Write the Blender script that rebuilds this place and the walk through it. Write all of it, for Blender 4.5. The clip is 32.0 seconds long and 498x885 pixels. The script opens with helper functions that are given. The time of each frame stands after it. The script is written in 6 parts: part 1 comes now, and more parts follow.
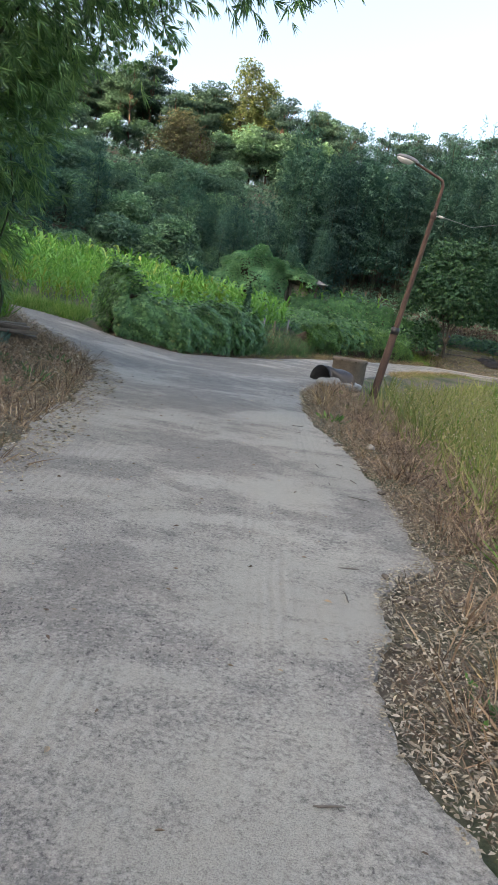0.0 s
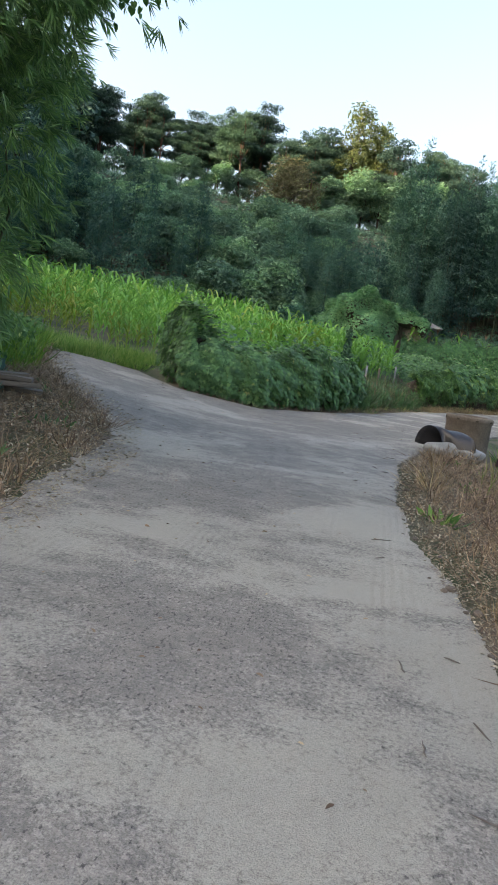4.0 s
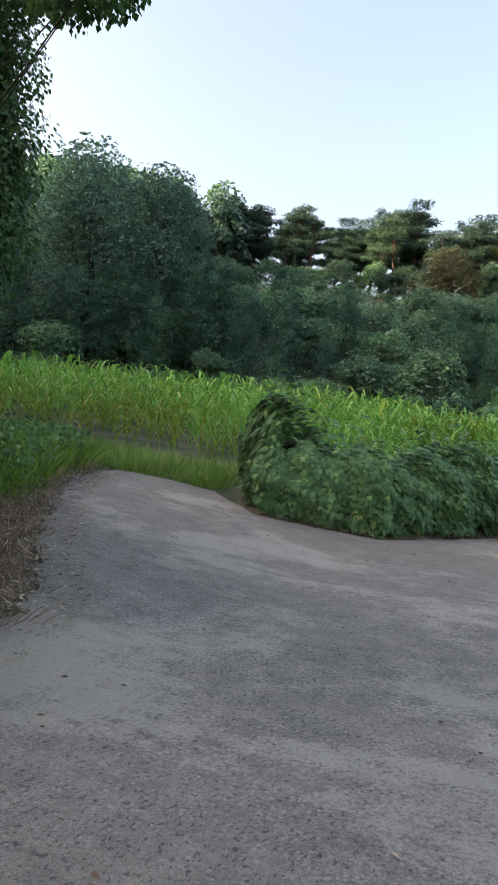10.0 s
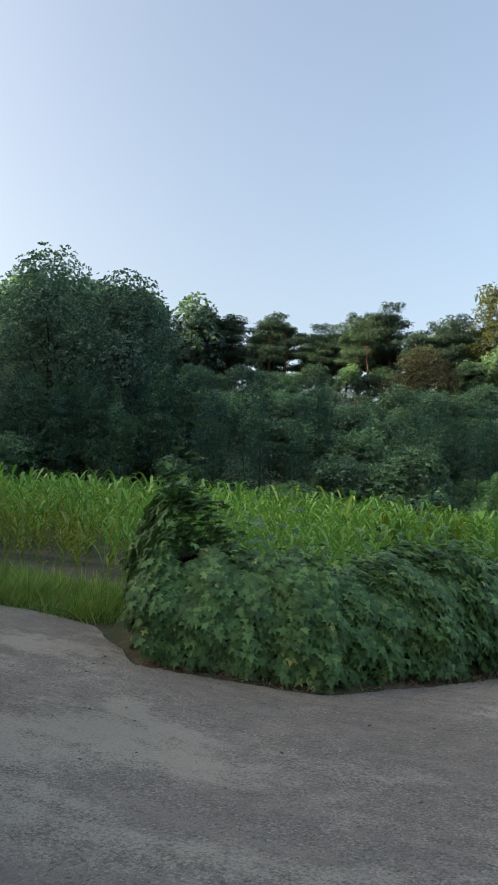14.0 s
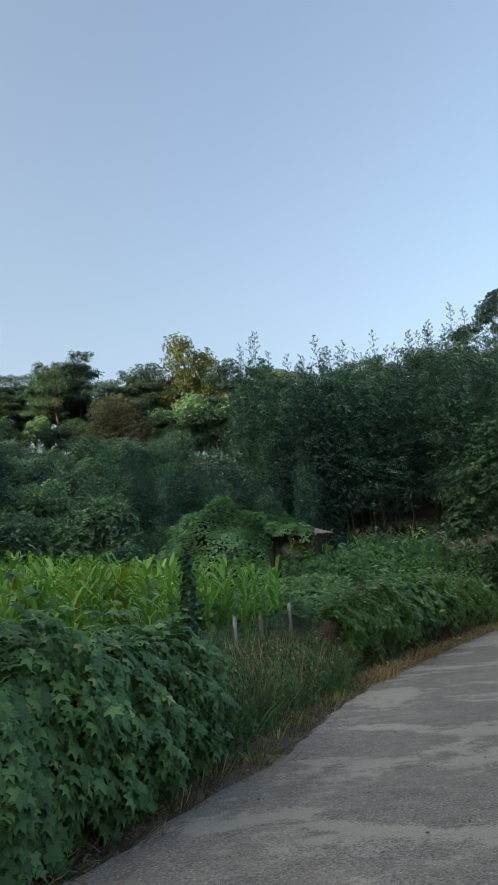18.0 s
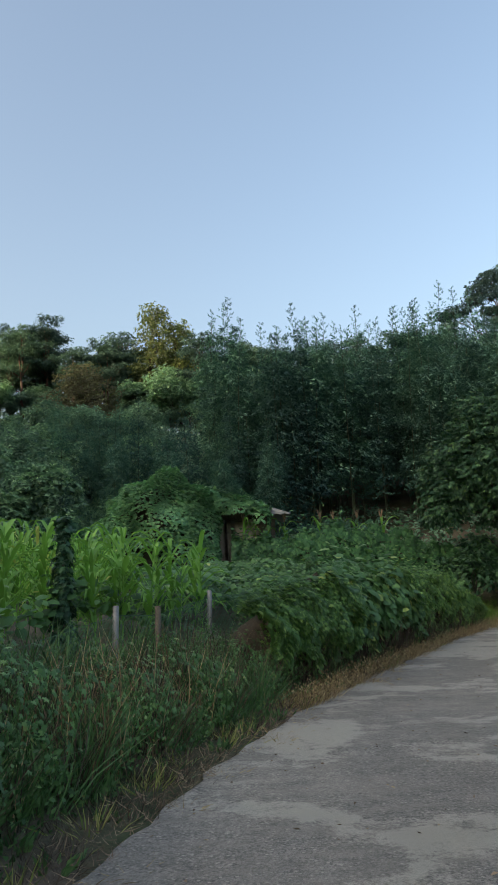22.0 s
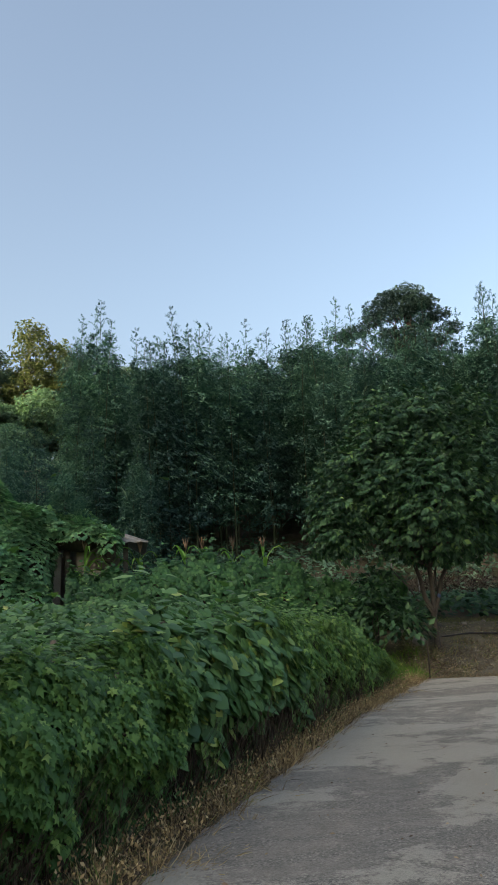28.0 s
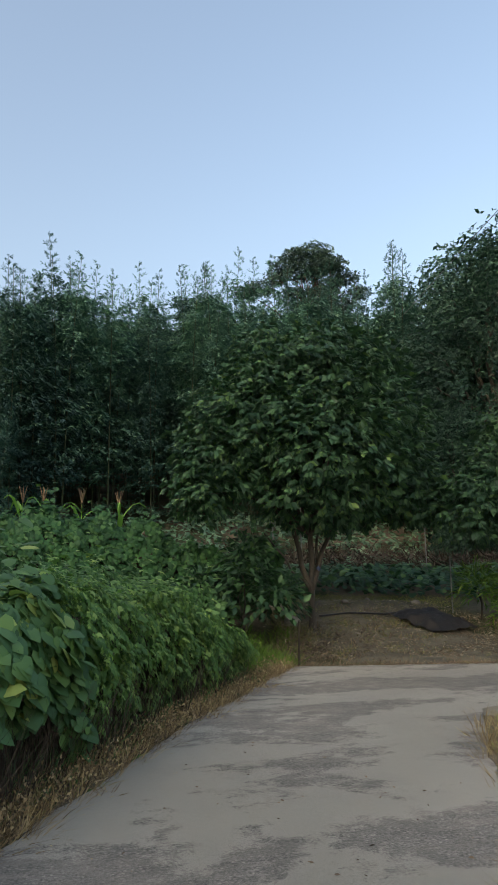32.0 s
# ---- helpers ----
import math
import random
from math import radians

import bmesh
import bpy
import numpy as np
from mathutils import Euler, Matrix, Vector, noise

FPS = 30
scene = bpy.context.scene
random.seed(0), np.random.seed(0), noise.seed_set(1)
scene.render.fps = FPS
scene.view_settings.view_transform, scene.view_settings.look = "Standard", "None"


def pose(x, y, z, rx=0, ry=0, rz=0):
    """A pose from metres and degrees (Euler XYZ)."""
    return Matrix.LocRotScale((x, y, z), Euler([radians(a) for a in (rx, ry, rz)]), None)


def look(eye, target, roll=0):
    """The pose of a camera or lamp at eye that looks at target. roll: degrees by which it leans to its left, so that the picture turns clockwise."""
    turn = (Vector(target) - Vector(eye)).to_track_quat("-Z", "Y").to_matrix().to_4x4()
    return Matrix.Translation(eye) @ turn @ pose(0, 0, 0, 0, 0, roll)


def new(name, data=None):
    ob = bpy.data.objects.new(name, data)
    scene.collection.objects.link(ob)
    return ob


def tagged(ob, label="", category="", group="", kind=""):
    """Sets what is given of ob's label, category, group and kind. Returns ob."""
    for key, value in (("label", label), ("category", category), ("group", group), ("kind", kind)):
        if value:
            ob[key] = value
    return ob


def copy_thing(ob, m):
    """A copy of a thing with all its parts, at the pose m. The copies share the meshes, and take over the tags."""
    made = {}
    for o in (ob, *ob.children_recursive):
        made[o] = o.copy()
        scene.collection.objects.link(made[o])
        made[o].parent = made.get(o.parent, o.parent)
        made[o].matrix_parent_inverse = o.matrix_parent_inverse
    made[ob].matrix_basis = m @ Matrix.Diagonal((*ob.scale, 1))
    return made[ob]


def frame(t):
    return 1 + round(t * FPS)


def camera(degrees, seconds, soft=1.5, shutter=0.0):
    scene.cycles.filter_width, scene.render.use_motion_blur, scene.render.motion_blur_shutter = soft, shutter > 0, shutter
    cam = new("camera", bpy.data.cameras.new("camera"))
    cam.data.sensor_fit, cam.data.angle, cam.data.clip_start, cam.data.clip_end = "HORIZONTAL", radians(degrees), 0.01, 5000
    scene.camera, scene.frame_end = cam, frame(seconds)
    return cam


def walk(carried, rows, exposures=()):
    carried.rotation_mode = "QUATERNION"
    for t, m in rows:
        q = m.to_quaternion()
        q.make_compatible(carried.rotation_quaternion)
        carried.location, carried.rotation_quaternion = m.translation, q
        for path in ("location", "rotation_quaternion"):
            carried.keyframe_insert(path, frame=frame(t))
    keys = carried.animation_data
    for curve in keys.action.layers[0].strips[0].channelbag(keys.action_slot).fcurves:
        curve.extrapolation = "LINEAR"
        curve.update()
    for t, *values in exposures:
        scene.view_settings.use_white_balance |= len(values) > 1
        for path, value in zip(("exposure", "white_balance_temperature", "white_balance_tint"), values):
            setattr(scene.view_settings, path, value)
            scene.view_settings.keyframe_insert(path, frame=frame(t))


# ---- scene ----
cam = camera(37.9, 32.0, soft=1.35)
METRES, EYE, TILT, LEAN, TURN = 30.0, 1.5, 0.0, 0.0, 0.0
ROWS = [
    (0.0, 0.0, 0.0, 0.0, 1.49, -9.66, -8.77),
    (0.5, 0.0022, 0.016, 0.0006, 3.11, -9.17, -9.03),
    (1.0, 0.0025, 0.0322, 0.001, 4.4, -8.72, -8.87),
    (1.5, 0.0055, 0.0483, 0.0011, 5.2, -8.38, -8.67),
    (2.0, 0.0067, 0.0633, 0.0015, 5.55, -7.99, -8.7),
    (2.5, 0.0083, 0.0791, 0.0016, 6.61, -8.0, -8.5),
    (3.0, 0.0096, 0.0955, 0.0015, 7.27, -8.06, -8.23),
    (3.5, 0.0121, 0.1115, 0.0017, 8.57, -7.99, -8.22),
    (4.0, 0.013, 0.1262, 0.0022, 10.47, -7.29, -8.29),
    (4.5, 0.0138, 0.142, 0.0022, 12.76, -6.63, -8.4),
    (6.5, 0.0203, 0.1963, 0.0027, 18.24, -5.25, -8.66),
    (7.0, 0.0202, 0.2114, 0.0038, 18.19, -4.32, -7.58),
    (7.5, 0.0198, 0.2261, 0.0041, 18.07, -3.68, -6.29),
    (8.0, 0.0177, 0.2416, 0.0042, 18.69, -3.76, -5.56),
    (8.5, 0.0176, 0.2566, 0.0046, 19.81, -3.88, -5.47),
    (9.0, 0.016, 0.2717, 0.0039, 21.35, -3.46, -5.88),
    (9.5, 0.0154, 0.2853, 0.0049, 22.81, -2.29, -5.74),
    (10.0, 0.0137, 0.3004, 0.0065, 23.99, -0.45, -4.75),
    (10.5, 0.0109, 0.3163, 0.0075, 26.02, 1.4, -3.76),
    (11.0, 0.009, 0.3309, 0.0086, 28.18, 3.2, -3.2),
    (11.5, 0.0066, 0.346, 0.0086, 29.79, 4.79, -2.93),
    (12.0, 0.0061, 0.3604, 0.0092, 30.51, 5.69, -3.18),
    (12.5, 0.0044, 0.3759, 0.0082, 30.37, 6.39, -3.72),
    (13.0, 0.004, 0.3913, 0.0077, 29.32, 7.21, -3.9),
    (13.5, 0.0039, 0.407, 0.0077, 26.64, 8.06, -3.41),
    (14.0, 0.0031, 0.4235, 0.0071, 23.23, 8.36, -2.33),
    (14.5, 0.0028, 0.4397, 0.0069, 18.28, 7.96, -0.28),
    (15.0, 0.002, 0.4567, 0.0068, 13.59, 7.49, 1.75),
    (15.5, 0.0041, 0.4747, 0.0072, 9.82, 7.75, 3.6),
    (17.5, 0.0105, 0.5447, 0.0121, 1.95, 13.17, 7.22),
    (18.0, 0.0146, 0.5608, 0.0119, 1.34, 12.31, 5.46),
    (18.5, 0.0186, 0.5772, 0.0112, 1.07, 11.2, 3.64),
    (19.0, 0.0236, 0.5928, 0.0104, 0.94, 10.55, 2.74),
    (19.5, 0.0273, 0.6084, 0.0101, 0.96, 10.18, 2.9),
    (20.0, 0.0326, 0.6226, 0.0102, 0.87, 10.33, 3.57),
    (20.5, 0.0364, 0.636, 0.0106, 0.1, 10.8, 3.97),
    (21.0, 0.0401, 0.6504, 0.0107, -0.51, 10.97, 3.89),
    (21.5, 0.0442, 0.6639, 0.011, -0.76, 10.87, 3.32),
    (22.0, 0.0461, 0.6784, 0.0103, -0.79, 11.05, 2.5),
    (22.5, 0.0509, 0.6929, 0.0104, -0.86, 11.08, 1.92),
    (23.0, 0.0552, 0.7082, 0.01, -1.0, 10.53, 1.38),
    (23.5, 0.0608, 0.7238, 0.0092, -0.56, 9.87, 1.03),
    (24.0, 0.0645, 0.7382, 0.0095, -0.3, 10.19, 0.95),
    (24.5, 0.0673, 0.7539, 0.0103, -0.38, 11.36, 1.24),
    (26.5, 0.082, 0.8181, 0.0111, -1.77, 12.7, 2.29),
    (27.0, 0.0867, 0.8354, 0.0119, -2.85, 12.95, 2.64),
    (27.5, 0.0911, 0.8512, 0.0119, -5.12, 13.51, 3.07),
    (28.0, 0.0974, 0.8648, 0.0122, -8.84, 13.99, 3.04),
    (28.5, 0.1057, 0.8788, 0.0123, -13.52, 14.25, 2.62),
    (29.0, 0.114, 0.8915, 0.0119, -17.13, 14.1, 1.65),
    (29.5, 0.1212, 0.9027, 0.0114, -18.88, 13.7, 0.98),
    (30.0, 0.1264, 0.9154, 0.0109, -18.83, 12.76, 1.0),
    (30.5, 0.1329, 0.9284, 0.0102, -17.72, 12.03, 1.32),
    (31.0, 0.1392, 0.9419, 0.0105, -16.9, 11.43, 1.33),
    (31.5, 0.1456, 0.9567, 0.0103, -16.58, 11.21, 1.12),
    (32.0, 0.1528, 0.9703, 0.011, -16.94, 11.59, 1.09),
]
walk(cam, [(t, pose(0, 0, EYE, TILT, LEAN, TURN) @ pose(METRES * x, METRES * y, METRES * z, 90 + pitch, roll, yaw)) for t, x, y, z, yaw, pitch, roll in ROWS],
     exposures=[(0, 2.4, 6900, 12), (4.5, 2.34, 6900, 12), (9, 2.26, 7100, 16), (11, 2.1, 7250, 16), (13, 1.82, 7250, 12), (19, 1.52, 6950, 7), (27, 1.55, 7050, 8), (32, 1.64, 7200, 9)])

# ---- world and sun ----
SUN_EL, SUN_AZ = 17.0, -122.0
world = bpy.data.worlds.new("sky")
scene.world = world
world.use_nodes = True
wn = world.node_tree.nodes
sky = wn.new("ShaderNodeTexSky")
sky.sky_type, sky.sun_disc = "NISHITA", False
sky.sun_elevation, sky.sun_rotation = radians(SUN_EL), radians(SUN_AZ)
sky.air_density, sky.dust_density, sky.ozone_density = 1.0, 7.0, 1.0
wn["Background"].inputs["Strength"].default_value = 0.15
world.node_tree.links.new(sky.outputs[0], wn["Background"].inputs["Color"])
sun = new("sun", bpy.data.lights.new("sun", "SUN"))
sun.data.energy, sun.data.angle, sun.data.color = 3.2, radians(0.6), (1.0, 0.84, 0.58)
az, el = radians(SUN_AZ), radians(SUN_EL)
sun.matrix_world = look((math.sin(az) * math.cos(el) * 300, math.cos(az) * math.cos(el) * 300, math.sin(el) * 300), (0, 0, 0))


# ---- materials ----
def node_mat(name):
    m = bpy.data.materials.new(name)
    m.use_nodes = True
    nt = m.node_tree
    return m, nt, nt.nodes["Principled BSDF"]


def ramp(nt, fac, stops):
    r = nt.nodes.new("ShaderNodeValToRGB")
    while len(r.color_ramp.elements) < len(stops):
        r.color_ramp.elements.new(0.5)
    for e, (p, c) in zip(r.color_ramp.elements, stops):
        e.position, e.color = p, (*c, 1)
    nt.links.new(fac, r.inputs[0])
    return r.outputs[0]


def coords(nt, scale=(1, 1, 1)):
    tc = nt.nodes.new("ShaderNodeTexCoord")
    mp = nt.nodes.new("ShaderNodeMapping")
    mp.inputs["Scale"].default_value = scale
    nt.links.new(tc.outputs["Object"], mp.inputs[0])
    return mp.outputs[0]


def tex_noise(nt, vec, scale, detail=4, rough=0.55):
    n = nt.nodes.new("ShaderNodeTexNoise")
    n.inputs["Scale"].default_value, n.inputs["Detail"].default_value, n.inputs["Roughness"].default_value = scale, detail, rough
    nt.links.new(vec, n.inputs["Vector"])
    return n.outputs["Fac"]


def mix_col(nt, fac, a, b, mode="MIX"):
    n = nt.nodes.new("ShaderNodeMix")
    n.data_type, n.blend_type = "RGBA", mode
    for sock, v in ((n.inputs[0], fac), (n.inputs[6], a), (n.inputs[7], b)):
        if isinstance(v, (int, float)):
            sock.default_value = v
        elif isinstance(v, tuple):
            sock.default_value = (*v, 1)
        else:
            nt.links.new(v, sock)
    return n.outputs[2]


def bump(nt, bsdf, height, strength, dist):
    b = nt.nodes.new("ShaderNodeBump")
    b.inputs["Strength"].default_value, b.inputs["Distance"].default_value = strength, dist
    nt.links.new(height, b.inputs["Height"])
    nt.links.new(b.outputs[0], bsdf.inputs["Normal"])


def leaf_mat(name, stops, trans=0.3, rough=0.5, patch=0.5, patch_scale=0.5, vary=0.1):
    """Foliage: colour varies leaf by leaf and over larger patches; some light passes through."""
    m, nt, bsdf = node_mat(name)
    g = nt.nodes.new("ShaderNodeNewGeometry")
    col = ramp(nt, g.outputs["Random Per Island"], stops)
    n = tex_noise(nt, coords(nt), patch_scale, 3)
    shade = ramp(nt, n, [(0.3, (1 - patch,) * 3), (0.7, (1.0, 1.0, 1.0))])
    col = mix_col(nt, 1.0, col, shade, "MULTIPLY")
    oi = nt.nodes.new("ShaderNodeObjectInfo")
    col = mix_col(nt, 1.0, col, ramp(nt, oi.outputs["Random"], [(0.0, (1 - vary, 1 - 0.9 * vary, 1 - 0.7 * vary)), (0.5, (1.0, 1.0, 1.0)), (1.0, (1 + vary, 1 + 0.95 * vary, 1 + 0.4 * vary))]), "MULTIPLY")
    nt.links.new(col, bsdf.inputs["Base Color"])
    bsdf.inputs["Roughness"].default_value = rough
    bsdf.inputs["Specular IOR Level"].default_value = 0.22
    if trans:
        t = nt.nodes.new("ShaderNodeBsdfTranslucent")
        nt.links.new(mix_col(nt, 1.0, col, (1.15, 1.3, 0.75), "MULTIPLY"), t.inputs["Color"])
        mx = nt.nodes.new("ShaderNodeMixShader")
        mx.inputs[0].default_value = trans
        nt.links.new(bsdf.outputs[0], mx.inputs[1])
        nt.links.new(t.outputs[0], mx.inputs[2])
        nt.links.new(mx.outputs[0], nt.nodes["Material Output"].inputs[0])
    return m


def plain_mat(name, c1, c2, scale=6.0, rough=0.8, metal=0.0, bump_h=0.3, bump_d=0.01, stretch=(1, 1, 1)):
    m, nt, bsdf = node_mat(name)
    vec = coords(nt, stretch)
    a, b = tex_noise(nt, vec, scale), tex_noise(nt, vec, scale * 9, 5)
    col = ramp(nt, a, [(0.32, c1), (0.68, c2)])
    col = mix_col(nt, 0.35, col, ramp(nt, b, [(0.3, tuple(0.45 * v for v in c1)), (0.7, c2)]))
    nt.links.new(col, bsdf.inputs["Base Color"])
    bsdf.inputs["Roughness"].default_value, bsdf.inputs["Metallic"].default_value = rough, metal
    bump(nt, bsdf, b, bump_h, bump_d)
    return m


def road_material():
    m, nt, bsdf = node_mat("worn_concrete")
    wide, raw = coords(nt, (0.75, 1.1, 1)), coords(nt)

    def warped(vec, scale, detail, rough, twist):
        f = tex_noise(nt, vec, scale, detail, rough)
        f.node.inputs["Distortion"].default_value = twist
        return f

    patch = warped(wide, 0.7, 8, 0.58, 0.4)
    streak = warped(coords(nt, (0.9, 4.5, 1)), 1.3, 6, 0.65, 0.4)
    spots, blotch = tex_noise(nt, raw, 0.3, 3), tex_noise(nt, raw, 4.5, 6, 0.7)
    grain, fine = tex_noise(nt, raw, 45, 5, 0.75), tex_noise(nt, raw, 160, 3, 0.7)
    vor = nt.nodes.new("ShaderNodeTexVoronoi")
    vor.inputs["Scale"].default_value = 70
    nt.links.new(raw, vor.inputs["Vector"])
    stones = ramp(nt, vor.outputs["Color"], [(0.1, (0.086, 0.084, 0.077)), (0.45, (0.215, 0.21, 0.193)), (0.9, (0.445, 0.43, 0.39))])
    worn = mix_col(nt, 0.6, stones, ramp(nt, grain, [(0.36, (0.077, 0.075, 0.069)), (0.5, (0.226, 0.22, 0.203)), (0.66, (0.43, 0.405, 0.36))]))
    silt = ramp(nt, grain, [(0.2, (0.385, 0.37, 0.325)), (0.8, (0.465, 0.45, 0.395))])
    half = ramp(nt, blotch, [(0.35, (0.24, 0.226, 0.202)), (0.65, (0.34, 0.32, 0.282))])
    chips = nt.nodes.new("ShaderNodeTexVoronoi")
    chips.inputs["Scale"].default_value = 30
    nt.links.new(raw, chips.inputs["Vector"])
    dab = mix_col(nt, 1.0, ramp(nt, chips.outputs["Distance"], [(0.22, (1, 1, 1)), (0.36, (0, 0, 0))]), ramp(nt, chips.outputs["Color"], [(0.5, (0, 0, 0)), (0.62, (1, 1, 1))]), "MULTIPLY")
    worn = mix_col(nt, dab, worn, (0.44, 0.415, 0.37))
    worn = mix_col(nt, 1.0, worn, ramp(nt, blotch, [(0.35, (0.8, 0.8, 0.8)), (0.65, (1.12, 1.11, 1.1))]), "MULTIPLY")
    worn = mix_col(nt, ramp(nt, streak, [(0.45, (0, 0, 0)), (0.58, (1, 1, 1))]), worn, mix_col(nt, 0.55, worn, half))
    edge = mix_col(nt, 0.13, mix_col(nt, 0.2, patch, blotch), grain)
    sep = nt.nodes.new("ShaderNodeSeparateXYZ")
    nt.links.new(raw, sep.inputs[0])
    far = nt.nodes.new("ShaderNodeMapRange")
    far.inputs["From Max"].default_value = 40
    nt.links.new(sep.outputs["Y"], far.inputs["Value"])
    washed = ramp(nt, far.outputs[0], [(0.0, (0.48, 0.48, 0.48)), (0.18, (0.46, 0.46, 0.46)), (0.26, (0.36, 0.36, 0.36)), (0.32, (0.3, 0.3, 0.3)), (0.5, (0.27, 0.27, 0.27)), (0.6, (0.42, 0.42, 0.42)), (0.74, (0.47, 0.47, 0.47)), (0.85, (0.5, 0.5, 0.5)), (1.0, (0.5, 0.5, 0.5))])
    lanes = nt.nodes.new("ShaderNodeMapRange")
    lanes.inputs["From Min"].default_value, lanes.inputs["From Max"].default_value = -2.2, 1.4
    nt.links.new(sep.outputs["X"], lanes.inputs["Value"])
    track = ramp(nt, lanes.outputs[0], [(0.0, (0.5, 0.5, 0.5)), (0.3, (0.4, 0.4, 0.4)), (0.55, (0.44, 0.44, 0.44)), (0.72, (0.62, 0.62, 0.62)), (0.95, (0.52, 0.52, 0.52))])
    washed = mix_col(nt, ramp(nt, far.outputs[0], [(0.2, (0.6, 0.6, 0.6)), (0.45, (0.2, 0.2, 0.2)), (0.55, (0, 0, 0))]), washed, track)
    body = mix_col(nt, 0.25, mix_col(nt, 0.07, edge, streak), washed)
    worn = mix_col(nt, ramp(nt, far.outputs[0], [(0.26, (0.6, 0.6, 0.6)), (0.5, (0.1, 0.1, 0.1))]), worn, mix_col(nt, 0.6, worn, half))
    crisp = ramp(nt, body, [(0.485, (0, 0, 0)), (0.512, (1, 1, 1))])
    soft = ramp(nt, mix_col(nt, 0.14, body, grain), [(0.47, (0, 0, 0)), (0.52, (0.9, 0.9, 0.9))])
    mask = mix_col(nt, ramp(nt, far.outputs[0], [(0.42, (0, 0, 0)), (0.6, (1, 1, 1))]), soft, crisp)
    pits = tex_noise(nt, coords(nt, (1.0, 0.6, 1)), 52, 3, 0.6)  # dark hollows where stones have worn out
    hollow = mix_col(nt, 1.0, ramp(nt, pits, [(0.34, (1, 1, 1)), (0.43, (0, 0, 0))]), ramp(nt, far.outputs[0], [(0.3, (1, 1, 1)), (0.6, (0.3, 0.3, 0.3))]), "MULTIPLY")
    worn = mix_col(nt, hollow, worn, mix_col(nt, 1.0, worn, (0.38, 0.38, 0.39), "MULTIPLY"))
    col = mix_col(nt, mask, worn, silt)
    col = mix_col(nt, 1.0, col, ramp(nt, spots, [(0.3, (0.7, 0.7, 0.7)), (0.7, (1.02, 1.01, 1.0))]), "MULTIPLY")
    col = mix_col(nt, 1.0, col, ramp(nt, fine, [(0.3, (0.55, 0.55, 0.55)), (0.52, (1.0, 1.0, 1.0)), (0.72, (1.18, 1.17, 1.15))]), "MULTIPLY")
    nt.links.new(col, bsdf.inputs["Base Color"])
    bsdf.inputs["Roughness"].default_value = 0.92
    wave = nt.nodes.new("ShaderNodeTexWave")
    wave.bands_direction = "X"
    wave.inputs["Scale"].default_value, wave.inputs["Distortion"].default_value, wave.inputs["Detail Scale"].default_value = 5.0, 3.0, 0.4
    nt.links.new(raw, wave.inputs["Vector"])
    lines = ramp(nt, wave.outputs["Fac"], [(0.2, (0.86, 0.855, 0.85)), (0.6, (1.03, 1.03, 1.03))])
    near = ramp(nt, far.outputs[0], [(0.2, (1, 1, 1)), (0.34, (0, 0, 0))])
    where = mix_col(nt, 1.0, mix_col(nt, 1.0, mask, near, "MULTIPLY"), ramp(nt, tex_noise(nt, coords(nt, (1.6, 0.25, 1)), 1.1, 3), [(0.5, (0, 0, 0)), (0.6, (0.8, 0.8, 0.8))]), "MULTIPLY")
    col = mix_col(nt, where, col, mix_col(nt, 1.0, col, lines, "MULTIPLY"))
    col = mix_col(nt, 1.0, col, (0.87, 0.87, 0.87), "MULTIPLY")
    nt.links.new(col, bsdf.inputs["Base Color"])
    h = mix_col(nt, mask, mix_col(nt, 0.5, vor.outputs["Distance"], grain), mix_col(nt, where, fine, mix_col(nt, 0.45, fine, wave.outputs["Fac"])))
    bump(nt, bsdf, h, 0.9, 0.009)
    return m


def ground_material():
    m, nt, bsdf = node_mat("soil_and_moss")
    raw = coords(nt)
    a, b = tex_noise(nt, raw, 0.6, 5), tex_noise(nt, raw, 14, 5, 0.7)
    soil = ramp(nt, b, [(0.3, (0.065, 0.052, 0.038)), (0.7, (0.16, 0.13, 0.092))])
    green = ramp(nt, b, [(0.3, (0.018, 0.03, 0.010)), (0.7, (0.05, 0.075, 0.025))])
    col = mix_col(nt, ramp(nt, a, [(0.42, (0, 0, 0)), (0.58, (1, 1, 1))]), soil, green)
    nt.links.new(col, bsdf.inputs["Base Color"])
    bsdf.inputs["Roughness"].default_value = 0.95
    bump(nt, bsdf, b, 0.8, 0.03)
    return m


M_ROAD, M_GROUND = road_material(), ground_material()
M_HEDGE = leaf_mat("hop_vine_leaf", [(0, (0.0487, 0.115, 0.05)), (0.5, (0.0844, 0.19, 0.0711)), (0.88, (0.1298, 0.265, 0.1028)), (0.985, (0.1892, 0.335, 0.1286)), (1, (0.3893, 0.43, 0.1814))], 0.2, 0.45, 0.35, 0.9)
M_SMOTHER = leaf_mat("hanging_vine_leaf", [(0, (0.0438, 0.106, 0.05)), (0.6, (0.075, 0.163, 0.0688)), (1, (0.138, 0.25, 0.0938))], 0.3, 0.55, 0.35, 0.5)
M_PUMPKIN = leaf_mat("gourd_vine_leaf", [(0, (0.055, 0.1313, 0.056)), (0.6, (0.099, 0.2152, 0.084)), (0.92, (0.165, 0.3045, 0.098)), (1, (0.363, 0.441, 0.126))], 0.25, 0.5, 0.3, 0.8)
M_VINE = leaf_mat("young_vine_leaf", [(0, (0.0525, 0.13, 0.0405)), (0.6, (0.0998, 0.22, 0.0607)), (0.9, (0.1785, 0.33, 0.0878)), (1, (0.294, 0.44, 0.1215))], 0.25, 0.5, 0.35, 0.9)
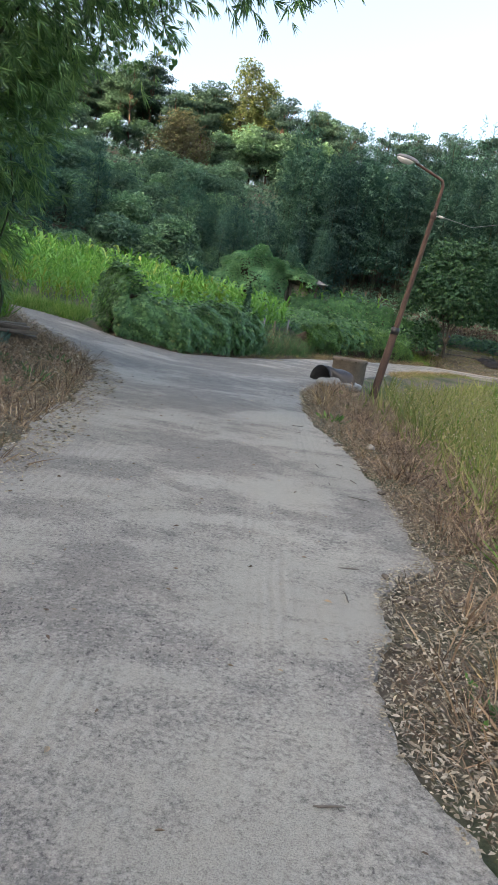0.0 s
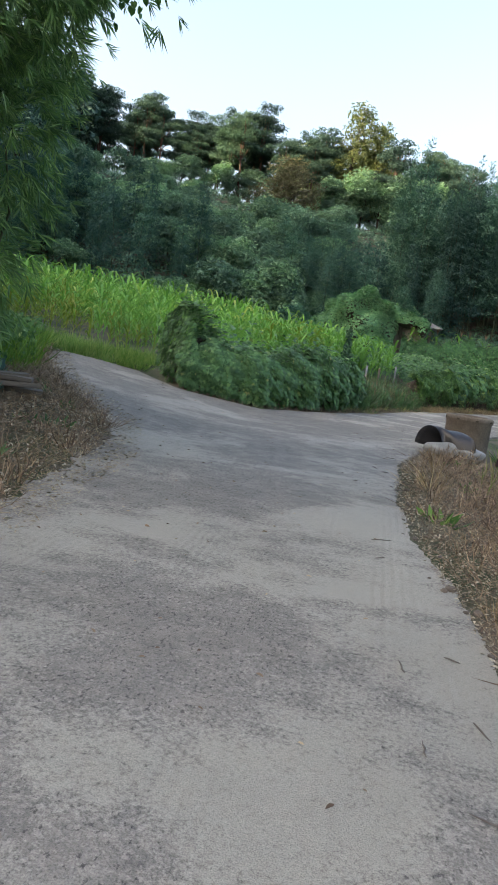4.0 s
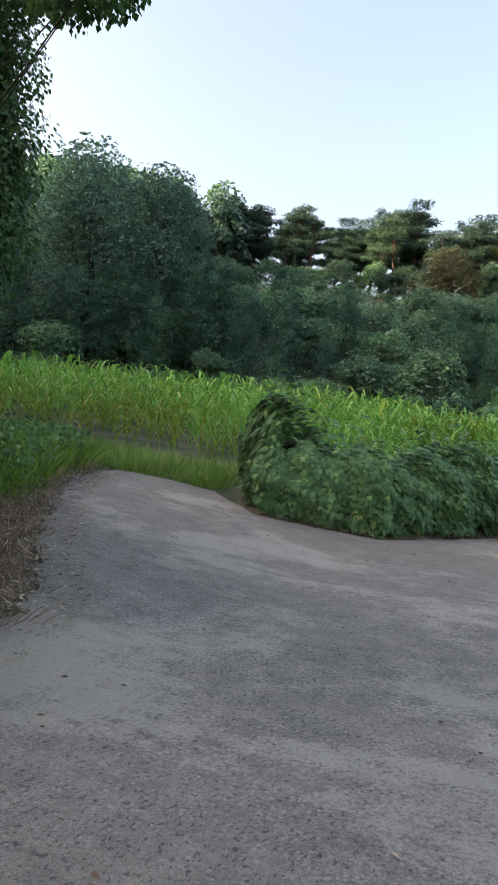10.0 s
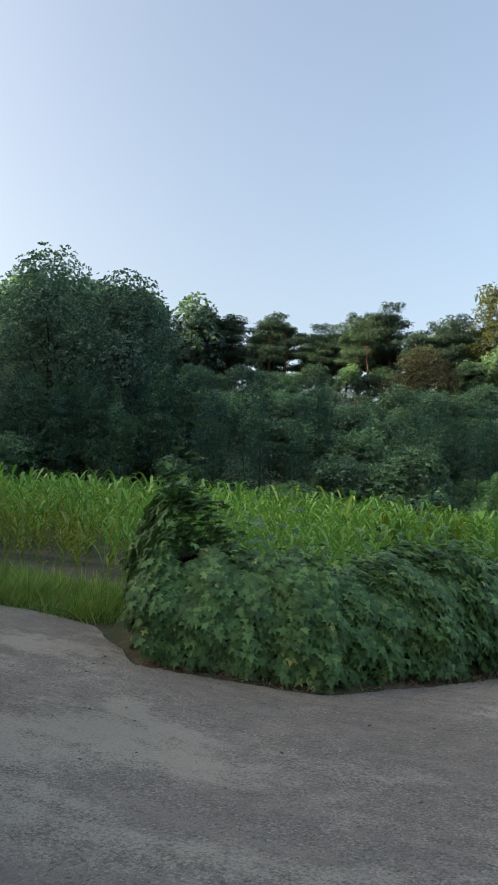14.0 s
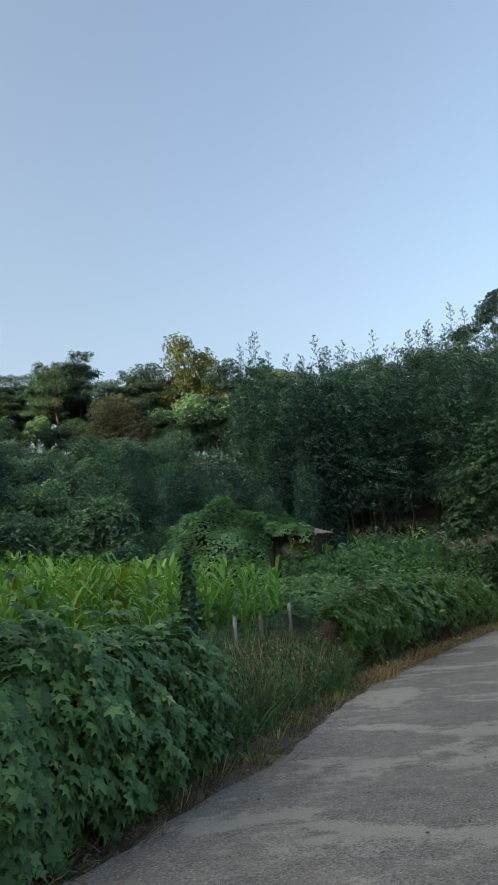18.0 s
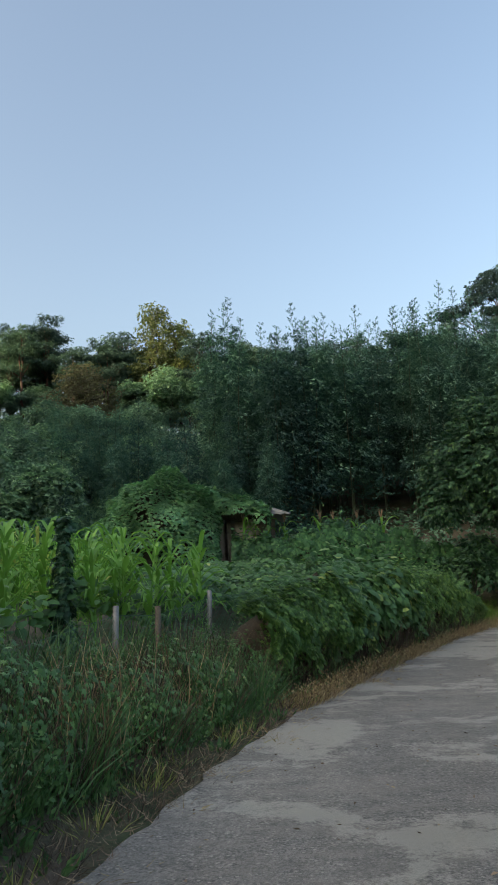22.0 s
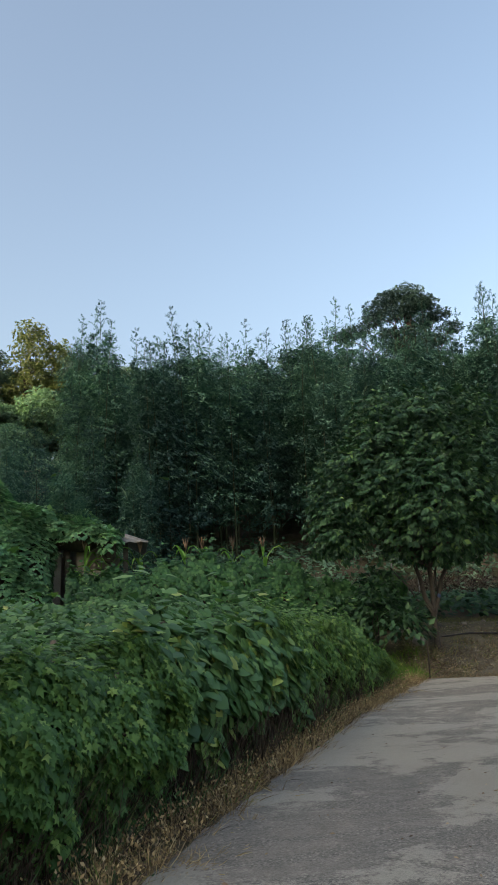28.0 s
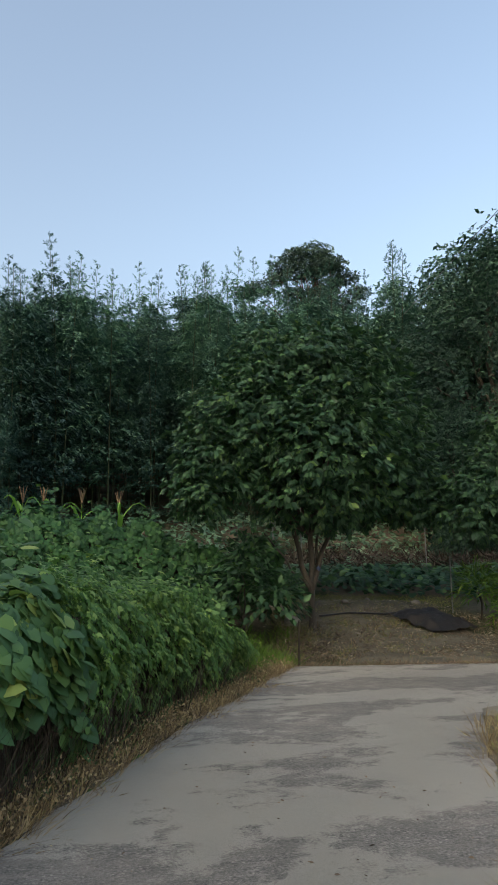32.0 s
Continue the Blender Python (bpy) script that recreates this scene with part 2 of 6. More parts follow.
M_CREEPER = leaf_mat("sunny_creeper_leaf", [(0, (0.075, 0.165, 0.0546)), (0.6, (0.14, 0.28, 0.078)), (1, (0.3, 0.45, 0.13))], 0.3, 0.5, 0.35, 0.9)
M_CORN = leaf_mat("corn_leaf", [(0, (0.123, 0.291, 0.075)), (0.5, (0.206, 0.435, 0.0998)), (0.85, (0.307, 0.561, 0.15)), (1, (0.534, 0.581, 0.199))], 0.35, 0.45, 0.35, 0.25)
M_CORN_PALE = leaf_mat("yellowing_corn_leaf", [(0, (0.138, 0.23, 0.0345)), (0.6, (0.253, 0.345, 0.0575)), (1, (0.391, 0.38, 0.103))], 0.35, 0.5, 0.3, 0.3)
M_GRASS = leaf_mat("grass_blade", [(0, (0.072, 0.173, 0.0288)), (0.7, (0.144, 0.288, 0.0504)), (1, (0.259, 0.36, 0.0864))], 0.3, 0.55, 0.4, 0.5)
M_ENTRANCE = leaf_mat("bright_grass", [(0, (0.1035, 0.2185, 0.0517)), (0.6, (0.2185, 0.3795, 0.092)), (1, (0.46, 0.529, 0.1955))], 0.35, 0.55, 0.3, 0.5)
M_WEED = leaf_mat("dry_green_weed", [(0, (0.143, 0.205, 0.0554)), (0.5, (0.253, 0.3, 0.0949)), (1, (0.475, 0.411, 0.205))], 0.25, 0.6, 0.45, 0.5)
M_LITTER = leaf_mat("dead_grass", [(0, (0.104, 0.0713, 0.0517)), (0.5, (0.239, 0.171, 0.122)), (0.85, (0.403, 0.297, 0.205)), (1, (0.566, 0.446, 0.304))], 0.1, 0.8, 0.4, 0.9)
M_PALE = leaf_mat("bleached_dead_leaf", [(0.0, (0.17, 0.145, 0.115)), (0.5, (0.33, 0.285, 0.225)), (1.0, (0.56, 0.5, 0.41))], 0.1, 0.8, 0.3, 1.0)
M_BRUSH = leaf_mat("cut_brush", [(0.0, (0.045, 0.036, 0.03)), (0.6, (0.09, 0.072, 0.058)), (1.0, (0.16, 0.13, 0.1))], 0.05, 0.9, 0.4, 0.5)
M_STRAW = leaf_mat("straw", [(0, (0.14, 0.1, 0.055)), (0.45, (0.29, 0.215, 0.12)), (0.8, (0.46, 0.36, 0.2)), (1, (0.6, 0.5, 0.3))], 0.1, 0.75, 0.35, 1.2)
# M_BAMBOO, M_FOREST, M_PINE, M_KUDZU: distance haze put into paler, bluer leaf colours
M_BAMBOO = leaf_mat("hazed_bamboo_leaf", [(0, (0.0424, 0.1013, 0.1021)), (0.6, (0.0777, 0.1726, 0.1631)), (1, (0.1413, 0.2631, 0.2221))], 0.38, 0.8, 0.35, 0.25, 0.35)
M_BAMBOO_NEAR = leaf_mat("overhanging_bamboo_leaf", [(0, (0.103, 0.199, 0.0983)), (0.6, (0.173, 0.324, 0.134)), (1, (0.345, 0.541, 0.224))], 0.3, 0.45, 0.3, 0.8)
M_TREE = leaf_mat("mulberry_leaf", [(0, (0.0267, 0.0715, 0.0448)), (0.6, (0.0445, 0.1135, 0.0638)), (0.93, (0.0756, 0.168, 0.0745)), (1, (0.1423, 0.252, 0.0851))], 0.15, 0.5, 0.3, 0.5)
M_FOREST = leaf_mat("hazed_forest_leaf", [(0, (0.0843, 0.1595, 0.1609)), (0.6, (0.1518, 0.2706, 0.2434)), (1, (0.3038, 0.4455, 0.363))], 0.38, 0.8, 0.35, 0.2, 0.35)
M_CHESTNUT = leaf_mat("drooping_chestnut_leaf", [(0, (0.0227, 0.0621, 0.0537)), (0.6, (0.0378, 0.0952, 0.0752)), (1, (0.0756, 0.1575, 0.1075))], 0.25, 0.5, 0.35, 0.35)
M_YELLOW = leaf_mat("sunlit_oak_leaf", [(0, (0.08, 0.12, 0.05)), (0.6, (0.14, 0.17, 0.07)), (1, (0.22, 0.23, 0.1))], 0.35, 0.5, 0.3, 0.3, 0.35)
M_RED = leaf_mat("reddish_maple_leaf", [(0, (0.07, 0.085, 0.06)), (0.6, (0.13, 0.12, 0.085)), (1, (0.15, 0.18, 0.1))], 0.25, 0.5, 0.3, 0.3)
M_PINE = leaf_mat("hazed_pine_needle", [(0, (0.034, 0.075, 0.062)), (0.6, (0.057, 0.115, 0.09)), (1, (0.095, 0.16, 0.11))], 0.1, 0.8, 0.3, 0.3, 0.35)
M_KUDZU = leaf_mat("hazed_kudzu_leaf", [(0, (0.1081, 0.2027, 0.1674)), (0.6, (0.1807, 0.3191, 0.2421)), (1, (0.3071, 0.4792, 0.3478))], 0.38, 0.8, 0.45, 0.18, 0.35)
M_BARK = plain_mat("bark", (0.03, 0.026, 0.022), (0.085, 0.073, 0.061), 5, 0.9, 0, 0.8, 0.02, (1, 1, 0.3))
M_PINEBARK = plain_mat("red_pine_bark", (0.05, 0.03, 0.024), (0.12, 0.075, 0.055), 5, 0.9, 0, 0.6, 0.02, (1, 1, 0.4))
M_CULM = plain_mat("bamboo_culm", (0.02, 0.034, 0.015), (0.052, 0.07, 0.03), 3, 0.85, 0, 0.2, 0.005)
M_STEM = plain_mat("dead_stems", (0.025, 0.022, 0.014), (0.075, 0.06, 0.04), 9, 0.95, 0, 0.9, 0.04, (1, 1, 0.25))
M_STONE = plain_mat("field_stone", (0.16, 0.15, 0.13), (0.33, 0.31, 0.27), 6, 0.9, 0, 0.6, 0.01)
M_CONCRETE = plain_mat("weathered_concrete", (0.085, 0.07, 0.055), (0.18, 0.15, 0.12), 4, 0.95, 0, 0.5, 0.01)
M_RUST = plain_mat("rusty_steel", (0.06, 0.04, 0.034), (0.14, 0.088, 0.07), 7, 0.75, 0.35, 0.4, 0.004, (1, 1, 0.3))
M_GALV = plain_mat("galvanised_steel", (0.15, 0.155, 0.16), (0.3, 0.305, 0.31), 8, 0.5, 0.5, 0.1, 0.003)
M_LENS = plain_mat("frosted_glass_cover", (0.62, 0.63, 0.63), (0.75, 0.75, 0.74), 5, 0.25, 0, 0.05, 0.002)
M_TARP = plain_mat("dull_black_sheeting", (0.004, 0.004, 0.005), (0.013, 0.013, 0.015), 5, 0.6, 0, 0.5, 0.02)
M_PLASTIC = plain_mat("black_rubber_sheet", (0.012, 0.012, 0.014), (0.03, 0.03, 0.034), 4, 0.38, 0, 0.3, 0.01)
M_SACK = plain_mat("grey_sack", (0.13, 0.135, 0.13), (0.32, 0.33, 0.32), 5, 0.7, 0, 0.5, 0.01)
M_WOOD = plain_mat("weathered_timber", (0.06, 0.05, 0.04), (0.165, 0.145, 0.125), 5, 0.85, 0, 0.6, 0.006, (0.25, 2, 2))
M_WALL = plain_mat("mud_plaster", (0.27, 0.24, 0.2), (0.42, 0.38, 0.33), 3, 0.9, 0, 0.5, 0.01)
M_ROOF = plain_mat("corrugated_slate", (0.15, 0.155, 0.16), (0.27, 0.275, 0.28), 4, 0.8, 0, 0.3, 0.006)
M_WIRE = plain_mat("green_netting", (0.03, 0.09, 0.05), (0.07, 0.16, 0.09), 9, 0.6, 0, 0.1, 0.002)
M_SOIL = plain_mat("bare_bank_soil", (0.055, 0.055, 0.04), (0.14, 0.132, 0.1), 2.2, 0.95, 0, 0.9, 0.03)
M_WHITE = plain_mat("white_plastic", (0.6, 0.6, 0.58), (0.78, 0.78, 0.76), 6, 0.45, 0, 0.2, 0.005)
M_BLUE = plain_mat("blue_plastic", (0.02, 0.05, 0.14), (0.04, 0.09, 0.22), 6, 0.5, 0, 0.2, 0.005)


# ---- mesh helpers ----
def mesh_from(name, V, F, mat):
    """A mesh from an array of vertices and an array of faces, all with the same number of corners."""
    V, F = np.asarray(V, np.float32), np.asarray(F, np.int32)
    me = bpy.data.meshes.new(name)
    me.vertices.add(len(V))
    me.vertices.foreach_set("co", V.ravel())
    me.loops.add(F.size)
    me.loops.foreach_set("vertex_index", F.ravel())
    me.polygons.add(len(F))
    me.polygons.foreach_set("loop_start", np.arange(0, F.size, F.shape[1], dtype=np.int32))
    me.update(calc_edges=True)
    me.validate()
    if mat:
        me.materials.append(mat)
    return me


def smooth(me):
    me.polygons.foreach_set("use_smooth", np.ones(len(me.polygons), bool))
    return me


def part(name, me, parent, label="", kind=""):
    ob = new(name, me)
    ob.parent = parent
    return tagged(ob, label, "", "", kind)


def bm_mesh(name, bm, mat, is_smooth=False):
    me = bpy.data.meshes.new(name)
    bm.to_mesh(me)
    bm.free()
    me.materials.append(mat)
    return smooth(me) if is_smooth else me


def box(name, size, mat, bevel=0.01, m=None, rough=0.0, cuts=0):
    """A box with worn, bevelled edges; m places it within its mesh."""
    bm = bmesh.new()
    bmesh.ops.create_cube(bm, size=1)
    bmesh.ops.scale(bm, vec=size, verts=bm.verts)
    if cuts:
        bmesh.ops.subdivide_edges(bm, edges=bm.edges, cuts=cuts, use_grid_fill=True)
    if bevel:
        sharp = [e for e in bm.edges if e.calc_face_angle(0) > 0.5]
        bmesh.ops.bevel(bm, geom=sharp, offset=bevel, segments=2, affect="EDGES")
    if rough:
        for v in bm.verts:
            v.co += noise.noise_vector(v.co * 3.1) * rough
    if m:
        bmesh.ops.transform(bm, matrix=m, verts=bm.verts)
    return bm_mesh(name, bm, mat)


def stone(name, r, mat, seed, squash=0.7):
    bm = bmesh.new()
    bmesh.ops.create_icosphere(bm, subdivisions=2, radius=r)
    off = Vector((seed * 3.7, seed * 1.3, 0))
    for v in bm.verts:
        v.co *= 1 + 0.45 * noise.noise(v.co / r * 0.9 + off)
        v.co.z = max(v.co.z * squash, -0.35 * r)
    return bm_mesh(name, bm, mat)


def tube_arrays(pts, radii, sides=7):
    pts = np.asarray(pts, float)
    tang = np.gradient(pts, axis=0)
    tang /= np.linalg.norm(tang, axis=1)[:, None] + 1e-9
    ref = np.array([0.31, 0.95, 0.05])
    u = np.cross(tang, ref)
    u /= np.linalg.norm(u, axis=1)[:, None] + 1e-9
    w = np.cross(tang, u)
    a = np.linspace(0, 2 * math.pi, sides, endpoint=False)
    r = np.asarray(radii, float)[:, None, None]
    V = pts[:, None] + r * (np.cos(a)[None, :, None] * u[:, None] + np.sin(a)[None, :, None] * w[:, None])
    n = len(pts)
    F = [(i * sides + j, i * sides + (j + 1) % sides, (i + 1) * sides + (j + 1) % sides, (i + 1) * sides + j) for i in range(n - 1) for j in range(sides)]
    return V.reshape(-1, 3), np.array(F)


def tube(name, pts, radii, mat, sides=7):
    return smooth(mesh_from(name, *tube_arrays(pts, radii, sides), mat))


def join_arrays(pieces):
    V, F, n = [], [], 0
    for v, f in pieces:
        V.append(v), F.append(np.asarray(f) + n)
        n += len(v)
    return np.concatenate(V), np.concatenate(F)


def bend(a, b, n, wobble, rng, sag=0.0):
    t = np.linspace(0, 1, n)[:, None]
    p = np.asarray(a, float) * (1 - t) + np.asarray(b, float) * t
    p[1:-1] += rng.normal(0, wobble, (n - 2, 3))
    p[:, 2] += sag * np.sin(t[:, 0] * math.pi)
    return p


def fan(outline, centre):
    V = np.array([centre] + outline, float)
    n = len(outline)
    return V, np.array([(0, 1 + i, 1 + (i + 1) % n) for i in range(n)])


# leaf shapes: length along +y from the stalk, 1 long; z is the upper side
LOBED = fan([(0, 0.06, 0), (0.2, -0.1, -0.02), (0.5, 0.08, -0.08), (0.27, 0.3, 0), (0.55, 0.6, -0.1), (0.19, 0.56, 0), (0, 1.0, -0.1), (-0.19, 0.56, 0), (-0.55, 0.6, -0.1), (-0.27, 0.3, 0), (-0.5, 0.08, -0.08), (-0.2, -0.1, -0.02)], (0, 0.33, 0.05))
HEART = fan([(0, 0.08, 0), (0.27, -0.06, -0.02), (0.48, 0.2, -0.07), (0.38, 0.6, -0.07), (0, 1, -0.12), (-0.38, 0.6, -0.07), (-0.48, 0.2, -0.07), (-0.27, -0.06, -0.02)], (0, 0.4, 0.06))
OVAL = (np.array([(0, 0, 0), (0, 0.5, -0.04), (0, 1, -0.1), (0.27, 0.42, 0.05), (-0.27, 0.42, 0.05)]), np.array([(0, 3, 1), (3, 2, 1), (0, 1, 4), (4, 1, 2)]))
GOURD = (HEART[0] * np.array([1.35, 1, 1]), HEART[1])
BROAD = (OVAL[0] * np.array([1.55, 1, 1]), OVAL[1])
LANCE = (np.array([(0, 0, 0), (0.075, 0.33, 0.015), (0, 1, -0.12), (-0.075, 0.33, 0.015)]), np.array([(0, 1, 2), (0, 2, 3)]))
BLADE = (np.array([(-0.018, 0, 0), (0.018, 0, 0), (-0.014, 0.45, 0.05), (0.014, 0.45, 0.05), (0, 1, 0.3)]), np.array([(0, 1, 3), (0, 3, 2), (2, 3, 4)]))


def spray(leaf, n, spread, seed):
    """Several leaves of one kind on a short twig."""
    rng = np.random.default_rng(seed)
    out = []
    for i in range(n):
        a, b, s = rng.uniform(-spread, spread), rng.uniform(-0.6, 0.6), rng.uniform(0.5, 0.85)
        v = leaf[0] * s
        m = np.array(Euler((b, rng.uniform(-0.8, 0.8), a)).to_matrix())
        out.append((v @ m.T + np.array([0, 0.28 * i / n, 0]), leaf[1]))
    return join_arrays(out)


SPRAY = spray(LANCE, 5, 1.0, 3)
SPRAY_FAR = spray((LANCE[0] * np.array([2.1, 1.0, 1]), LANCE[1]), 3, 1.3, 6)
SPRAY_NEAR = spray((LANCE[0] * np.array([0.62, 1, 1]), LANCE[1]), 7, 1.1, 4)
KITE = (np.array([(0, 0, 0), (0.26, 0.45, 0.05), (0, 1, -0.08), (-0.26, 0.45, 0.05)]), np.array([(0, 1, 2), (0, 2, 3)]))
CURLED = (np.array([(0, 0, 0), (0.16, 0.3, 0.16), (0.2, 0.65, 0.2), (0, 1, 0.12), (-0.2, 0.65, 0.2), (-0.16, 0.3, 0.16), (0, 0.5, 0)]), np.array([(0, 1, 6), (1, 2, 6), (2, 3, 6), (3, 4, 6), (4, 5, 6), (5, 0, 6)]))
NEEDLES = spray((KITE[0] * np.array([0.8, 1, 1]), KITE[1]), 3, 2.4, 12)
CLUMP = spray(KITE, 4, 1.6, 8)
DROOPING = spray((OVAL[0] * np.array([1.0, 1, 1]), OVAL[1]), 5, 1.2, 14)


def unit(a):
    return a / (np.linalg.norm(a, axis=-1, keepdims=True) + 1e-9)


def scatter(shape, pos, along, up, size):
    """One copy of a leaf shape at each place: along gives its length's way, up its upper side."""
    y = unit(np.asarray(along, float))
    z = np.asarray(up, float)
    z = unit(z - (z * y).sum(1, keepdims=True) * y)
    x = np.cross(y, z)
    S = np.asarray(size, float).reshape(-1, 1, 1)
    V = np.asarray(pos)[:, None] + S * (shape[0][None, :, :1] * x[:, None] + shape[0][None, :, 1:2] * y[:, None] + shape[0][None, :, 2:] * z[:, None])
    F = shape[1][None] + (np.arange(len(V)) * len(shape[0]))[:, None, None]
    return V.reshape(-1, 3), F.reshape(-1, shape[1].shape[1])


def blobs(clumps, n, rng, inner=0.6, low=-1.0):
    """Places and outward ways in the shells of several ellipsoids (x, y, z, rx, ry, rz)."""
    C = np.asarray(clumps, float)
    w = (C[:, 3] * C[:, 4] + C[:, 4] * C[:, 5] + C[:, 3] * C[:, 5])
    k = rng.choice(len(C), n, p=w / w.sum())
    d = unit(rng.normal(size=(n, 3)))
    d[:, 2] = np.where(d[:, 2] < low, -d[:, 2], d[:, 2])
    r = rng.uniform(inner ** 2, 1, n) ** 0.5
    r *= 1 + 0.18 * np.sin(d[:, 0] * 5 + k) * np.cos(d[:, 2] * 6 + k * 2)
    return C[k, :3] + d * r[:, None] * C[k, 3:], d


def leafy(name, clumps, n, shape, size, mat, rng, droop=0.6, inner=0.6, low=-1.0, loose=0.45):
    P, N = blobs(clumps, n, rng, inner, low)
    along = N + np.array([0, 0, -droop]) + rng.normal(0, loose, N.shape)
    up = N * 0.6 + np.array([0, 0, 0.9]) + rng.normal(0, 0.8 * loose, N.shape)
    return mesh_from(name, *scatter(shape, P, along, up, rng.uniform(0.65, 1.3, n) * size), mat)


# ---- lie of the land ----
LEFT_EDGE = [(-2.0, -8), (-2.1, 0), (-2.1, 6.3), (-2.35, 9), (-2.6, 11.5), (-3.2, 13.4), (-5.0, 15.6), (-6.3, 17.7), (-7.05, 19.5), (-7.0, 20.2), (-6.1, 20.5), (-5.3, 20.5), (-4.4, 19.7), (-3.9, 19.25), (-3.0, 19.6), (-2.1, 19.95), (-1.5, 20.8), (-0.9, 21.6), (-0.4, 22.8), (0.5, 24.6), (1.2, 27.0), (2.1, 29.3), (4.1, 33.3), (6.5, 37.7), (8.2, 40.4), (9.6, 42.8), (13.2, 41.6), (20, 39.4), (36, 34)]
RIGHT_EDGE = [(0.95, -8), (0.96, 0), (0.97, 1.9), (0.75, 2.45), (0.74, 3.1), (0.88, 3.5), (0.9, 3.95), (1.08, 4.4), (1.31, 4.58), (1.33, 5.2), (1.3, 6.6), (1.16, 8.3), (0.97, 9.5), (0.82, 11), (0.8, 12.5), (0.88, 14.5), (1.3, 16.5), (2.4, 20), (3.9, 24), (5.6, 29), (6.9, 32.2), (8.8, 35.4), (10.0, 37.2), (12, 37.9), (19, 36.2), (35, 31)]
FRONT_X = [-60, -8.2, -5.3, -4.4, -3.9, -2.1, -0.9, 0.5, 1.2, 2.1, 4.1, 6.5, 9.6, 13.2, 20, 36, 70]
FRONT_Y = [22, 20.4, 20.6, 19.8, 19.35, 20.05, 21.7, 24.7, 27.1, 29.4, 33.4, 37.8, 42.9, 41.7, 39.5, 34.2, 26]


def sstep(t):
    t = np.clip(t, 0, 1)
    return t * t * (3 - 2 * t)


def road_z(x, y):
    z = np.interp(y, [-10, 0, 2, 6, 11, 15, 20, 30, 43, 60], [0, 0, 0.03, 0.1, 0.2, 0.25, 0.3, 0.34, 0.4, 0.4])
    return z + 0.125 * np.clip(-2.2 - x, 0, 6) * sstep((y - 9) / 6)


def hill_foot(x):
    return np.interp(x, [-90, -35, -20, 0, 10, 20, 40, 90], [40, 45, 50, 53.5, 55, 53, 47, 38])


def land_z(x, y):
    """Height of the ground, the bed of the road included."""
    x, y = np.asarray(x, float), np.asarray(y, float)
    foot = hill_foot(x)
    z = road_z(x, y) + 0.10 * np.clip(-2.2 - x, 0, 30) * (1 - sstep((y - 9) / 6))
    right = x - np.interp(y, [p[1] for p in RIGHT_EDGE[:22]], [p[0] for p in RIGHT_EDGE[:22]])
    z = z - np.interp(y, [22, 29], [0.5, 0.1]) * sstep((right - 0.25) / 2.2) * (y < 39)
    field = 0.42 + 0.055 * (np.minimum(y, foot) - 22) + 0.062 * np.clip(2 - x, 0, 45)
    field = field + sstep((x - 8) / 3) * (0.16 * np.clip(y - 45, 0, 4) - 0.45)
    s = y - np.interp(x, FRONT_X, FRONT_Y)
    width = np.interp(x, [-6, -2, 0, 8, 10, 14], [0.8, 1.5, 10, 10, 3.4, 4.8])
    z = z + (field - z) * sstep(s / width)
    d = y - foot
    z = z + np.where(d > 0, 0.36 * np.clip(d, 0, 47) * sstep(d / 6 + 0.25) + 0.06 * np.clip(d - 47, 0, 300), 0)
    z = z + 0.2 * np.clip(x - 38, 0, 60)
    # added hill on the left, its height set to block the low sun
    z = np.maximum(z, 67 * sstep((-26 - x) / 76) * sstep((y + 190) / 60) * (1 - 0.42 * sstep((y - 15) / 32)))
    return z


def inside(poly, x, y):
    x, y = np.asarray(x, float), np.asarray(y, float)
    hit = np.zeros(x.shape, bool)
    for (x0, y0), (x1, y1) in zip(poly, poly[1:] + poly[:1]):
        hit ^= ((y0 > y) != (y1 > y)) & (x < (x1 - x0) * (y - y0) / (y1 - y0 + 1e-12) + x0)
    return hit


ROAD = LEFT_EDGE + RIGHT_EDGE[::-1]


def spread(lo, hi, fine_lo, fine_hi, step, far):
    mid = np.arange(fine_lo, fine_hi + 1e-6, step)
    grow = np.cumsum(step * 1.22 ** np.arange(1, 60))
    a, b = fine_lo - grow, fine_hi + grow
    return np.concatenate([[lo], a[a > lo][::-1], mid, b[b < hi], [hi]])


gx, gy = spread(-900, 900, -12, 17, 0.35, 0), spread(-500, 1500, -8, 50, 0.35, 0)
GX, GY = np.meshgrid(gx, gy, indexing="ij")
GZ = land_z(GX, GY)
near_road = inside(ROAD, GX, GY)
lump = np.array([noise.noise((a * 0.7, b * 0.7, 0)) for a, b in zip(GX.ravel(), GY.ravel())]).reshape(GX.shape)
GZ = GZ + np.where(near_road, -0.09, 0.05 * lump - 0.03)
nx, ny = len(gx), len(gy)
ii, jj = np.meshgrid(np.arange(nx - 1), np.arange(ny - 1), indexing="ij")
q = (ii * ny + jj).ravel()
ground = new("ground", smooth(mesh_from("ground", np.stack([GX, GY, GZ], -1).reshape(-1, 3), np.stack([q, q + ny, q + ny + 1, q + 1], 1), M_GROUND)))
tagged(ground, "dark soil ground rising from the lane to a wooded hill, with an added sun-blocking hill on the left", "ground", "", "structure")


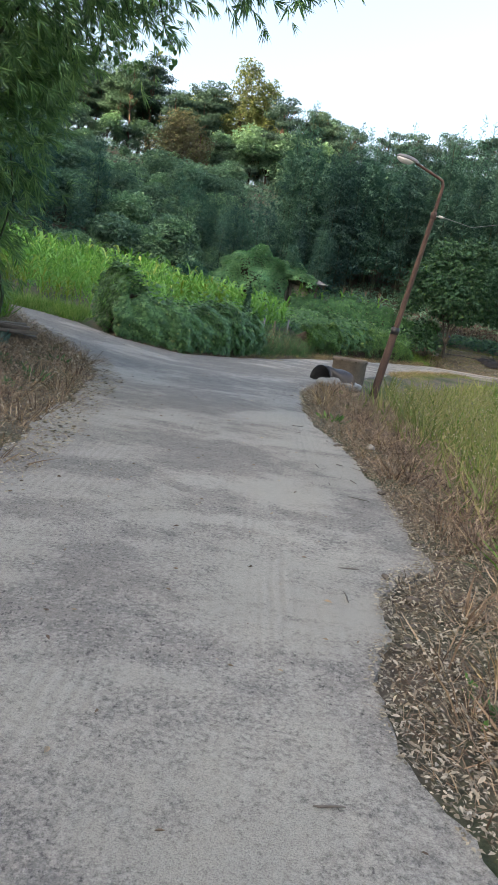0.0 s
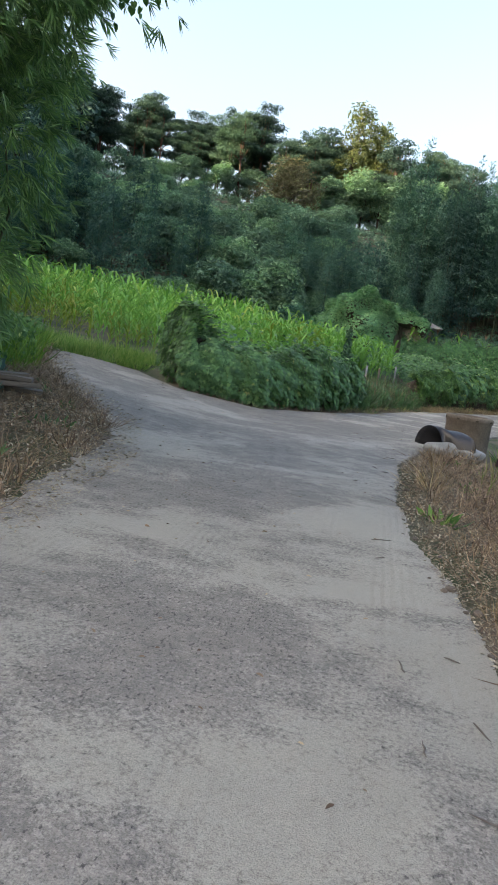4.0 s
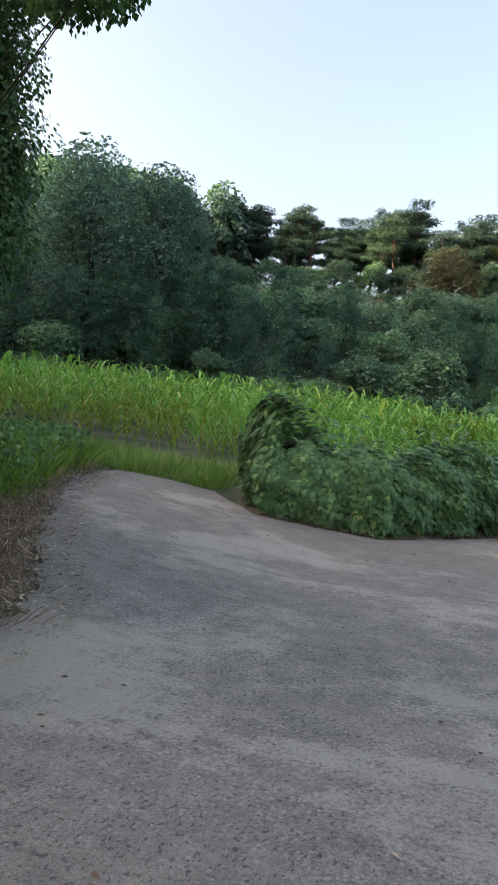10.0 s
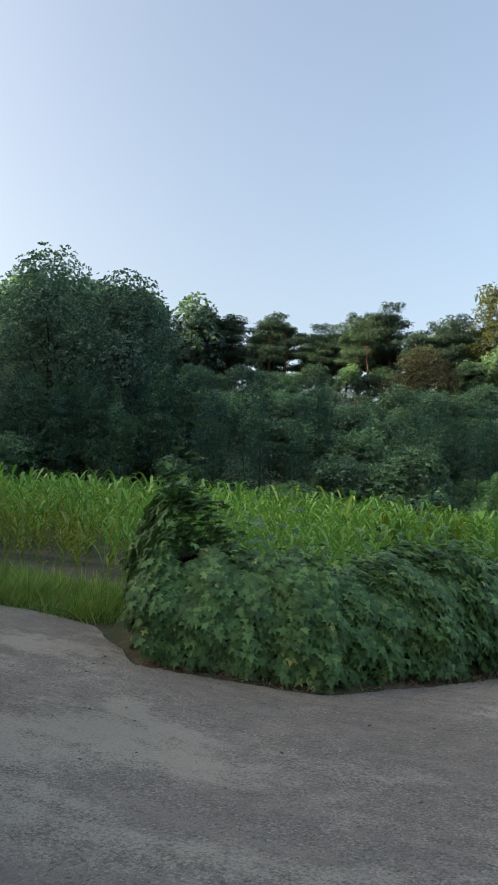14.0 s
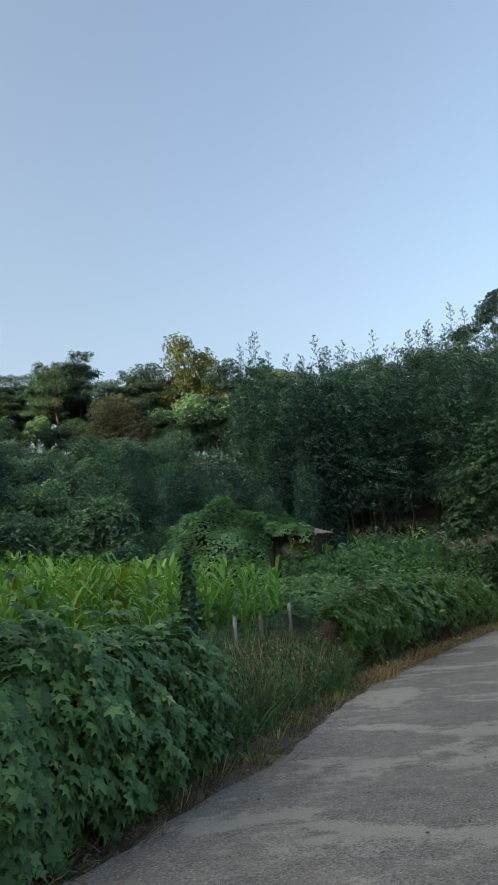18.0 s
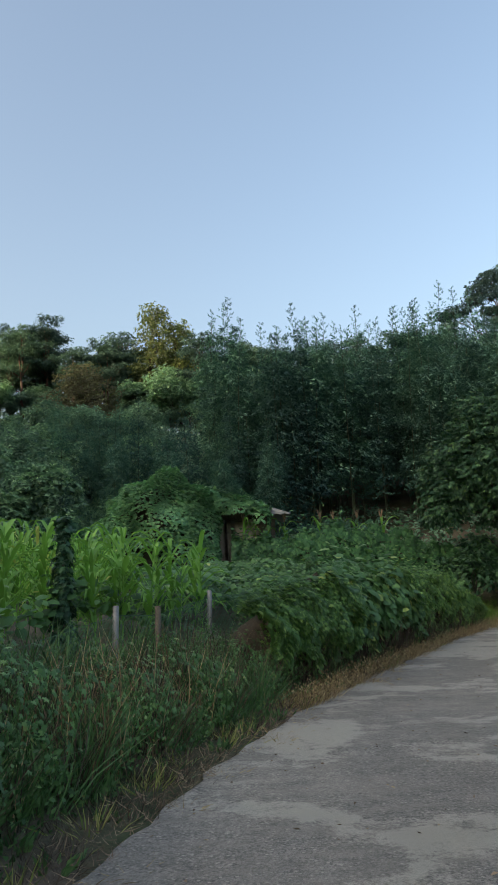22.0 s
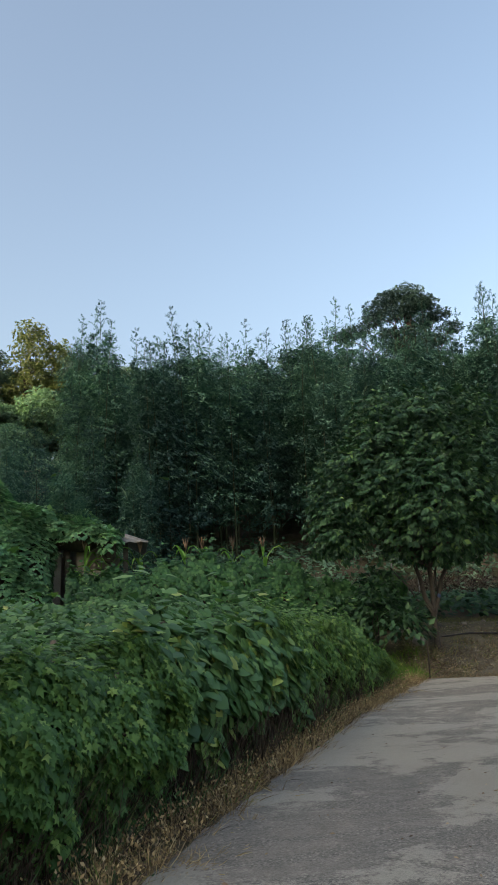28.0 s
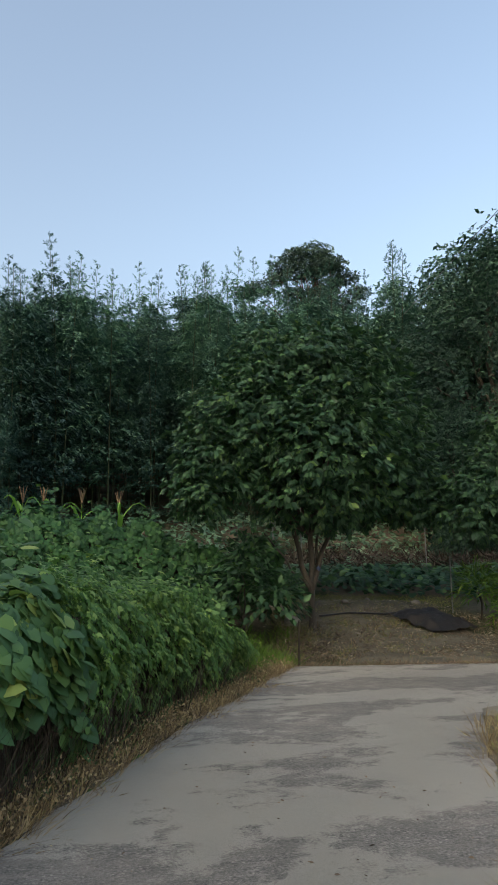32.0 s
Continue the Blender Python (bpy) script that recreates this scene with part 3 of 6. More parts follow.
def build_road():
    from mathutils import geometry
    rng = np.random.default_rng(11)
    border = []
    for (x0, y0), (x1, y1) in zip(ROAD, ROAD[1:] + ROAD[:1]):
        n = max(1, int(math.hypot(x1 - x0, y1 - y0) / (0.07 if max(y0, y1) < 20 and min(y0, y1) > -1 else 0.2)))
        border += [(x0 + (x1 - x0) * k / n, y0 + (y1 - y0) * k / n) for k in range(n)]
    border = np.array(border)
    wob = np.array([[noise.noise((p[0] * 1.6, p[1] * 1.6, 5)), noise.noise((p[0] * 1.6, p[1] * 1.6, 9))] for p in border])
    ragged = np.array([[noise.noise((p[0] * 6, p[1] * 6, 2)), noise.noise((p[0] * 6, p[1] * 6, 7))] for p in border])
    loose = np.where((border[:, 0] < -1.9) & (border[:, 1] < 19), 2.4, 1.0)[:, None]
    chipped = np.array([[noise.noise((p[0] * 17, p[1] * 17, 4)), noise.noise((p[0] * 17, p[1] * 17, 6))] for p in border])
    border = border + (0.08 * wob + 0.05 * ragged + 0.025 * chipped) * loose
    X, Y = np.meshgrid(np.arange(-9, 36, 0.3), np.arange(-8, 44, 0.3))
    X, Y = X.ravel() + rng.uniform(-0.05, 0.05, X.size), Y.ravel() + rng.uniform(-0.05, 0.05, X.size)
    keep = inside([tuple(p) for p in border], X, Y)
    pts = [Vector(p) for p in border] + [Vector(p) for p in zip(X[keep], Y[keep])]
    nb = len(border)
    vs, _, fs, *_ = geometry.delaunay_2d_cdt(pts, [(i, (i + 1) % nb) for i in range(nb)], [], 1, 1e-4)
    xy = np.array([tuple(v) for v in vs])
    z = road_z(xy[:, 0], xy[:, 1]) + np.array([0.012 * noise.noise((a * 0.8, b * 0.8, 3)) for a, b in xy])
    bm = bmesh.new()
    verts = [bm.verts.new((a, b, c)) for (a, b), c in zip(xy, z)]
    for f in fs:
        bm.faces.new([verts[i] for i in f])
    rim = [e for e in bm.edges if e.is_boundary]
    made = bmesh.ops.extrude_edge_only(bm, edges=rim)["geom"]
    for v in made:
        if isinstance(v, bmesh.types.BMVert):
            v.co.z -= 0.16
    bmesh.ops.recalc_face_normals(bm, faces=bm.faces)
    return bm_mesh("road", bm, M_ROAD)


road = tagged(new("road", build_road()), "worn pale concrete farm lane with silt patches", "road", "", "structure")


# ---- forest on the hill ----
def tree(name, base, top, clumps, n, shape, size, leaf, bark, radius, rng, label, category="tree", droop=0.6, inner=0.6, low=-1.0, group="", limbs=1):
    """Tapered trunk, a limb to each clump of the crown, and a crown of leaves. Places are given from the base."""
    root = new(name)
    h = max(c[2] for c in clumps)
    trunk = bend((0, 0, -0.3), top, 9, 0.05 * radius * 10, rng)
    part("trunk", tube("trunk", trunk, np.linspace(radius, radius * 0.3, 9) * np.r_[1.35, np.ones(8)], bark, 9), root)
    for c in clumps[::limbs]:
        k = trunk[int(np.clip(len(trunk) * (0.35 + 0.5 * rng.random()) * min(1, c[2] / max(h, 1e-3)), 4, 7))]
        r = radius * rng.uniform(0.3, 0.45)
        part("limb", tube("limb", bend(k, c[:3], 5, 0.12, rng, 0.2), np.linspace(r, r * 0.25, 5), bark, 6), root)
    part("crown", leafy("crown", clumps, n, shape, size, leaf, rng, droop, inner, low), root)
    root.matrix_basis = pose(*base)
    return tagged(root, label, category, group)


def pine_clumps(h, rng, wide):
    """Flat, uneven plates of needles on the upper half, with open air between them."""
    out = []
    for i in range(13):
        a, t = i * 2.4 + rng.uniform(-0.6, 0.6), 0.46 + 0.52 * (i / 12) ** 0.8
        r = wide * (1.12 - t) ** 0.6 * rng.uniform(0.35, 1.0)
        k = rng.uniform(0.75, 1.2) * (1.25 - 0.45 * t)
        x, y, z = r * math.cos(a), r * math.sin(a), h * t + rng.uniform(-0.25, 0.25)
        out.append((x, y, z, 1.5 * k, 1.5 * k, 0.34 * k))
        for _ in range(2):
            b, d = rng.uniform(0, 6.3), rng.uniform(0.8, 1.5) * k
            out.append((x + d * math.cos(b), y + d * math.sin(b), z + rng.uniform(-0.15, 0.3), 0.75 * k, 0.75 * k, 0.26 * k))
    return out


def round_clumps(h, r, n, rng, start=0.35):
    out = []
    for i in range(n):
        a, t = rng.uniform(0, 6.3), start + (1 - start) * (i + 0.5) / n
        w = r * math.sin(math.pi * min(0.97, 0.25 + 0.72 * (t - start) / (1 - start))) ** 0.8
        k = w * rng.uniform(0.25, 0.75)
        s = r * rng.uniform(0.32, 0.5)
        out.append((k * math.cos(a), k * math.sin(a), h * t - 0.4 * s, s * 1.1, s * 1.1, s * 0.85))
    return out


def set_down(proto, x, y, turn, scale, sink=0.0):
    ob = copy_thing(proto, pose(x, y, float(land_z(x, y)) - sink, 0, 0, turn))
    ob.scale = (scale,) * 3
    return ob


def first_down(proto, x, y, turn, scale, sink=0.0):
    proto.matrix_basis = pose(x, y, float(land_z(x, y)) - sink, 0, 0, turn)
    proto.scale = (scale,) * 3
    return proto


def plant_all(protos, spots):
    """Sets the first plant of each kind at its spot and copies for the rest: (kind, x, y, turn, scale)."""
    used = set()
    for k, x, y, turn, s in spots:
        if k in used:
            set_down(protos[k], x, y, turn, s)
        else:
            waiting.append((protos[k], x, y, turn, s))
            used.add(k)
    while waiting:
        first_down(*waiting.pop())


waiting = []


def forest():
    rng = np.random.default_rng(21)
    pines = [tree("pine_tree", (0, 0, 0), (rng.uniform(-0.6, 0.6), rng.uniform(-0.6, 0.6), 9.1), pine_clumps(9.6, rng, 3.9), 5200, NEEDLES, 0.3, M_PINE, M_PINEBARK, 0.17, rng, "dark flat-topped red pine on the ridge", "pine tree", 0.0, 0.3, group="pines on the ridge", limbs=4) for _ in range(4)]
    spots = []
    for i, x in enumerate(np.linspace(-68, 6, 78)):
        if -9.8 < x < -2.4:
            continue
        spots.append((i % 4, x + rng.uniform(-1.5, 1.5), 100 + rng.uniform(-4, 10), rng.uniform(0, 360), rng.uniform(0.8, 1.18)))
    for x, y, s in ((11, 92, 1.0), (14, 90, 1.05), (18, 88, 1.1), (22, 86, 1.1), (27, 84, 1.1), (32, 82, 1.0), (7, 96, 1.0)):
        spots.append((int(x) % 4, x, y, rng.uniform(0, 360), s))
    plant_all(pines, spots)
    tall = [(0.3, 0, 14.6, 1.3, 1.1, 0.5), (-1.0, 0, 14.2, 1.0, 1.0, 0.45), (1.5, 0.2, 14.0, 1.1, 1.0, 0.45), (-1.9, 0, 13.4, 1.0, 1.0, 0.45), (0.3, -0.4, 13.6, 1.5, 1.2, 0.5), (2.3, 0, 13.1, 1.0, 0.9, 0.4), (-2.4, 0, 12.5, 0.9, 0.9, 0.4), (-0.6, -0.2, 12.9, 1.2, 1.1, 0.4), (1.1, 0.2, 12.6, 1.2, 1.1, 0.35), (-3.6, 0, 11.7, 1.1, 0.9, 0.35), (-4.6, 0, 11.3, 0.7, 0.7, 0.28), (3.2, 0, 12.1, 0.9, 0.8, 0.35), (-1.2, 0, 11.6, 1.0, 0.9, 0.32), (0.6, 0.1, 11.7, 1.5, 1.1, 0.4), (2.0, 0, 11.2, 1.2, 1.0, 0.35), (-0.4, 0, 10.8, 1.5, 1.1, 0.4), (1.2, 0, 10.2, 1.6, 1.1, 0.4)]
    tree("pine_tree", (21.5, 69.5, float(land_z(21.5, 69.5)) + 0.3), (0.3, 0, 13.8), tall, 9500, NEEDLES, 0.27, M_PINE, M_PINEBARK, 0.2, rng, "tall layered pine standing over the bamboo", "pine tree", 0.0, 0.3)

    for x, y, h in ((-7.3, 99, 14.4), (-4.4, 100, 12.4), (-5.8, 106, 11), (3.0, 103, 10.5), (-14, 108, 11.0), (-10.5, 107, 11.0), (-50, 100, 10.5)):
        tree("oak_tree", (x, y, float(land_z(x, y)) - 0.2), (0, 0, h * 0.8), round_clumps(h, 3.6, 16, rng, 0.15), 2900, CLUMP, 0.42, M_YELLOW, M_STEM, 0.2, rng, "ridge tree with its top lit yellow by the low sun", "tree", 0.4, 0.5, group="sunlit ridge trees")
    x, y = -13.5, 92
    tree("maple_tree", (x, y, float(land_z(x, y)) - 0.2), (0, 0, 5.5), round_clumps(7.0, 4.4, 14, rng, 0.1), 5200, CLUMP, 0.36, M_RED, M_BARK, 0.18, rng, "broad reddish-brown maple below the ridge pines", "tree", 0.3, 0.5)

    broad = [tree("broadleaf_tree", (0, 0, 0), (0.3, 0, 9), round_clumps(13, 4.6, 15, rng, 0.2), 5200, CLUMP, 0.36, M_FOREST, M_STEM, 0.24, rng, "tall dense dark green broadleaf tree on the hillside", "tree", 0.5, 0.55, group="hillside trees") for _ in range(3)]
    spots = [(0, -33.5, 53.5, 40, 1.2), (1, -29.3, 56.5, 130, 1.08), (2, -31.5, 60, 20, 1.0), (2, -39.5, 50, 200, 0.68), (1, -46, 50, 10, 0.62), (0, -37, 60, 300, 0.85), (2, -52, 56, 90, 0.7), (0, -44, 62, 0, 0.8), (1, -60, 60, 60, 0.8), (2, -36, 44, 60, 0.5), (0, -43, 40, 160, 0.55), (1, -50, 34, 220, 0.7),
             (1, 31, 51, 180, 1.05), (2, 36, 50, 250, 1.1), (0, 27.5, 61, 290, 1.1), (1, 35, 60, 320, 1.2), (2, 43, 50, 10, 1.2), (0, 42, 41, 50, 1.0), (1, 50, 42, 80, 1.2),
             # unseen trees on the left, added to keep the low sun off the valley
             (2, -26, -14, 10, 1.1), (0, -30, -26, 50, 1.2), (1, -27, 8, 90, 1.1), (2, -31, 16, 140, 1.1), (0, -36, 0, 20, 1.2), (1, -38, 20, 70, 1.1), (2, -43, 28, 20, 1.1), (0, -54, 44, 60, 0.7), (1, -60, 40, 160, 0.8), (0, -24, 15, 30, 1.0), (1, -29, 24, 77, 1.1), (2, -21, 5, 30, 1.0), (0, -37, 31, 210, 0.8), (1, -18, -6, 120, 1.0)]
    screen = [p for p in spots if p[2] < 36 or p[1] < -43 or p[1] > 38]
    plant_all(broad, [p for p in spots if p not in screen])
    for i in range(30):
        x, y = rng.uniform(-78, -44), rng.uniform(60, 100)
        tall_to = (2.0 + 0.36 * math.hypot(x, y - 11) - float(land_z(x, y))) / 13.5
        screen.append((i % 2, x, y, rng.uniform(0, 360), min(max(tall_to, 0.3), 1.1) * rng.uniform(0.85, 1.0)))
    for i in range(16):
        x = 1.5 + 1.9 * i + rng.uniform(-0.6, 0.6)
        screen.append((i % 3, x, float(hill_foot(x)) + rng.uniform(15, 20), rng.uniform(0, 360), rng.uniform(0.55, 0.72)))
    narrow = [tree("chestnut_tree", (0, 0, 0), (0.3, 0, 10), round_clumps(13, 4.0, 22, rng, 0.12), 11000, CLUMP, 0.26, M_CHESTNUT, M_BARK, 0.2, rng, "tall dark tree with long drooping leaves at the grove's edge", "tree", 1.0, 0.35, group="trees at the grove's edge") for _ in range(2)]
    plant_all(narrow, [(0, 23.2, 54.4, 20, 1.12), (1, 26.8, 53.5, 100, 0.84), (1, 20.3, 53.0, 190, 0.5), (0, 29.5, 55, 250, 0.95)])
    # coarse trees for the hillside woodland and the unseen sun-blocking rows
    loose = [tree("woodland_tree", (0, 0, 0), (0.3, 0, 9), round_clumps(13, 4.8, 12, rng, 0.2), 700, CLUMP, 1.15, M_FOREST, M_STEM, 0.24, rng, "dense dark green tree of the hillside woodland and added sun screen", "tree", 0.5, 0.4, group="woodland trees") for _ in range(3)]
    plant_all(loose, screen)

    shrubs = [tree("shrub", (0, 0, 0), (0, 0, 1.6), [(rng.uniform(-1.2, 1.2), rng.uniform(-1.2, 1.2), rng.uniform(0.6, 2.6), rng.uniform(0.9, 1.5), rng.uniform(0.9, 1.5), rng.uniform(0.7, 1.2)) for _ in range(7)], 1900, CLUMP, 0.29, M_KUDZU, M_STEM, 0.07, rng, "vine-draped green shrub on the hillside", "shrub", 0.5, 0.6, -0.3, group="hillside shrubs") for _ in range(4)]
    spots = [(0, -11.2, 75.5, 0, 1.35)]
    for i in range(85):
        x, d = rng.uniform(-42, 9), rng.uniform(0.5, 37)
        if x > -4:
            x, d = x - 14, d * 0.9
        spots.append((i % 4, x, float(hill_foot(x)) + d, rng.uniform(0, 360), rng.uniform(0.7, 1.35)))
    for i in range(54):
        x = rng.uniform(-52, 2)
        spots.append((i % 4, x, float(hill_foot(x)) + rng.uniform(38, 48), rng.uniform(0, 360), rng.uniform(0.35, 0.75)))
    for i, (x, y, k) in enumerate(((-3.2, 96.5, 1.9), (-1.2, 98, 2.0), (-5.2, 96, 1.7), (0.8, 97, 2.1), (2.8, 96, 2.0), (-8.5, 97, 1.5), (-30.9, 95.5, 0.9), (-28.7, 96.5, 1.1), (-26.1, 97.5, 0.8), (-23.6, 95.5, 1.1), (-21.2, 96.5, 0.9), (-18.4, 97.5, 1.1))):
        spots.append((i % 4, x, y, 50 * i, k))
    plant_all(shrubs, spots)

    def bamboo(seed, h, low):
        r = np.random.default_rng(seed)
        root = new("bamboo")
        lean = r.uniform(-0.9, 0.9, 2)
        t = np.linspace(0, 1, 8)
        culm = np.stack([lean[0] * t ** 2.2, lean[1] * t ** 2.2, h * t - 0.2], 1)
        part("culm", tube("culm", culm, np.linspace(0.045, 0.008, 8), M_CULM, 5), root)
        plumes, each, side, leaves = 104, 10, 34, 5
        tip = side * leaves
        n = plumes * each
        pu = low + (0.86 - low) * r.uniform(0, 1, plumes) ** 0.9
        pa = np.arange(plumes) * 2.4 + r.uniform(-0.5, 0.5, plumes)
        reach = np.interp(pu, [0, 0.3, 0.6, 0.82, 0.9], [1.4, 1.75, 1.45, 0.9, 0.5]) * r.uniform(0.5, 1.15, plumes)
        u, a, rc = np.repeat(pu, each), np.repeat(pa, each), np.repeat(reach, each)
        f = r.uniform(0.1, 1.0, n) ** 0.7
        out = np.stack([np.cos(a), np.sin(a), np.zeros(n)], 1)
        across = np.stack([-out[:, 1], out[:, 0], np.zeros(n)], 1)
        pos = np.stack([np.interp(u, t, culm[:, k]) for k in range(3)], 1) + out * (rc * f)[:, None] + across * (rc * f * r.normal(0, 0.3, n))[:, None]
        pos[:, 2] += rc * (0.55 * f - 0.62 * f ** 2.4) + r.normal(0, 0.12, n)
        along = out * 0.9 + across * r.normal(0, 0.6, n)[:, None] + np.stack([np.zeros(n), np.zeros(n), 0.25 - 0.8 * f + r.normal(0, 0.25, n)], 1)
        # slender leader: short side twigs that point up and out
        v = np.repeat(np.linspace(0.66, 0.995, side), leaves)
        b = np.repeat(np.arange(side) * 2.4 + r.uniform(-0.4, 0.4, side), leaves)
        f2 = np.tile(np.linspace(0.25, 1.0, leaves), side)
        o2 = np.stack([np.cos(b), np.sin(b), np.zeros(tip)], 1)
        reach2 = np.interp(v, [0.66, 0.84, 1], [0.85, 0.42, 0.12]) * np.repeat(r.uniform(0.6, 1.15, side), leaves)
        p2 = np.stack([np.interp(v, t, culm[:, k]) for k in range(3)], 1) + (o2 + np.array([0, 0, 0.75])) * (reach2 * f2)[:, None] + r.normal(0, 0.03, (tip, 3))
        pos, along, out = np.concatenate([pos, p2]), np.concatenate([along, o2 * 0.8 + np.array([0, 0, 0.85]) + r.normal(0, 0.2, (tip, 3))]), np.concatenate([out, o2])
        size = np.concatenate([r.uniform(0.24, 0.46, n), r.uniform(0.14, 0.25, tip)])
        up = np.array([0, 0, 1.0]) + r.normal(0, 0.3, pos.shape) + out * 0.25
        leaves = join_arrays([scatter(SPRAY_FAR, pos[:n], along[:n], up[:n], size[:n]), scatter(SPRAY, pos[n:], along[n:], up[n:], size[n:])])
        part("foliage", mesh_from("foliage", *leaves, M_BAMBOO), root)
        return tagged(root, "tall feathery green bamboo stalk in the grove", "bamboo", "bamboo grove")

    culms = [bamboo(40 + i, h, low) for i, (h, low) in enumerate(((12.5, 0.17), (11.2, 0.05), (13.2, 0.14), (10.4, 0.05), (11.8, 0.2)))]
    spots = []
    for i in range(185):
        x = rng.uniform(-0.5, 28)
        d = rng.uniform(0.3, 1) ** 0.7 * 17 - 3.0
        spots.append(((0, 2, 4)[i % 3] if x > 5.5 else i % 5, x, float(hill_foot(x)) + max(d, 0.5), rng.uniform(0, 360), rng.uniform(0.62, 1.1)))
    for i in range(40):
        x = rng.uniform(-34, -14)
        spots.append((i % 5, x, float(hill_foot(x)) + rng.uniform(1, 9), rng.uniform(0, 360), rng.uniform(0.5, 0.82)))
    for i in range(50):
        x = rng.uniform(-9, 4)
        spots.append((i % 5, x, float(hill_foot(x)) + rng.uniform(0.5, 11), rng.uniform(0, 360), rng.uniform(0.36, 0.62)))
    spots += [(2, 15.6, 67.8, 0, 1.12), (2, 14.6, 68.5, 90, 1.05), (0, 1.0, 66, 40, 1.1), (4, 3.5, 64.5, 180, 1.0)]
    plant_all(culms, spots)

    n = 150000
    x = rng.uniform(-58, 34, n)
    d = rng.uniform(-1.5, 50, n)
    y = hill_foot(x) + d
    keep = (x < 5) | (d > 20) | (d < 9)
    x, y, n = x[keep], y[keep], int(keep.sum())
    z = land_z(x, y) + rng.uniform(0.0, 0.5, n) ** 1.5 + 0.35 * (np.sin(x * 0.9 + 0.3 * y) * np.cos(y * 0.8) + 0.6)
    along = np.stack([rng.normal(0, 0.6, n), rng.normal(-0.6, 0.6, n), rng.normal(-0.25, 0.3, n)], 1)
    up = np.stack([rng.normal(0, 0.3, n), rng.normal(-0.4, 0.3, n), np.ones(n)], 1)
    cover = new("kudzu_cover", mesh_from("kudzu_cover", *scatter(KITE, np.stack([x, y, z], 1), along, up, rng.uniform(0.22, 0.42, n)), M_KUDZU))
    tagged(cover, "kudzu vines blanketing the hillside", "vines", "", "stuff")


forest()


# ---- vine hedges along the lane ----
def along_line(line, n, rng):
    L = np.array(line, float)
    seg = np.linalg.norm(np.diff(L, axis=0), axis=1)
    c = np.r_[0, np.cumsum(seg)]
    s = np.sort(rng.uniform(0, c[-1], n))
    p = np.stack([np.interp(s, c, L[:, k]) for k in range(2)], 1)
    ta = np.stack([np.interp(s + 0.3, c, L[:, k]) - np.interp(s - 0.3, c, L[:, k]) for k in range(2)], 1)
    return p, unit(np.stack([ta[:, 1], -ta[:, 0]], 1)), s / c[-1], s


def hedge_points(line, heights, n, rng, depth, hang):
    """Places on the front, the rounded shoulder and the top of a hedge; the outward side is the lane's."""
    p, out, s, m = along_line(line, n, rng)
    h = np.interp(s, np.linspace(0, 1, len(heights)), heights)
    h = h * (1 + 0.07 * np.sin(m * 2.3) + 0.07 * np.sin(m * 5.1 + 1) + 0.05 * np.sin(m * 11.3 + 2 * np.sin(m * 1.9)))
    u = rng.uniform(0, 1, n)
    front = u < 0.68
    v = np.where(front, np.clip(u / 0.68, 0, 1) ** 0.72, (u - 0.68) / 0.32)
    lo = hang * (0.75 + 0.45 * np.sin(m * 3.7) * np.sin(m * 1.3) + 0.35 * np.sin(m * 9.1 + 1))
    z = np.where(front, lo + (1 - lo) * v, 1.0 - 0.05 * v) * h
    bulge = 0.16 * np.sin(np.pi * np.clip(v, 0, 1)) + 0.07 * np.sin(m * 2.9 + z * 1.5) * np.sin(m * 1.1) + 0.05 * np.sin(m * 7 + z * 2)
    back = np.where(front, 0.12 - bulge + 0.22 * v ** 5, 0.3 + v * depth * (0.2 + 0.8 * sstep(m / 2.4)))
    back = back + rng.exponential(0.07, n) + 0.09 * np.sin(m * 9 + z * 5 + 2 * np.sin(m * 1.7)) * np.sin(z * 8 - m * 3.5)
    shoot = np.where(rng.random(n) < 0.12, rng.exponential(0.2, n), rng.exponential(0.06, n)) * (0.6 + 0.8 * np.abs(np.sin(m * 3.1 + 1.3)))
    z = z + np.where(front, 0, shoot - 0.06)
    pos2 = p - out * back[:, None]
    gz = land_z(p[:, 0], p[:, 1])
    P = np.stack([pos2[:, 0], pos2[:, 1], gz + z], 1)
    o3 = np.stack([out[:, 0], out[:, 1], np.zeros(n)], 1)
    f = front[:, None]
    along = np.where(f, o3 * 0.42 + np.array([0, 0, -0.9]), o3 * 0.9 + np.array([0, 0, -0.25])) + rng.normal(0, 0.32, (n, 3))
    up = np.where(f, o3 + np.array([0, 0, 0.45]), o3 * 0.35 + np.array([0, 0, 1.0])) + rng.normal(0, 0.2, (n, 3))
    return P, along, up


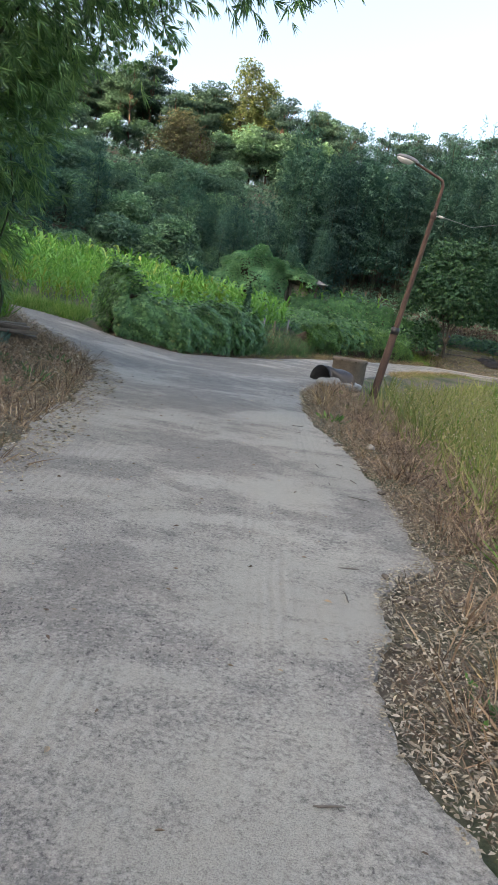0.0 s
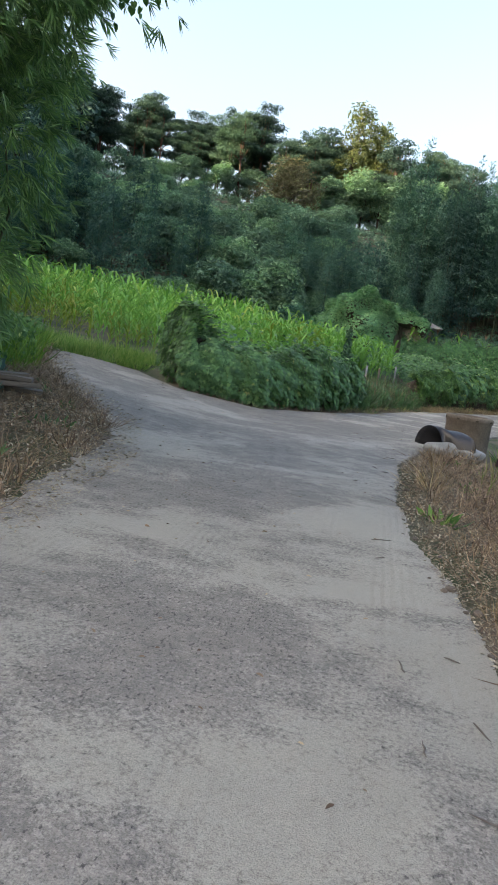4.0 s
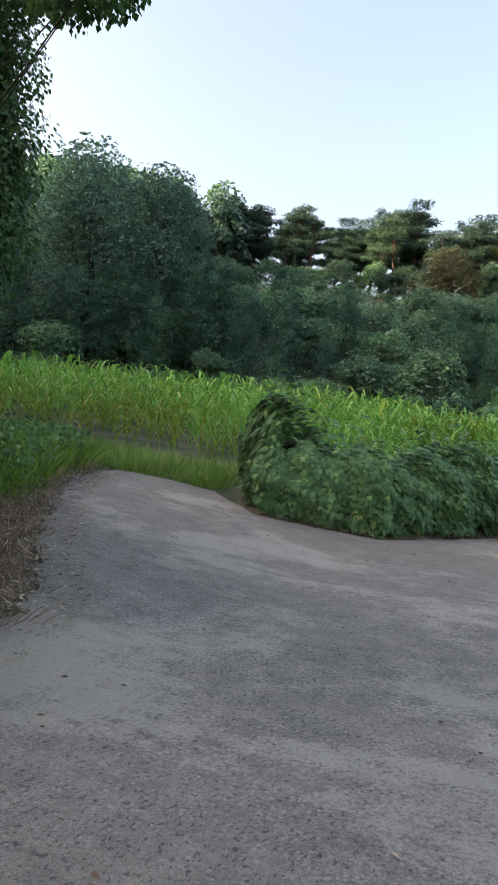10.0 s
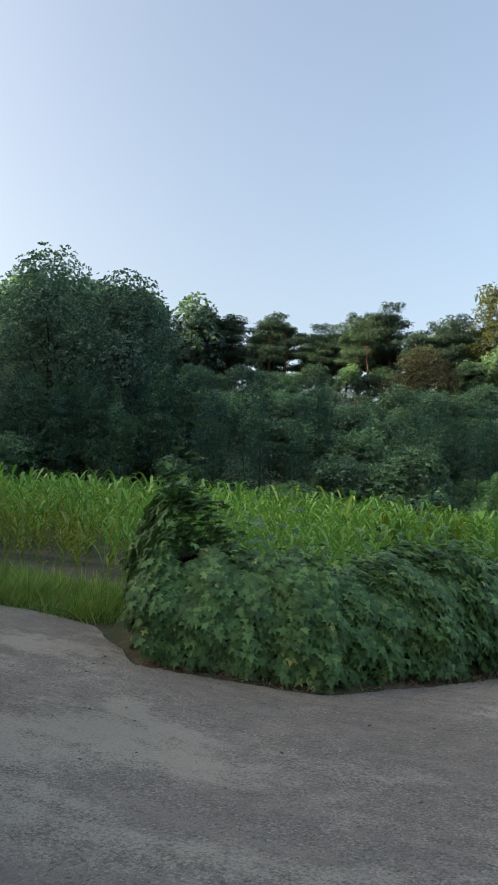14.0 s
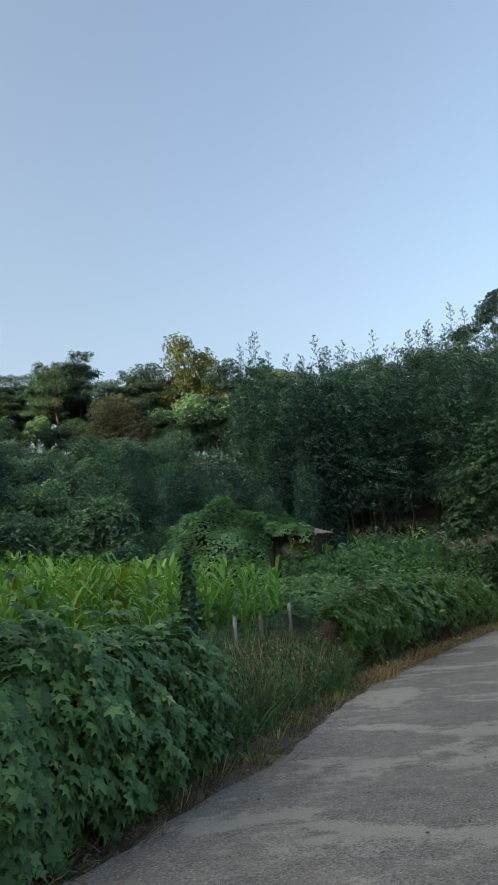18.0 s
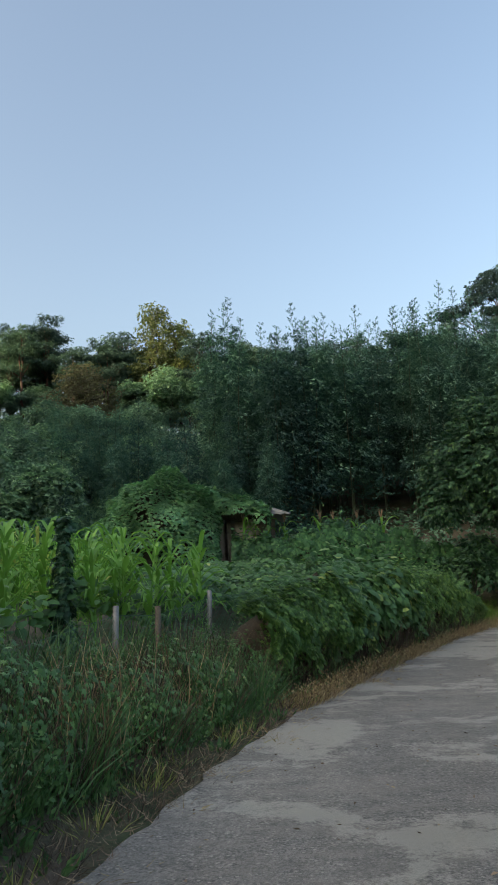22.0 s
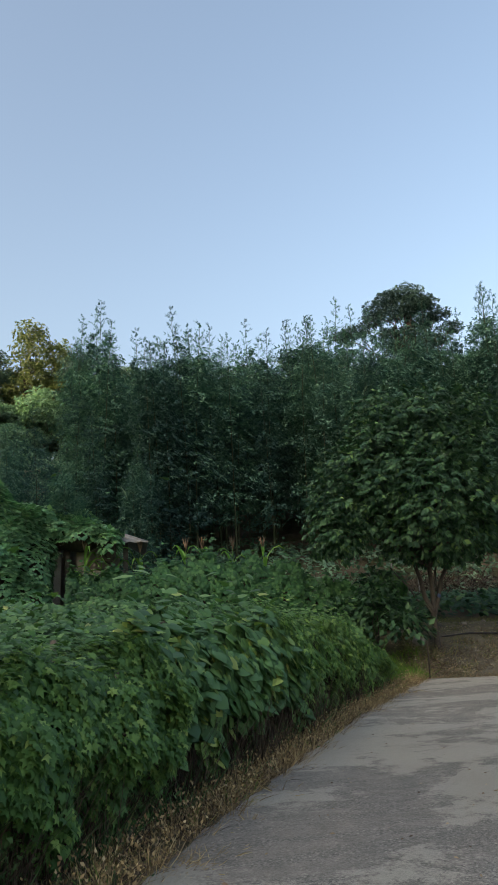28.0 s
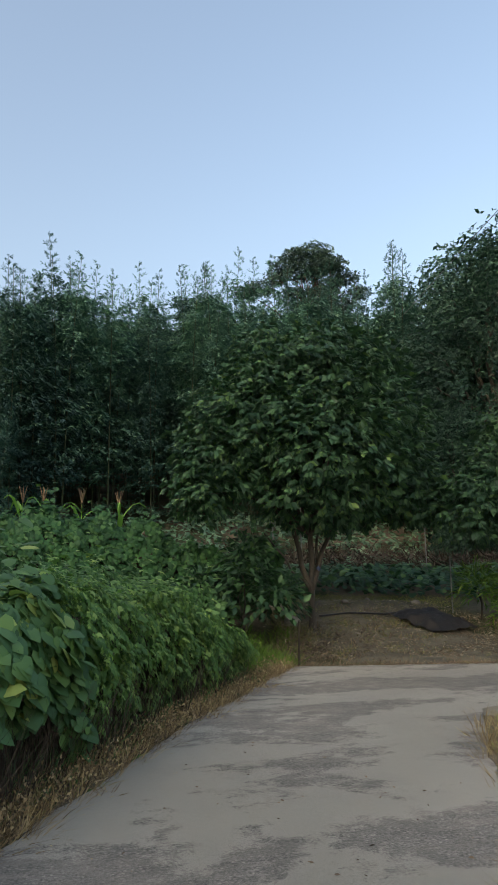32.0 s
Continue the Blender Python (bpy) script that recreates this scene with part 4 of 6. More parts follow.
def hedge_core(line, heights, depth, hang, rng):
    """A dark shell inside a hedge, standing for its stems and the shade among them."""
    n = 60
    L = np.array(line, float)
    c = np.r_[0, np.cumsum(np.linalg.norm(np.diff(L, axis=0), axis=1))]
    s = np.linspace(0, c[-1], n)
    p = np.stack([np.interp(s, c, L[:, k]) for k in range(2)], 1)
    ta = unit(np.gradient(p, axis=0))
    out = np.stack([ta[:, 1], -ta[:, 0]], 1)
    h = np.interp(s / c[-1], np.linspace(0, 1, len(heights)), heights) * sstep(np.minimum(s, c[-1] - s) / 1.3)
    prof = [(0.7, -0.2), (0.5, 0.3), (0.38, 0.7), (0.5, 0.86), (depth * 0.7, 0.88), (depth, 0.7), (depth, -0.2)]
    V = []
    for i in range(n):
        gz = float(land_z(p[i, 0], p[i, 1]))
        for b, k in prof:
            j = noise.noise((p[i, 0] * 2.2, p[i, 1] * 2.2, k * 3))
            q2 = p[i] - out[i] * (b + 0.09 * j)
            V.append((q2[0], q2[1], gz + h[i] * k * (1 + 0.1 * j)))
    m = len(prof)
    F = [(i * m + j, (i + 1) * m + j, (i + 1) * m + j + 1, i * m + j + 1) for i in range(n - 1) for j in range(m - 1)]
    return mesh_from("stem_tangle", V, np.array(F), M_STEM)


def hedge(name, line, heights, n, shape, size, leaf, depth, hang, seed, label, single=300, centre=(0, 0)):
    rng = np.random.default_rng(seed)
    root = new(name)
    # dark inner shell: gaps between leaves show its colour as deep shade
    part("stem_tangle", hedge_core(line, np.minimum(heights, 0.92 * np.median(heights) + 0.08 * np.array(heights)), depth, hang, rng), root, "dark shell for the dead stems and shade inside the hedge")
    P, A, U = hedge_points(line, heights, n, rng, depth, hang)
    S = rng.uniform(0.55, 1.25, n) * size
    order = np.argsort(np.hypot(P[:, 0] - centre[0], P[:, 1] - centre[1]) + rng.uniform(0, 1.5, n))
    rest = order[single:]
    part("foliage", mesh_from("foliage", *scatter(shape, P[rest], A[rest], U[rest], S[rest]), leaf), root, "overlapping lobed vine leaves", "stuff")
    base = mesh_from("vine_leaf", shape[0], shape[1], leaf)
    for i in order[:single]:
        y = Vector(A[i]).normalized()
        z = Vector(U[i])
        z = (z - z.dot(y) * y).normalized()
        ob = part("vine_leaf", base, root)
        ob.matrix_basis = Matrix.Translation(P[i]) @ Matrix((y.cross(z), y, z)).transposed().to_4x4() @ Matrix.Scale(float(S[i]), 4)
    return tagged(root, label, "hedge")


HEDGE_A = [(-4.95, 20.9), (-4.5, 19.95), (-3.95, 19.35), (-3.0, 19.7), (-2.15, 20.1), (-1.55, 20.95), (-0.95, 21.75), (-0.55, 22.9), (-0.02, 24.5)]
HEDGE_B = [(0.05, 24.6), (0.9, 27.1), (1.7, 28.8)]
HEDGE_C = [(1.85, 30.1), (2.3, 30.7), (3.4, 32.5), (4.0, 33.5), (6.2, 37.6), (7.6, 39.8), (8.4, 41.6)]
hedge("vine_hedge", HEDGE_A, [1.45, 1.72, 1.55, 1.2, 1.15, 1.15, 1.2, 1.25, 1.3, 1.32, 1.32, 1.28, 1.15], 16000, LOBED, 0.112, M_HEDGE, 1.0, 0.03, 61, "hedge of lobed green hop vines smothering a roadside fence", 300, (-1.0, 20))
hedge("hop_vine_hedge", HEDGE_C[:3], [1.05, 1.3, 1.36], 9500, LOBED, 0.078, M_VINE, 1.3, 0.36, 62, "fresh green hop vines draped over a wire fence", 200, (2.6, 30.6))
hedge("gourd_vine_hedge", [(3.2, 32.4), (4.0, 33.9), (5.3, 36.2)], [1.32, 1.4, 1.42], 4600, GOURD, 0.14, M_PUMPKIN, 1.3, 0.42, 63, "large-leaved gourd vines hanging over the roadside fence", 300, (4.2, 34))
hedge("creeper_hedge", [(5.2, 36.0), (6.1, 37.7), (7.5, 39.9), (8.4, 41.5)], [1.42, 1.42, 1.26, 0.7], 11000, LOBED, 0.085, M_CREEPER, 1.4, 0.12, 64, "yellow-green creepers covering the end of the fence", 200, (6, 37.4))


# ---- field, corn and wild growth ----
def corn_pieces(seed, h, leaves, tassel):
    """A corn plant as pieces: its stalk, its arching leaves and the branches of its tassel."""
    r = np.random.default_rng(seed)
    top = np.array([r.uniform(-0.08, 0.08), r.uniform(-0.08, 0.08), h * 0.92])
    out = [("stalk", tube_arrays([(0, 0, 0), top * 0.5, top], [0.016, 0.013, 0.006], 4))]
    for i in range(leaves):
        t = 0.12 + 0.85 * i / leaves
        a = i * 3.14 + r.uniform(-0.9, 0.9)
        L = h * r.uniform(0.36, 0.56) * (1.1 - 0.35 * t)
        rise = r.uniform(0.55, 1.1)
        s = np.linspace(0, 1, 5)
        rad = L * (s * 0.68)
        zz = top[2] * t + L * (1.25 * rise * s - (0.15 + 0.95 * rise) * s ** 2.6 * r.uniform(0.6, 1.15))
        w = 0.038 * np.array([0.55, 1, 0.95, 0.6, 0.06]) * (0.8 + 0.25 * h) * r.uniform(0.75, 1.15)
        c, d = math.cos(a), math.sin(a)
        mid = np.stack([rad * c + top[0] * t, rad * d + top[1] * t, zz], 1)
        side = np.array([-d, c, 0])
        rows = np.stack([mid - side * w[:, None] + np.array([0, 0, 0.022]), mid, mid + side * w[:, None] + np.array([0, 0, 0.022])], 1).reshape(-1, 3)
        fs = [(k * 3 + j, k * 3 + j + 1, k * 3 + j + 4, k * 3 + j + 3) for k in range(4) for j in range(2)]
        out.append(("leaf", (rows, np.array(fs))))
    for i in range(6 if tassel else 0):
        a = i * 1.05
        e = top + np.array([0.09 * math.cos(a), 0.09 * math.sin(a), 0.3])
        out.append(("tassel", tube_arrays([top - (0, 0, 0.05), (top + e) / 2, e], [0.006, 0.014, 0.004], 3)))
    return out


def corn_arrays(*spec):
    return join_arrays([p for _, p in corn_pieces(*spec)])


def corn_thing(name, spec, mat, label, group):
    root = new(name)
    for n, (V, F) in corn_pieces(*spec):
        part(n, mesh_from(n, V, F, M_LITTER if n == "tassel" else mat), root, "pale tassel branch" if n == "tassel" else "")
    return tagged(root, label, "corn", group)


def put_copies(protos, places):
    """Sets each proto at its first place and copies at the others: (kind, pose, scale)."""
    first = {}
    for k, m, s in places:
        if k in first:
            copy_thing(protos[k], m).scale = (s,) * 3
        else:
            first[k] = (m, s)
    for k, (m, s) in first.items():
        protos[k].matrix_basis = m
        protos[k].scale = (s,) * 3


def stuff_of(name, variants, P, turn, scale, mat, label, category):
    pieces = []
    for k, (V, F) in enumerate(variants):
        sel = np.arange(len(P)) % len(variants) == k
        c, s = np.cos(turn[sel]), np.sin(turn[sel])
        x, y, z = V[:, 0][None] * scale[sel, None], V[:, 1][None] * scale[sel, None], V[:, 2][None] * scale[sel, None]
        W = np.stack([x * c[:, None] - y * s[:, None] + P[sel, 0][:, None], x * s[:, None] + y * c[:, None] + P[sel, 1][:, None], z + P[sel, 2][:, None]], -1)
        G = F[None] + (np.arange(sel.sum()) * len(V))[:, None, None]
        pieces.append((W.reshape(-1, 3), G.reshape(-1, F.shape[1])))
    ob = new(name, mesh_from(name, *join_arrays(pieces), mat))
    return tagged(ob, label, category, "", "stuff")


def corn():
    rng = np.random.default_rng(71)
    specs = [(100 + i, h, n, False) for i, (h, n) in enumerate(((1.7, 10), (1.5, 9), (1.9, 11), (1.6, 10)))]
    kinds = [corn_arrays(*spec) for spec in specs]
    P = []
    for row in np.arange(-30, 6, 0.75):
        for y in np.arange(22.5, 50, 0.42):
            P.append((row + 0.25 * (y - 22) * 0.4 + rng.uniform(-0.12, 0.12), y + rng.uniform(-0.1, 0.1)))
    P = np.array(P)
    x, y = P.T
    s = y - np.interp(x, FRONT_X, FRONT_Y)
    limit = np.interp(y, [22, 26, 28, 31, 34, 44, 48], [-1.5, -1.6, -2.0, -1.7, -0.6, -2.5, -6])
    keep = (s > np.interp(x, [-9, -5], [3.2, 2.0])) & (x < limit) & (y < hill_foot(x) - 1.5) & (rng.random(len(P)) < 0.88)
    P = P[keep]
    x, y = P.T
    pale = (x < -6) & (y < 26.5 + 2 * np.sin(x)) | ((x < -9) & (y < 33) & (rng.random(len(x)) < 0.35))
    scale = np.interp(x, [-8, -3], [1.0, 0.86]) * np.interp(y, [22, 27, 33, 48], [0.62, 0.8, 0.95, 1.05]) * rng.uniform(0.85, 1.12, len(P))
    Q = np.stack([x, y, land_z(x, y) - 0.03], 1)
    turn = rng.uniform(0, 6.28, len(P))
    order = np.argsort(np.hypot(x - 0.5, y - 22))
    one = [i for i in order if not pale[i]][:120]
    mask = np.ones(len(P), bool)
    mask[one] = False
    protos = [corn_thing("corn_plant", spec, M_CORN, "leafy green corn plant in the field", "corn plants behind the hedge") for spec in specs]
    put_copies(protos, [(n % 4, pose(*Q[i], 0, 0, math.degrees(turn[i])), scale[i]) for n, i in enumerate(one)])
    g, p = mask & ~pale, mask & pale
    stuff_of("corn_field", kinds, Q[g], turn[g], scale[g], M_CORN, "rows of green corn filling the sloping field", "corn")
    stuff_of("yellowing_corn", kinds, Q[p], turn[p], scale[p] * 0.8, M_CORN_PALE, "shorter yellowing corn at the field's near edge", "corn")
    tall = [corn_thing("tasselled_corn", (140 + i, 2.1, 9, True), M_CORN, "tall corn plant with a pale tassel behind the vines", "tasselled corn plants") for i in range(3)]
    put_copies(tall, [(n % 3, pose(a, b, float(land_z(a, b)), 0, 0, 47 * n), 1.16) for n, (a, b) in enumerate(((2.4, 47.0), (3.2, 47.2), (4.4, 47.3), (5.0, 47.2), (5.9, 47.4), (6.8, 47.3), (1.6, 46.8), (2.0, 47.1)))])
    big = [corn_thing("maize_clump", (150 + i, 2.0, 17, False), M_CORN if i < 3 else M_CORN_PALE, "clump of tall bright green maize leaves", "maize clumps by the fence") for i in range(4)]
    spots = []
    for n, (a, b) in enumerate(((-1.2, 31.0), (-0.6, 31.6), (-0.2, 32.2), (0.5, 33.4), (-2.2, 29.2), (-2.8, 29.0), (-1.9, 29.8), (-3.4, 28.4))):
        for k in range(4):
            x, y = a + rng.normal(0, 0.22), b + rng.normal(0, 0.22)
            spots.append((k % 2 if n < 4 else 2 + k % 2, pose(x, y, float(land_z(x, y)), 0, 0, 71 * n + 40 * k), rng.uniform(0.6, 0.88)))
    put_copies(big, spots)


corn()


def blades(name, P, height, mat, label, category, rng, lean=0.35, shape=BLADE, width=1.0, flat=False):
    n = len(P)
    if flat:
        along = np.stack([rng.normal(0, 1, n), rng.normal(0, 1, n), np.where(inside(ROAD, P[:, 0], P[:, 1]), 0.02, rng.uniform(-0.05, 0.45, n))], 1)
        up = np.stack([rng.normal(0, 0.4, n), rng.normal(0, 0.4, n), np.ones(n)], 1)
    else:
        along = np.stack([rng.normal(0, lean, n), rng.normal(0, lean, n), np.ones(n)], 1)
        up = np.stack([rng.normal(0, 1, n), rng.normal(0, 1, n), np.zeros(n)], 1)
    sh = (shape[0] * np.array([width, 1, 1]), shape[1])
    ob = new(name, mesh_from(name, *scatter(sh, P, along, up, height), mat))
    return tagged(ob, label, category, "", "stuff")


def tufts(name, centres, each, height, mat, label, category, rng, radius=0.07, splay=0.6, shape=BLADE, width=1.0):
    """Tussocks: blades that spread out from common roots."""
    k = np.repeat(np.arange(len(centres)), each)
    n = len(k)
    off = rng.normal(0, 1, (n, 2)) * radius * rng.uniform(0.5, 1.5, len(centres))[k][:, None]
    P = centres[k] + np.c_[off, np.zeros(n)]
    along = np.c_[off / radius * splay * 0.55 + rng.normal(0, 0.2, (n, 2)), np.ones(n)]
    up = np.c_[rng.normal(0, 1, (n, 2)) + off / radius, np.full(n, 0.3)]
    size = rng.uniform(0.5, 1.1, n) * height * rng.uniform(0.55, 1.25, len(centres))[k]
    sh = (shape[0] * np.array([width, 1, 1]), shape[1])
    return tagged(new(name, mesh_from(name, *scatter(sh, P, along, up, size), mat)), label, category, "", "stuff")


def strip(line, n, lo, hi, rng, power=1.0):
    """Places beside a line: lo to hi metres away from the lane."""
    p, out, s, m = along_line(line, n, rng)
    d = lo + (hi - lo) * rng.uniform(0, 1, n) ** power
    q2 = p - out * d[:, None]
    z = np.maximum(land_z(q2[:, 0], q2[:, 1]) - 0.03, np.where(inside(ROAD, q2[:, 0], q2[:, 1]), road_z(q2[:, 0], q2[:, 1]), -9))
    return np.stack([q2[:, 0], q2[:, 1], z], 1)


def in_field(n, poly, rng):
    xs, ys = [p[0] for p in poly], [p[1] for p in poly]
    x, y = rng.uniform(min(xs), max(xs), n * 3), rng.uniform(min(ys), max(ys), n * 3)
    k = np.where(inside(poly, x, y))[0][:n]
    return np.stack([x[k], y[k], land_z(x[k], y[k]) - 0.03], 1)


def undergrowth():
    rng = np.random.default_rng(81)
    r_line = [(a, b) for a, b in RIGHT_EDGE[::-1] if b < 37.5]
    r_near = [(a, b) for a, b in r_line if b < 18]
    # dead cut weeds on both verges
    P = strip(r_near, 46000, 0.03, 1.9, rng, 1.05)
    P[:, 2] += rng.uniform(0, 0.22, len(P)) * sstep((P[:, 0] - 0.9) / 1.0)
    blades("verge_litter", P, rng.uniform(0.04, 0.15, len(P)) * np.where(P[:, 0] > 1.6, 1.6, 1.0), M_LITTER, "brown dead weeds heaped along the lane's edge", "dead grass", rng, flat=True, width=1.3)
    P = strip(r_near, 22000, -0.04, 0.9, rng, 1.0)
    P[:, 2] += rng.uniform(0.0, 0.06, len(P))
    blades("dead_leaves", P, rng.uniform(0.015, 0.042, len(P)), M_PALE, "curled dead leaves on the verge", "dead leaves", rng, flat=True, shape=CURLED)
    tufts("dead_weeds", strip(r_near, 230, 0.2, 1.7, rng), 22, 0.3, M_LITTER, "brown dead weed tussocks on the verge", "dead grass", rng, 0.08, 1.0, width=1.1)
    tufts("straw_tussocks", strip(r_near, 40, 0.15, 1.5, rng), 26, 0.32, M_STRAW, "pale dry grass tussocks on the verge", "dead grass", rng, 0.06, 0.8)
    tufts("verge_sprouts", strip(r_near, 26, 0.3, 1.6, rng), 16, 0.16, M_VINE, "fresh green sprouts among the dead weeds", "weeds", rng, 0.06, 1.2, shape=OVAL, width=0.7)
    P = strip([(a, b) for a, b in r_line if b < 7], 30000, -0.07, 1.3, rng, 1.15)
    P[:, 2] += rng.uniform(0.0, 0.05, len(P))
    blades("verge_chips", P[:15000], rng.uniform(0.012, 0.036, 15000), M_PALE, "bleached chips of dead stalk on the verge", "dead leaves", rng, flat=True, shape=KITE, width=0.8)
    blades("verge_crumbs", P[15000:], rng.uniform(0.012, 0.04, len(P) - 15000), M_BRUSH, "dark crumbs of dead weed on the verge", "dead leaves", rng, flat=True, shape=KITE, width=0.8)
    l_line = [(-2.1, -4), (-2.1, 6.3), (-2.35, 9), (-2.6, 11.5), (-3.2, 13.4), (-5.0, 15.6), (-6.3, 17.7), (-7.05, 19.5)]
    P = strip(l_line, 34000, 0.0, 1.9, rng, 1.0)
    P[:, 2] += rng.uniform(0, 0.16, len(P)) * sstep((-2.6 - P[:, 0]) / 1.2)
    blades("straw_litter", P, rng.uniform(0.05, 0.2, len(P)), M_LITTER, "dead brown stalks piled on the shaded verge", "dead grass", rng, flat=True, width=1.5)
    P = strip(l_line, 17000, -0.45, 1.6, rng, 0.75)
    P[:, 2] += rng.uniform(0.0, 0.1, len(P)) * sstep((-2.2 - P[:, 0]) / 0.8) + 0.006
    blades("fallen_leaves", P, rng.uniform(0.02, 0.06, len(P)), M_PALE, "dry fallen leaves among the stalks", "dead leaves", rng, flat=True, shape=CURLED)
    tufts("stalk_tussocks", strip(l_line, 260, -0.05, 1.8, rng), 22, 0.28, M_LITTER, "brown dead stalks standing on the shaded verge", "dead grass", rng, 0.09, 1.0, width=1.1)
    tufts("verge_weeds", strip(l_line, 46, 0.3, 1.8, rng), 18, 0.18, M_HEDGE, "green weeds among the dead stalks", "weeds", rng, 0.08, 1.2, shape=OVAL, width=0.7)
    P = strip(l_line, 15000, 0.5, -0.5, rng, 1.3)
    P[:, 2] += 0.01
    blades("straw_edge", P, rng.uniform(0.03, 0.13, len(P)), M_STRAW, "pale straw scattered on the edge of the concrete", "dead grass", rng, flat=True, width=0.9)
    h_line = [p for p in LEFT_EDGE if p[1] >= 19.2 and p[0] >= -4 and p[0] < 9.7]
    P = strip(h_line, 8000, -0.05, 0.45, rng, 1.0)
    P[:, 2] += rng.uniform(0, 0.06, len(P))
    blades("hedge_foot_litter", P, rng.uniform(0.04, 0.14, len(P)), M_LITTER, "dry straw and dead leaves below the hedge", "dead grass", rng, flat=True, width=1.7)
    tufts("hedge_foot_grass", strip(h_line[5:], 90, 0.1, 0.5, rng), 22, 0.2, M_WEED, "yellowing grass tussocks along the foot of the hedge", "grass", rng, 0.07, 0.9, width=1.3)
    tufts("hedge_foot_dead_weeds", strip(h_line[3:], 360, 0.06, 0.6, rng), 24, 0.2, M_BRUSH, "brown dead weed tussocks along the foot of the hedge", "dead grass", rng, 0.08, 1.1, width=0.8)
    P = strip(h_line[8:], 9000, -0.02, 0.42, rng)
    P[:, 2] += rng.uniform(0.02, 0.26, len(P)) * rng.uniform(0.3, 1, len(P))
    blades("verge_seed_leaves", P, rng.uniform(0.018, 0.045, len(P)), M_STRAW, "small yellowing leaves of the weeds along the concrete", "weeds", rng, 1.0, shape=OVAL)
    tufts("hedge_foot_weeds", strip(h_line[3:], 120, 0.2, 0.8, rng), 16, 0.13, M_HEDGE, "small green weeds at the foot of the hedge", "weeds", rng, 0.08, 1.4, shape=OVAL, width=0.7)
    P = strip(h_line[3:], 60, -0.25, 0.02, rng)
    tufts("edge_straw", P, 18, 0.1, M_STRAW, "wisps of straw lying on the edge of the concrete", "dead grass", rng, 0.1, 4.0, width=1.6)
    tufts("hedge_shade_grass", strip(HEDGE_C, 130, 0.15, 0.5, rng), 18, 0.36, M_HEDGE, "long grass in the shade under the hanging vines", "grass", rng, 0.07, 0.6, width=0.9)
    tufts("hedge_dead_stems", strip(HEDGE_C, 320, 0.15, 0.5, rng), 16, 0.75, M_BRUSH, "dead brown stems hanging under the vines", "dead grass", rng, 0.07, 0.35, width=0.28)
    tufts("hedge_foot_straw", strip(h_line[8:], 330, -0.03, 0.4, rng), 26, 0.22, M_STRAW, "golden dry weed tufts leaning over the concrete edge", "dead grass", rng, 0.08, 1.1, width=0.8)
    # weeds below the lane
    low = [(1.9, 3), (2.2, 10), (1.9, 14), (3.0, 19), (5.6, 24.6), (9.4, 29.6), (12.2, 33.2), (14.5, 35.0), (22, 33.8), (26, 24), (16, 6), (8, 2)]
    blades("weed_field", in_field(14000, low, rng), rng.uniform(0.2, 0.55, 14000), M_WEED, "pale green and straw-coloured weeds below the lane", "weeds", rng, 0.5, width=1.6)
    tufts("weed_tussocks", in_field(700, low, rng), 22, 0.6, M_WEED, "seeding weed tussocks in the rough field", "weeds", rng, 0.12, 0.7, width=1.3)
    tufts("green_tussocks", in_field(130, low, rng), 22, 0.45, M_GRASS, "green grass tussocks in the rough field", "grass", rng, 0.12, 0.8, width=1.4)
    P = in_field(9000, [(5, 9), (4.5, 14), (6, 20), (9, 28), (13, 34), (24, 32), (24, 18), (12, 8)], rng)
    blades("green_weeds", P, rng.uniform(0.15, 0.32, len(P)), M_GRASS, "fresh green broadleaf weeds in the field", "weeds", rng, 0.7, shape=OVAL)
    near = [(2.1, 5), (5.5, 5), (7.5, 18), (6.5, 21), (3.4, 19.5), (2.6, 14)]
    P = in_field(5000, near, rng)
    P[:, 2] += rng.uniform(0.03, 0.45, len(P))
    blades("field_weed_leaves", P, rng.uniform(0.03, 0.085, len(P)), M_WEED, "small green leaves of the weeds below the lane", "weeds", rng, 1.1, shape=OVAL)
    P = in_field(7000, near, rng)
    P[:, 2] += rng.uniform(0.3, 0.62, len(P))
    blades("field_seed_heads", P, rng.uniform(0.012, 0.03, len(P)), M_PALE, "haze of pale seed heads over the weeds", "weeds", rng, 0.9, shape=OVAL)
    tufts("field_seed_stalks", in_field(420, near, rng), 14, 0.62, M_WEED, "thin seeding stalks in the rough field", "weeds", rng, 0.1, 0.4, width=0.45)
    # dry tuft by the lane's far bend
    tufts("edge_tussocks", strip([(10.0, 37.2), (8.8, 35.4), (6.9, 32.2), (5.6, 29), (4.4, 25.6)], 300, -0.03, 0.55, rng), 28, 0.17, M_STRAW, "dry weed tufts leaning over the concrete edge", "grass", rng, 0.09, 1.0, width=0.9)
    tufts("edge_weeds", strip([(10.0, 37.2), (8.8, 35.4), (6.9, 32.2), (5.6, 29), (4.4, 25.6)], 220, 0.2, 1.1, rng), 26, 0.15, M_WEED, "yellow-green weeds behind the concrete edge", "weeds", rng, 0.1, 1.0, width=1.0)
    P = strip([(9.6, 42.8), (13.2, 41.6), (20, 39.4)], 7000, -0.1, 0.5, rng)
    blades("bend_edge_litter", P, rng.uniform(0.05, 0.2, len(P)), M_LITTER, "dead stalks along the far edge of the bend", "dead grass", rng, flat=True, width=1.6)
    tufts("bend_edge_weeds", strip([(9.6, 42.8), (13.2, 41.6), (20, 39.4)], 60, 0.1, 0.7, rng), 24, 0.14, M_WEED, "low weeds along the far edge of the bend", "weeds", rng, 0.1, 1.2, width=1.2)
